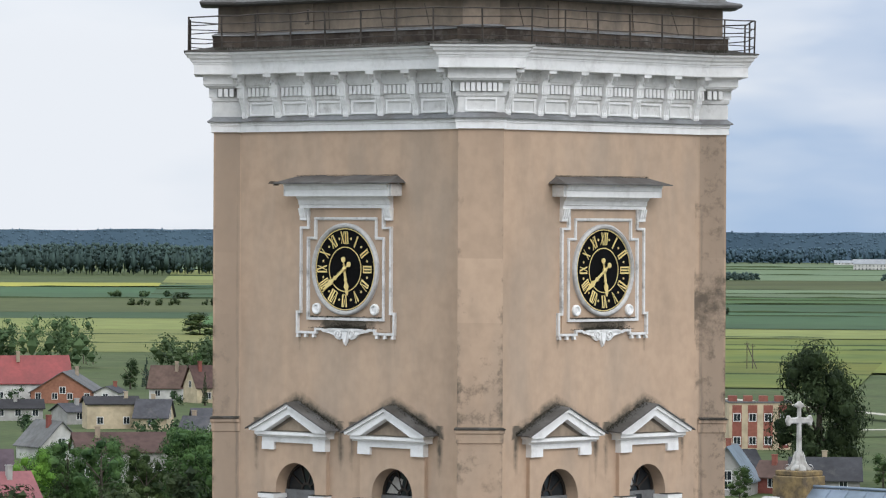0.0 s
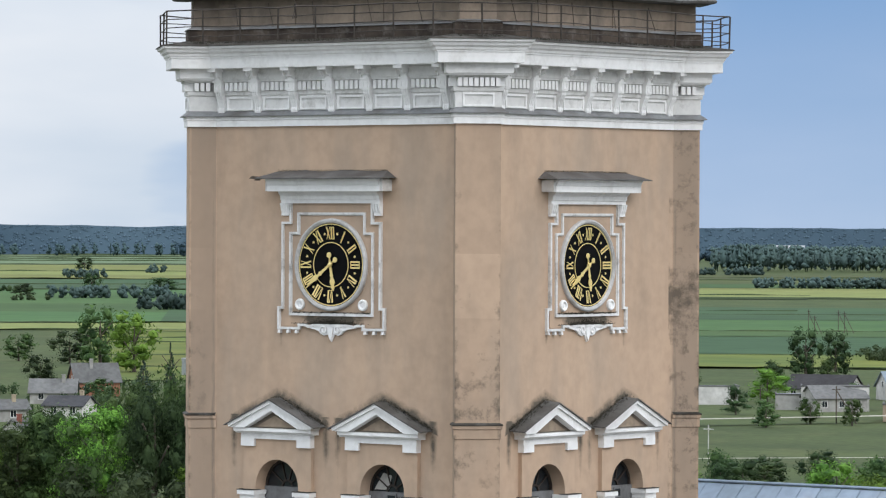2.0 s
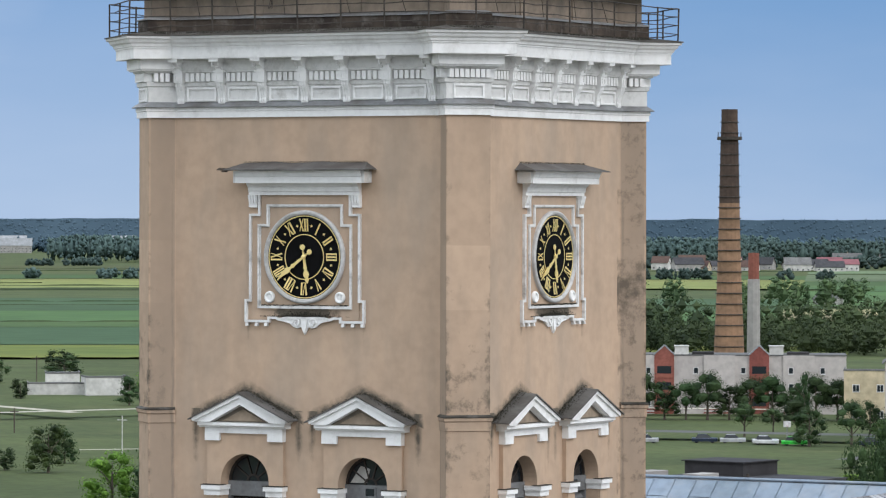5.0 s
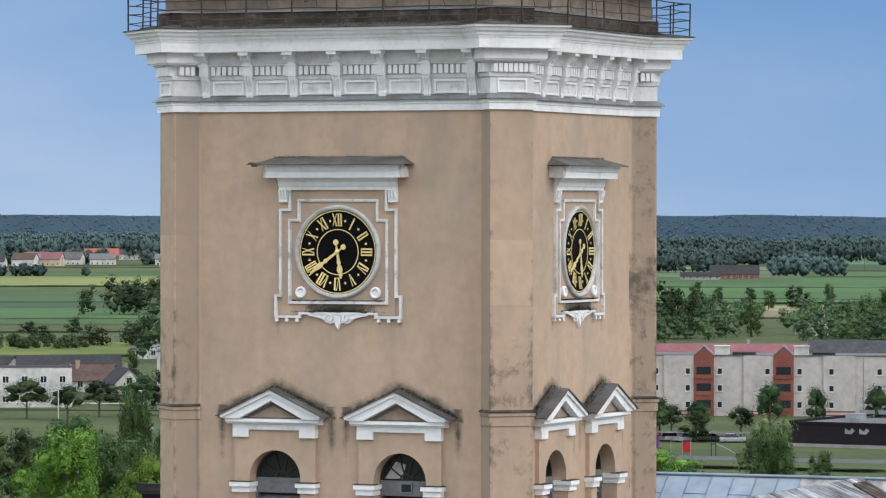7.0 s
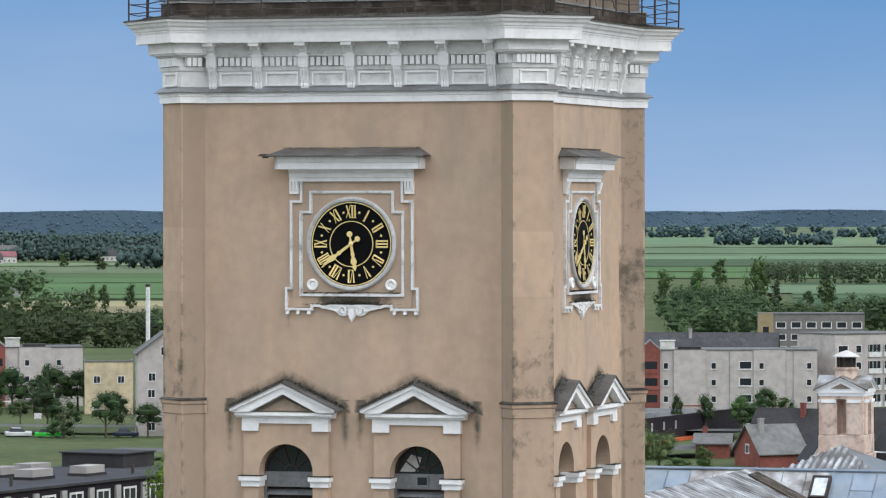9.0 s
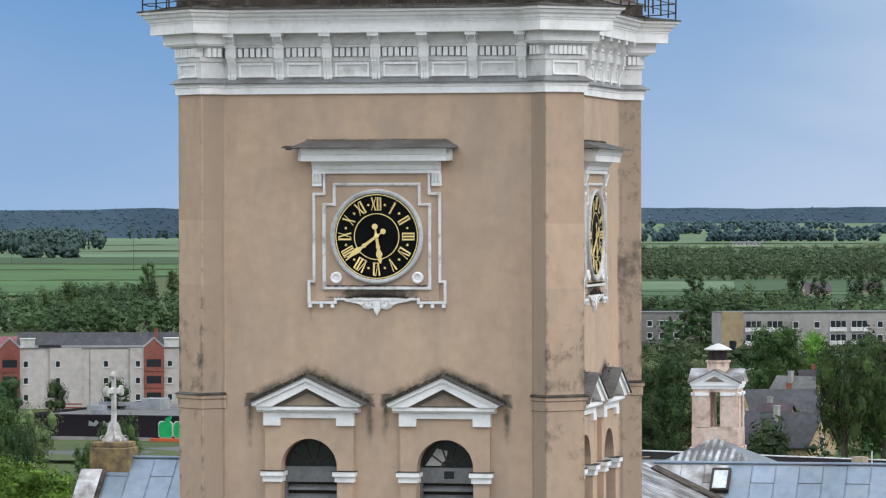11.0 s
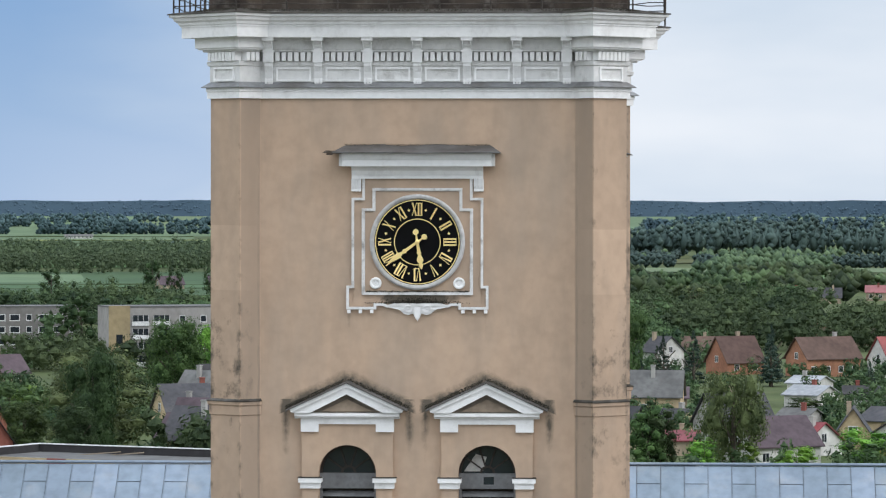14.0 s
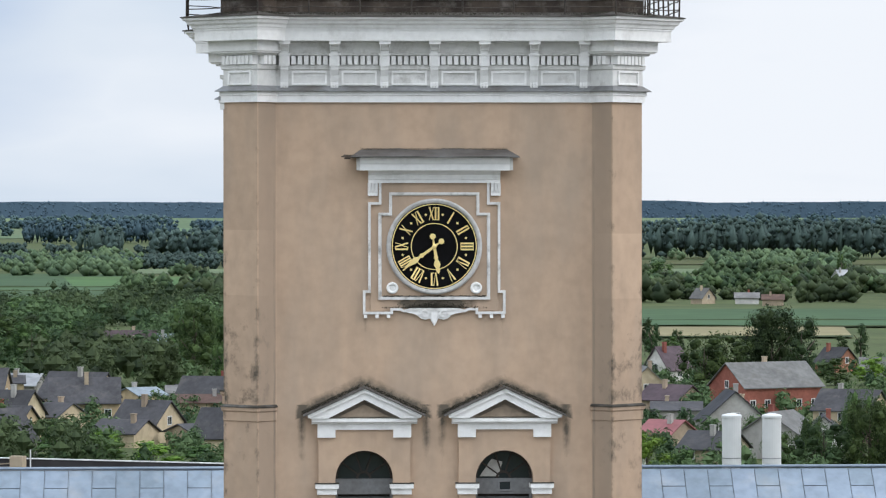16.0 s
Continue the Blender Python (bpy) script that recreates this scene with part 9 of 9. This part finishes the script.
tree(-439.8, 1580.0, 11.6, 8.9, "oval", "mid")
tree(-438.1, 1641.7, 13.8, 7.8, "oval", "mid")
tree(-376.4, 1457.5, 14.4, 10.3, "oval", "mid")
tree(-354.8, 1422.4, 16.0, 10.0, "oval", "mid")
tree(-468.4, 1909.0, 13.2, 9.5, "oval", "mid", detail=0)
tree(-309.3, 1319.3, 20.5, 11.2, "oval", "mid")
woods(11.2, -9.4, 520, 974, 2.2, 4.9, 6, WOODS_NEAR, 91, "garden shrubs and fruit trees between the houses", fill=0.55, leafcards=34, clump=0.34)
woods(48.7, 39.5, 650, 974, 1.5, 4, 6, WOODS_NEAR, 92, "garden shrubs between the houses", fill=0.3, leafcards=34, clump=0.42)
woods(50.6, 35.9, 509, 585, 4, 8, 6, WOODS_NEAR, 93, "leafy shrubs along the churchyard", fill=0.08, leafcards=90)

for x, y, h, w, kind, leaf in ((-169.2, 304.6, 15.1, 8.5, "oval", "mid"), (-180.3, 332.6, 13.1, 9, "oval", "mid"), (-155.3, 289.2, 13.6, 7.5, "oval", "fresh"), (-171.0, 326.1, 17.0, 5.2, "willow", "mid"), (-151.2, 291.3, 13.4, 8, "oval", "mid"),
                            (-166.6, 328.3, 13.7, 8.5, "oval", "dark"), (-168.8, 338.3, 13.8, 8, "oval", "mid"), (-153.8, 312.2, 14.2, 8, "willow", "mid"), (-167.0, 294.4, 15.9, 9, "oval", "fresh"),
                            (-32.2, 71.0, 27.3, 5.0, "oval", "fresh"), (-29.9, 67.5, 27.1, 4.4, "oval", "fresh"), (-87.0, 277.2, 18.5, 5.0, "willow", "mid"), (-78.8, 215.7, 23.1, 5.5, "oval", "mid"), (-68.8, 187.4, 22.6, 4.5, "willow", "dark"),
                            (-92.0, 470.0, 8.5, 7, "oval", "mid"), (-84.0, 505.0, 9.0, 8, "oval", "mid"), (-72.0, 470.0, 10.5, 7, "oval", "dark")):
    tree(x, y, h, w, kind, leaf, 0.83 if h > 25 else 0.62 if h > 17.5 else 0.3, detail=2)
for i in range(7):
    tree(-243.0 + 6.3 * i, 566.0 + 2.6 * i, 6.2 + 1.2 * math.sin(i * 1.9), 6.2, "round" if i % 3 else "oval", "dark")
for i in range(16):
    f = i / 15
    tree(-330.0 + 55 * f, 628.0 + 22 * f, 7.4 + 1.2 * math.sin(i * 2.3), 7.2, "oval" if i % 3 == 1 else "round", "dark", 0.12)

# ---- poles and small things ----
pole(-815.1, 732.5, 8.0, 0.12, 4.0)
pole(-814.7, 733.1, 7.7, 0.12)
pole(-754.4, 743.1, 8.2, 0.12)
pole(-700.1, 708.5, 8.4, 0.12)
pole(-791.6, 772.1, 7.7, 0.12)
pole(-669.5, 837.1, 7.5, 0.12, 3.5)
pole(-668.7, 838.5, 6.9, 0.12)
pole(-475.9, 687.5, 7.4, 0.12)
pole(-378.5, 537.0, 4.3, 0.12)
pole(-427.8, 657.6, 4.8, 0.12)
pole(-386.0, 620.4, 7.0, 0.12, 4.5)
pole(-322.3, 484.3, 6.3, 0.09, name="flag_pole", label="slim white pole standing on the meadow")
pole(-303.0, 515.8, 5.4, 0.09, name="flag_pole", label="slim white pole standing on the meadow")
pole(-341.8, 578.0, 4.0, 0.07, name="flag_pole", label="slim white pole standing on the meadow")
pole(-745.6, 1165.1, 8.7, 0.12, 4)
pole(-746.2, 1188.4, 7.7, 0.12, 4)
pole(-748.5, 1173.3, 6.5, 0.12, 3)
pole(-755.7, 1199.4, 7.8, 0.12, 4)
pole(-318.8, 574.8, 7.6, 0.1, name="lamp_post", label="slim grey street lamp post on the green")
pole(-245.1, 490.9, 5.0, 0.06)
pole(-801.7, 2519.3, 17.6, 0.12)
pole(-786.4, 2530.4, 15.5, 0.12)
pole(-648.1, 2254.5, 25.0, 0.12)
pole(-370.8, 1612.8, 11.2, 0.12)
pole(-398.9, 3264.7, 10.4, 0.12)
pole(-374.6, 3271.3, 10.4, 0.12)
pole(-126.1, 555.4, 5.1, 0.09, name="lamp_post", label="grey curved street lamp by the store")
car(-304.4, 574.9, 28, "dark_blue")
car(-302.6, 574.0, 33, "silver")
car(-290.7, 574.5, 32, "white")
car(-288.5, 576.5, 32, "silver")
car(-234.4, 571.6, 23, "dark_blue")
car(-215.1, 579.4, 21, "white")
car(-209.9, 582.7, 60, "silver")
car(-207.2, 582.1, 60, "silver")
car(-205.7, 585.0, 60, "green")
car(-204.4, 585.7, 50, "white")
car(-199.3, 582.6, 20, "silver")
car(-274.7, 560.6, 25, "dark_blue")
car(-270.8, 562.5, 25, "silver")
car(-251.5, 567.7, 23, "white")
car(-262.6, 567.8, 24, "dark_blue")
car(-258.2, 569.3, 24, "silver")
car(-252.5, 569.4, 24, "silver")
car(-246.4, 567.7, 24, "green")
hoop = thing("basketball_hoop", "white basketball backboard on a grey pole", "basketball hoop", pose(-254.3, 582.2, 0, 0, 0, 24))
part("pole", Mesh().rod((0, 0.35, 0), (0, 0.35, 2.9), 0.07, 6), ROOFS["light"], hoop)
part("backboard", Mesh().box(-0.6, 0.6, -0.03, 0.03, 2.2, 3.2), FRAME, hoop, "white backboard")
part("bracket", Mesh().rod((0, 0.35, 2.7), (0, 0.03, 2.7), 0.04, 5), ROOFS["light"], hoop)
part("rim", Mesh().turn([(0.23, 2.40), (0.25, 2.41), (0.25, 2.43), (0.23, 2.44)], 0, 0, 12), CAR["red"], hoop, "red hoop", at=pose(0, -0.29, 0))
PLAY = (-187.7, 542.3, 20)
PLAY_TOWER = (-200.9, 549.3)

# more old houses of the quarter north of the church, on the plots still free
rng = random.Random(31)
for i in range(34):
    p = spot(rng.uniform(1.0, 8.5) if i % 3 else rng.uniform(-4.4, -1.0), rng.uniform(600, 790))
    eave = rng.uniform(2.6, 4.2)
    if all(math.hypot(p.x - x, p.y - y) > 11 for x, y in plots):
        house(p.x, p.y, rng.uniform(8, 12), 8.5, eave, eave + rng.uniform(3.2, 4.8), rng.uniform(-40, 40), rng.choice(("cream", "grey", "white", "yellow")), rng.choice(("slate", "grey", "slate", "violet", "dark")), gable=i % 3 == 0)
# far houses between the trees beyond the fields
rng = random.Random(77)
for i in range(26):
    p = spot(rng.uniform(23.0, 29.0) if i % 3 else rng.uniform(23.5, 25.5), rng.uniform(2880, 3030))
    eave = rng.uniform(3.0, 5.5)
    house(p.x, p.y, rng.uniform(11, 20), 10.0, eave, eave + rng.uniform(3.0, 4.5), rng.uniform(5, 45), rng.choice(("white", "grey", "cream", "white")), rng.choice(("grey", "slate", "pink", "grey", "brown")), chimney=False)

# ---- the store ----
GREEN_SIGN = mat("green_sign_letters", (0.0, 0.42, 0.12), rough=0.4, big=1, fine=4, bump=0.0)
RED_SIGN = mat("red_sign_disc", (0.62, 0.02, 0.03), rough=0.4, big=1, fine=4, bump=0.0)
ORANGE = mat("orange_canopy", (0.55, 0.11, 0.03), rough=0.6, big=1, fine=3, bump=0.0)
a, b = (Vector((*p, 0)) for p in (STORE_A, STORE_B))
ux = (b - a).normalized()
length, depth, high = (b - a).length, 47.0, 3.65
store = thing("supermarket", "dark clad flat-roofed supermarket with a bright green sign", "supermarket", Matrix.Translation(a) @ Matrix.Rotation(math.atan2(ux.y, ux.x), 4, "Z"))
part("wall", Mesh().box(0, length, 0, depth, 0, high), WALLS["store"], store)
part("roof", Mesh().box(0.4, length - 0.4, 0.4, depth - 0.4, high + 0.004, high + 0.03), ROOFS["grey"], store)
part("parapet", Mesh().box(-0.1, length + 0.1, -0.12, 0.25, high + 0.002, high + 0.4).box(-0.1, 0.25, 0.25, depth, high + 0.002, high + 0.4).box(length - 0.25, length + 0.1, 0.25, depth, high + 0.002, high + 0.4), WALLS["store"], store)
sx, sz = length - 16.9, 0.62
# five plain green blocks with white edges stand for the lettering
for i in range(5):
    x = sx + 2.58 * i
    for grow, y0, y1, m, name in ((0.13, -0.18, -0.01, FRAME, "sign_border"), (0.0, -0.3, -0.182, GREEN_SIGN, "sign_block")):
        lo, hi, le, ri, c = sz - grow, sz + 2.45 + grow, x - grow, x + 2.2 + grow, 0.35
        part(name, Mesh().slab([(le + c, lo), (ri - c, lo), (ri, lo + c), (ri, hi - c), (ri - c, hi), (le + c, hi), (le, hi - c), (le, lo + c)], y0, y1), m, store, "white sign edge" if grow else "green sign block")
part("sign_leaf", Mesh().slab([(sx + 0.8, sz + 1.9), (sx + 2.0, sz + 2.6), (sx + 2.4, sz + 3.5), (sx + 1.1, sz + 3.0)], -0.33, -0.315), GREEN_SIGN, store, "green leaf mark")
dx, dz = length - 2.05, 1.85
part("sign_disc", Mesh().lathe([(1.75, -0.01), (1.75, -0.2), (1.52, -0.2)], dx, dz, 32), FRAME, store, "white ring of the sign")
part("sign_face", Mesh().lathe([(1.53, -0.19), (1.51, -0.23), (0.001, -0.23)], dx, dz, 32), RED_SIGN, store, "red round sign")
for i in range(2):
    part("sign_bar", Mesh().slab([(dx - 0.95 + i * 0.9, dz - 0.6), (dx - 0.45 + i * 0.9, dz - 0.6), (dx - 0.05 + i * 0.9, dz + 0.7), (dx - 0.55 + i * 0.9, dz + 0.7)], -0.27, -0.231), FRAME, store)
for u in (length - 29.1, length - 26.6):
    part("wall_mark", Mesh().slab([(u, 2.3), (u + 1.2, 2.2), (u + 1.8, 2.8), (u + 1.3, 3.2), (u + 0.9, 2.7), (u + 0.1, 3.1)], -0.06, -0.004), ROOFS["light"], store, "pale wall mark")
part("roof_screen", Mesh().box(2.0, 9.5, 24, 24.4, high + 0.6, high + 1.3).box(9.502, 13.0, 24, 28, high + 0.03, high + 1.9), ROOFS["light"], store, "pale rooftop screen")
part("lower_wall", Mesh().box(0.02, sx - 1.2, -0.07, -0.004, 0.0, 0.55), WALLS["concrete"], store, "grey plinth cladding")
part("canopy", Mesh().box(sx - 1, length + 1.4, -1.6, -0.01, 0.02, 0.5), ORANGE, store, "orange entrance canopy")
part("side_canopy", Mesh().box(length + 0.01, length + 1.4, 0.0, depth * 0.55, 0.02, 0.5), ORANGE, store, "orange side canopy")
rng = random.Random(8)
for i in range(9):
    u, v, s = rng.uniform(2, length - 2), rng.uniform(4, depth - 4), rng.uniform(0.4, 1.0)
    part("roof_unit", Mesh().box(u - s * 1.4, u + s * 1.4, v - s, v + s, high + 0.03, high + 0.5 + s * 0.7), ROOFS["light"], store, "pale roof ventilation unit")
for i in range(3):
    part("side_bar", Mesh().box(length + 0.004, length + 0.06, 7 + i * 5, 7.7 + i * 5, 1.9, 3.2), ROOFS["light"], store)

# ---- chimneys, tanks and mast ----
CHIMNEY_BRICK = mat("sooty_chimney_brick", (0.33, 0.20, 0.125), (0.22, 0.14, 0.09), rough=0.95, big=0.15, fine=1.2, bump=0.0, stretch=0.4)
SOOT_BRICK = mat("soot_blackened_brick", (0.10, 0.07, 0.055), (0.06, 0.045, 0.038), rough=0.95, big=0.15, fine=1.2, bump=0.0)
stack = thing("brick_chimney", "tall tapering brown brick factory chimney with iron hoops", "chimney", pose(*CHIMNEY, 0))
part("shaft", Mesh().turn([(3.6, 0), (3.0, 14), (2.75, 20), (2.3, 34), (2.2, 40)], 0, 0, 14), CHIMNEY_BRICK, stack)
part("upper_shaft", Mesh().turn([(2.2, 40.003), (1.95, 52), (1.75, 58.0), (1.75, 60.2), (1.4, 60.2), (1.4, 59.0)], 0, 0, 14), SOOT_BRICK, stack, "soot-blackened upper brickwork")
for i in range(22):
    z = 9 + i * 2.3
    r = 3.6 + (1.75 - 3.6) * (z / 60.0) ** 0.8
    part("hoop", Mesh().turn([(r + 0.02, z), (r + 0.16, z + 0.03), (r + 0.16, z + 0.22), (r + 0.02, z + 0.25)], 0, 0, 14), IRON, stack)
part("gallery", Mesh().turn([(2.5, 53.6), (2.7, 53.65), (2.7, 54.3), (2.6, 54.3)], 0, 0, 14), IRON, stack, "iron gallery ring")
for j in range(8):
    part("gallery_post", Mesh().rod((2.65 * math.cos(j * 0.785), 2.65 * math.sin(j * 0.785), 54.3), (2.65 * math.cos(j * 0.785), 2.65 * math.sin(j * 0.785), 55.3), 0.05, 5), IRON, stack)
flue = thing("metal_flue", "grey brick flue with a rusty red cowl", "chimney", pose(*FLUE, 0))
part("shaft", Mesh().turn([(1.5, 0), (1.3, 24)], 0, 0, 10), WALLS["concrete"], flue)
part("cowl", Mesh().turn([(1.15, 24), (1.15, 29.5)], 0, 0, 10), WALLS["brick"], flue, "rusty red cowl")
wf = thing("white_flue", "slim white boiler-house flue pipe", "chimney", pose(*WHITE_FLUE, 0))
part("pipe", Mesh().turn([(0.45, 0), (0.42, 22.0)], 0, 0, 12), FRAME, wf)
part("cap", Mesh().turn([(0.5, 22.0), (0.5, 22.5)], 0, 0, 12), IRON, wf)
for p in (TANK_A, TANK_B):
    k = thing("white_flue", "upright round white metal flue with a capped top", "chimney", pose(*p, 0), group="white flues")
    part("shell", Mesh().turn([(0.52, 0), (0.52, 25.7)], 0, 0, 24), SILO, k)
    part("lid", Mesh().turn([(0.55, 25.7), (0.55, 25.82), (0.5, 25.88), (0.2, 25.95)], 0, 0, 24), SILO, k)
    for z in (21.3, 23.5):
        part("hoop", Mesh().turn([(0.523, z), (0.535, z + 0.01), (0.535, z + 0.05), (0.523, z + 0.06)], 0, 0, 24), ROOFS["light"], k)
mast = thing("radio_mast", "slender grey lattice radio mast with antennas at its top", "mast", pose(*MAST, 0))
H_MAST = 79.2
for j in range(3):
    a0 = j * 2.094
    part("leg", Mesh().rod((0.85 * math.cos(a0), 0.85 * math.sin(a0), 0), (0.65 * math.cos(a0), 0.65 * math.sin(a0), H_MAST - 6), 0.17, 5), WALLS["concrete"], mast)
lat = Mesh()
for i in range(44):
    z0, z1 = i * (H_MAST - 6) / 44, (i + 1) * (H_MAST - 6) / 44
    for j in range(3):
        a0, a1 = j * 2.094, (j + 1) * 2.094
        lat.rod((0.75 * math.cos(a0), 0.75 * math.sin(a0), z0), (0.75 * math.cos(a1), 0.75 * math.sin(a1), z1), 0.10, 4)
tagged(part("lattice", lat, WALLS["concrete"], mast), kind="stuff")
for j in range(6):
    a0 = j * 1.047
    part("antenna", Mesh().box(-0.28, 0.28, -0.16, 0.16, -1.3, 1.3), FRAME, mast, at=pose(1.5 * math.cos(a0), 1.5 * math.sin(a0), H_MAST - 3 - (j % 2) * 5))
    part("bracket_arm", Mesh().rod((0, 0, H_MAST - 3 - (j % 2) * 5), (1.5 * math.cos(a0), 1.5 * math.sin(a0), H_MAST - 3 - (j % 2) * 5), 0.07, 4), WALLS["concrete"], mast)
part("spire", Mesh().rod((0, 0, H_MAST - 7), (0, 0, H_MAST + 1.5), 0.1, 5), WALLS["concrete"], mast)

# ---- playground ----
x, y, az = PLAY
slide = thing("playground_slide", "pale playground slide beside dark climbing posts", "slide", pose(x, y, 0, 0, 0, az))
part("chute", Mesh().strip([(0, 2.0), (1.2, 1.5), (3.0, 0.5), (3.8, 0.35)], 0.12, -0.3, 0.3), ROOFS["light"], slide)
for u in (-0.7, 0.0):
    for v in (-0.4, 0.4):
        part("post", Mesh().rod((u, v, 0), (u, v, 2.9), 0.07, 6), CAR["dark_blue"], slide)
part("platform", Mesh().box(-0.75, 0.05, -0.45, 0.45, 1.9, 2.0), ROOFS["slate"], slide)
net = thing("climbing_frame", "red panelled playground climbing frame with metal posts", "climbing frame", pose(x - 4.2, y - 1.5, 0, 0, 0, az))
for u in (-2.4, -0.6, 0.6):
    part("post", Mesh().rod((u, 0, 0), (u, 0, 2.6), 0.05, 6), ROOFS["light"], net)
part("crossbar", Mesh().rod((-2.4, 0, 2.55), (0.6, 0, 2.55), 0.05, 6), ROOFS["light"], net)
part("panel", Mesh().box(-0.6, 0.6, -0.03, 0.03, 0.7, 2.3), CAR["red"], net, "red panel")
fort = thing("play_tower", "blue and white playground tower with red rails", "play tower", pose(*PLAY_TOWER, 0, 0, 0, az))
for u in (-1.2, 1.2):
    for v in (-0.8, 0.8):
        part("post", Mesh().rod((u, v, 0), (u, v, 3.3), 0.08, 6), CAR["red"], fort)
part("panel", Mesh().box(-0.2, 1.2, -0.86, -0.8, 0.6, 2.8), mat("blue_play_panel", (0.03, 0.05, 0.3), rough=0.5, bump=0.0), fort, "blue panel")
part("panel", Mesh().box(-1.2, -0.3, -0.86, -0.8, 0.6, 2.2), FRAME, fort, "white panel")

# ---- flat-roofed building near the church ----
hall = thing("flat_roofed_hall", "narrow flat-roofed hall with dark bitumen roof and concrete vents", "building", pose(*FLATROOF, 0, 0, 0, -9.2))
part("wall", Mesh().box(0, 12.6, 0, 38, 0, 16.0), WALLS["store"], hall)
part("roof", Mesh().box(-0.25, 12.85, -0.2, 38, 16.004, 16.2), ROOFS["slate"], hall, "bitumen-felt flat roof")
part("end_parapet", Mesh().box(-0.3, 4.2, -0.3, 0.1, 16.204, 16.75).box(-0.35, 4.25, -0.35, 0.15, 16.752, 16.8), ROOFS["dark"], hall, "dark end parapet")
part("raised_roof", Mesh().box(0.2, 6.0, 33, 38, 16.204, 17.3).box(0.0, 6.2, 32.8, 38, 17.302, 17.4), ROOFS["dark"], hall, "raised dark roof end with a white rim")
for u, v, w in ((2.2, 8.0, 1.4), (4.6, 6.5, 1.7), (2.6, 11.5, 1.0), (3.4, 19.0, 1.3), (3.0, 24.0, 1.5), (7.2, 17.5, 1.5), (8.4, 23.5, 1.4)):
    vent = part("roof_vent", Mesh().box(u - w * 0.55, u + w * 0.55, v - w, v + w, 16.204, 17.0), WALLS["concrete"], hall, "weathered concrete roof vent")
    part("vent_skirt", Mesh().box(u - w * 0.55 - 0.12, u + w * 0.55 + 0.12, v - w - 0.12, v + w + 0.12, 16.203, 16.42), ROOFS["dark"], vent)
part("satellite_dish", Mesh().lathe([(0.62, -0.16), (0.5, -0.06), (0.25, 0.0), (0.001, 0.02)], 0, 0, 20), FRAME, hall, "white satellite dish", at=pose(5.2, 13.5, 17.5, 20, 0, 25))
part("dish_mast", Mesh().rod((5.2, 13.6, 16.2), (5.2, 13.6, 17.5), 0.05, 6), IRON, hall)
for v in (9.0, 27.0):
    part("vent_pipe", Mesh().rod((10.5, v, 16.2), (10.5, v, 16.9), 0.14, 8), IRON, hall)
for i in range(9):
    window(hall, pose(12.604, 3 + i * 4.0, 13.8, 0, 0, 90), 1.8, 1.6)
    part("wall_pier", Mesh().box(12.602, 12.8, 0.7 + i * 4.0, 1.4 + i * 4.0, 12.0, 15.7), WALLS["grey"], hall, "pale wall pier")

# ---- flat-roofed building behind the nave ----
annexe = thing("flat_roofed_building", "long flat-roofed building with black parapet and white coping", "building", pose(-51.3, 292.9, 0, 0, 0, -25.7))
part("wall", Mesh().box(0, 66, -9, 0, 0, 14.6), WALLS["cream"], annexe)
part("roof", Mesh().box(0, 66, -9, -0.4, 14.604, 14.68), ROOFS["grey"], annexe)
part("parapet", Mesh().box(0, 66, -0.4, 0.0, 14.604, 15.34).box(0, 0.4, -9, -0.4, 14.69, 15.34), ROOFS["dark"], annexe, "black felted parapet")
part("coping", Mesh().box(-0.06, 66, -0.46, 0.06, 15.344, 15.42).box(-0.06, 0.46, -9, -0.46, 15.344, 15.42), FRAME, annexe, "white coping")
for k, (u0, u1, m) in enumerate(((0.0, 7.0, "yellow"), (7.0, 9.0, "brick"), (9.0, 14.0, "yellow"), (14.0, 22.5, "white"), (22.5, 27.0, "cream"), (27.0, 66.0, "store"))):
    part("fascia_panel", Mesh().box(u0 + 0.01, u1 - 0.01, -9.12, -9.004, 13.9, 14.72 - 0.004 * k), WALLS[m], annexe, SURFACE[m].split()[0] + " fascia panel")
for u, v, w in ((8.0, -2.2, 2.0), (10.5, -1.6, 1.6), (28.5, -2.0, 2.4), (31.0, -1.4, 2.6)):
    part("roof_plank", Mesh().box(-w, w, -0.12, 0.12, 0.0, 0.08), WALLS["tan"], annexe, "weathered plank on the roof", at=pose(u, v, 14.78, 0, -5, 8))
part("chimney_stub", Mesh().box(33.2, 34.4, -1.6, -0.8, 14.69, 15.65), WALLS["tan"], annexe)
part("vent_post", Mesh().rod((35.0, -1.2, 14.69), (35.0, -1.2, 16.2), 0.06, 6), FRAME, annexe)

# ---- storage tank in the meadow ----
x, y, r, h = STORAGE
tank = thing("storage_tank", "broad round white storage tank in the meadow", "tank", pose(x, y, 0), group="tanks")
part("shell", Mesh().turn([(r, 0), (r, h * 0.92), (r * 1.02, h * 0.93), (r * 1.02, h * 0.97)], 0, 0, 40), ROOFS["light"], tank)
part("lid", Mesh().turn([(r * 1.02, h * 0.972), (r * 0.5, h * 1.05), (0.4, h * 1.08)], 0, 0, 40), ROOFS["light"], tank)
part("door", Mesh().box(-r * 0.35, -r * 0.2, -r - 0.05, -r + 0.3, 0, 2.0), DARKWOOD, tank, "dark door", at=pose(0, 0, 0, 0, 0, 40))
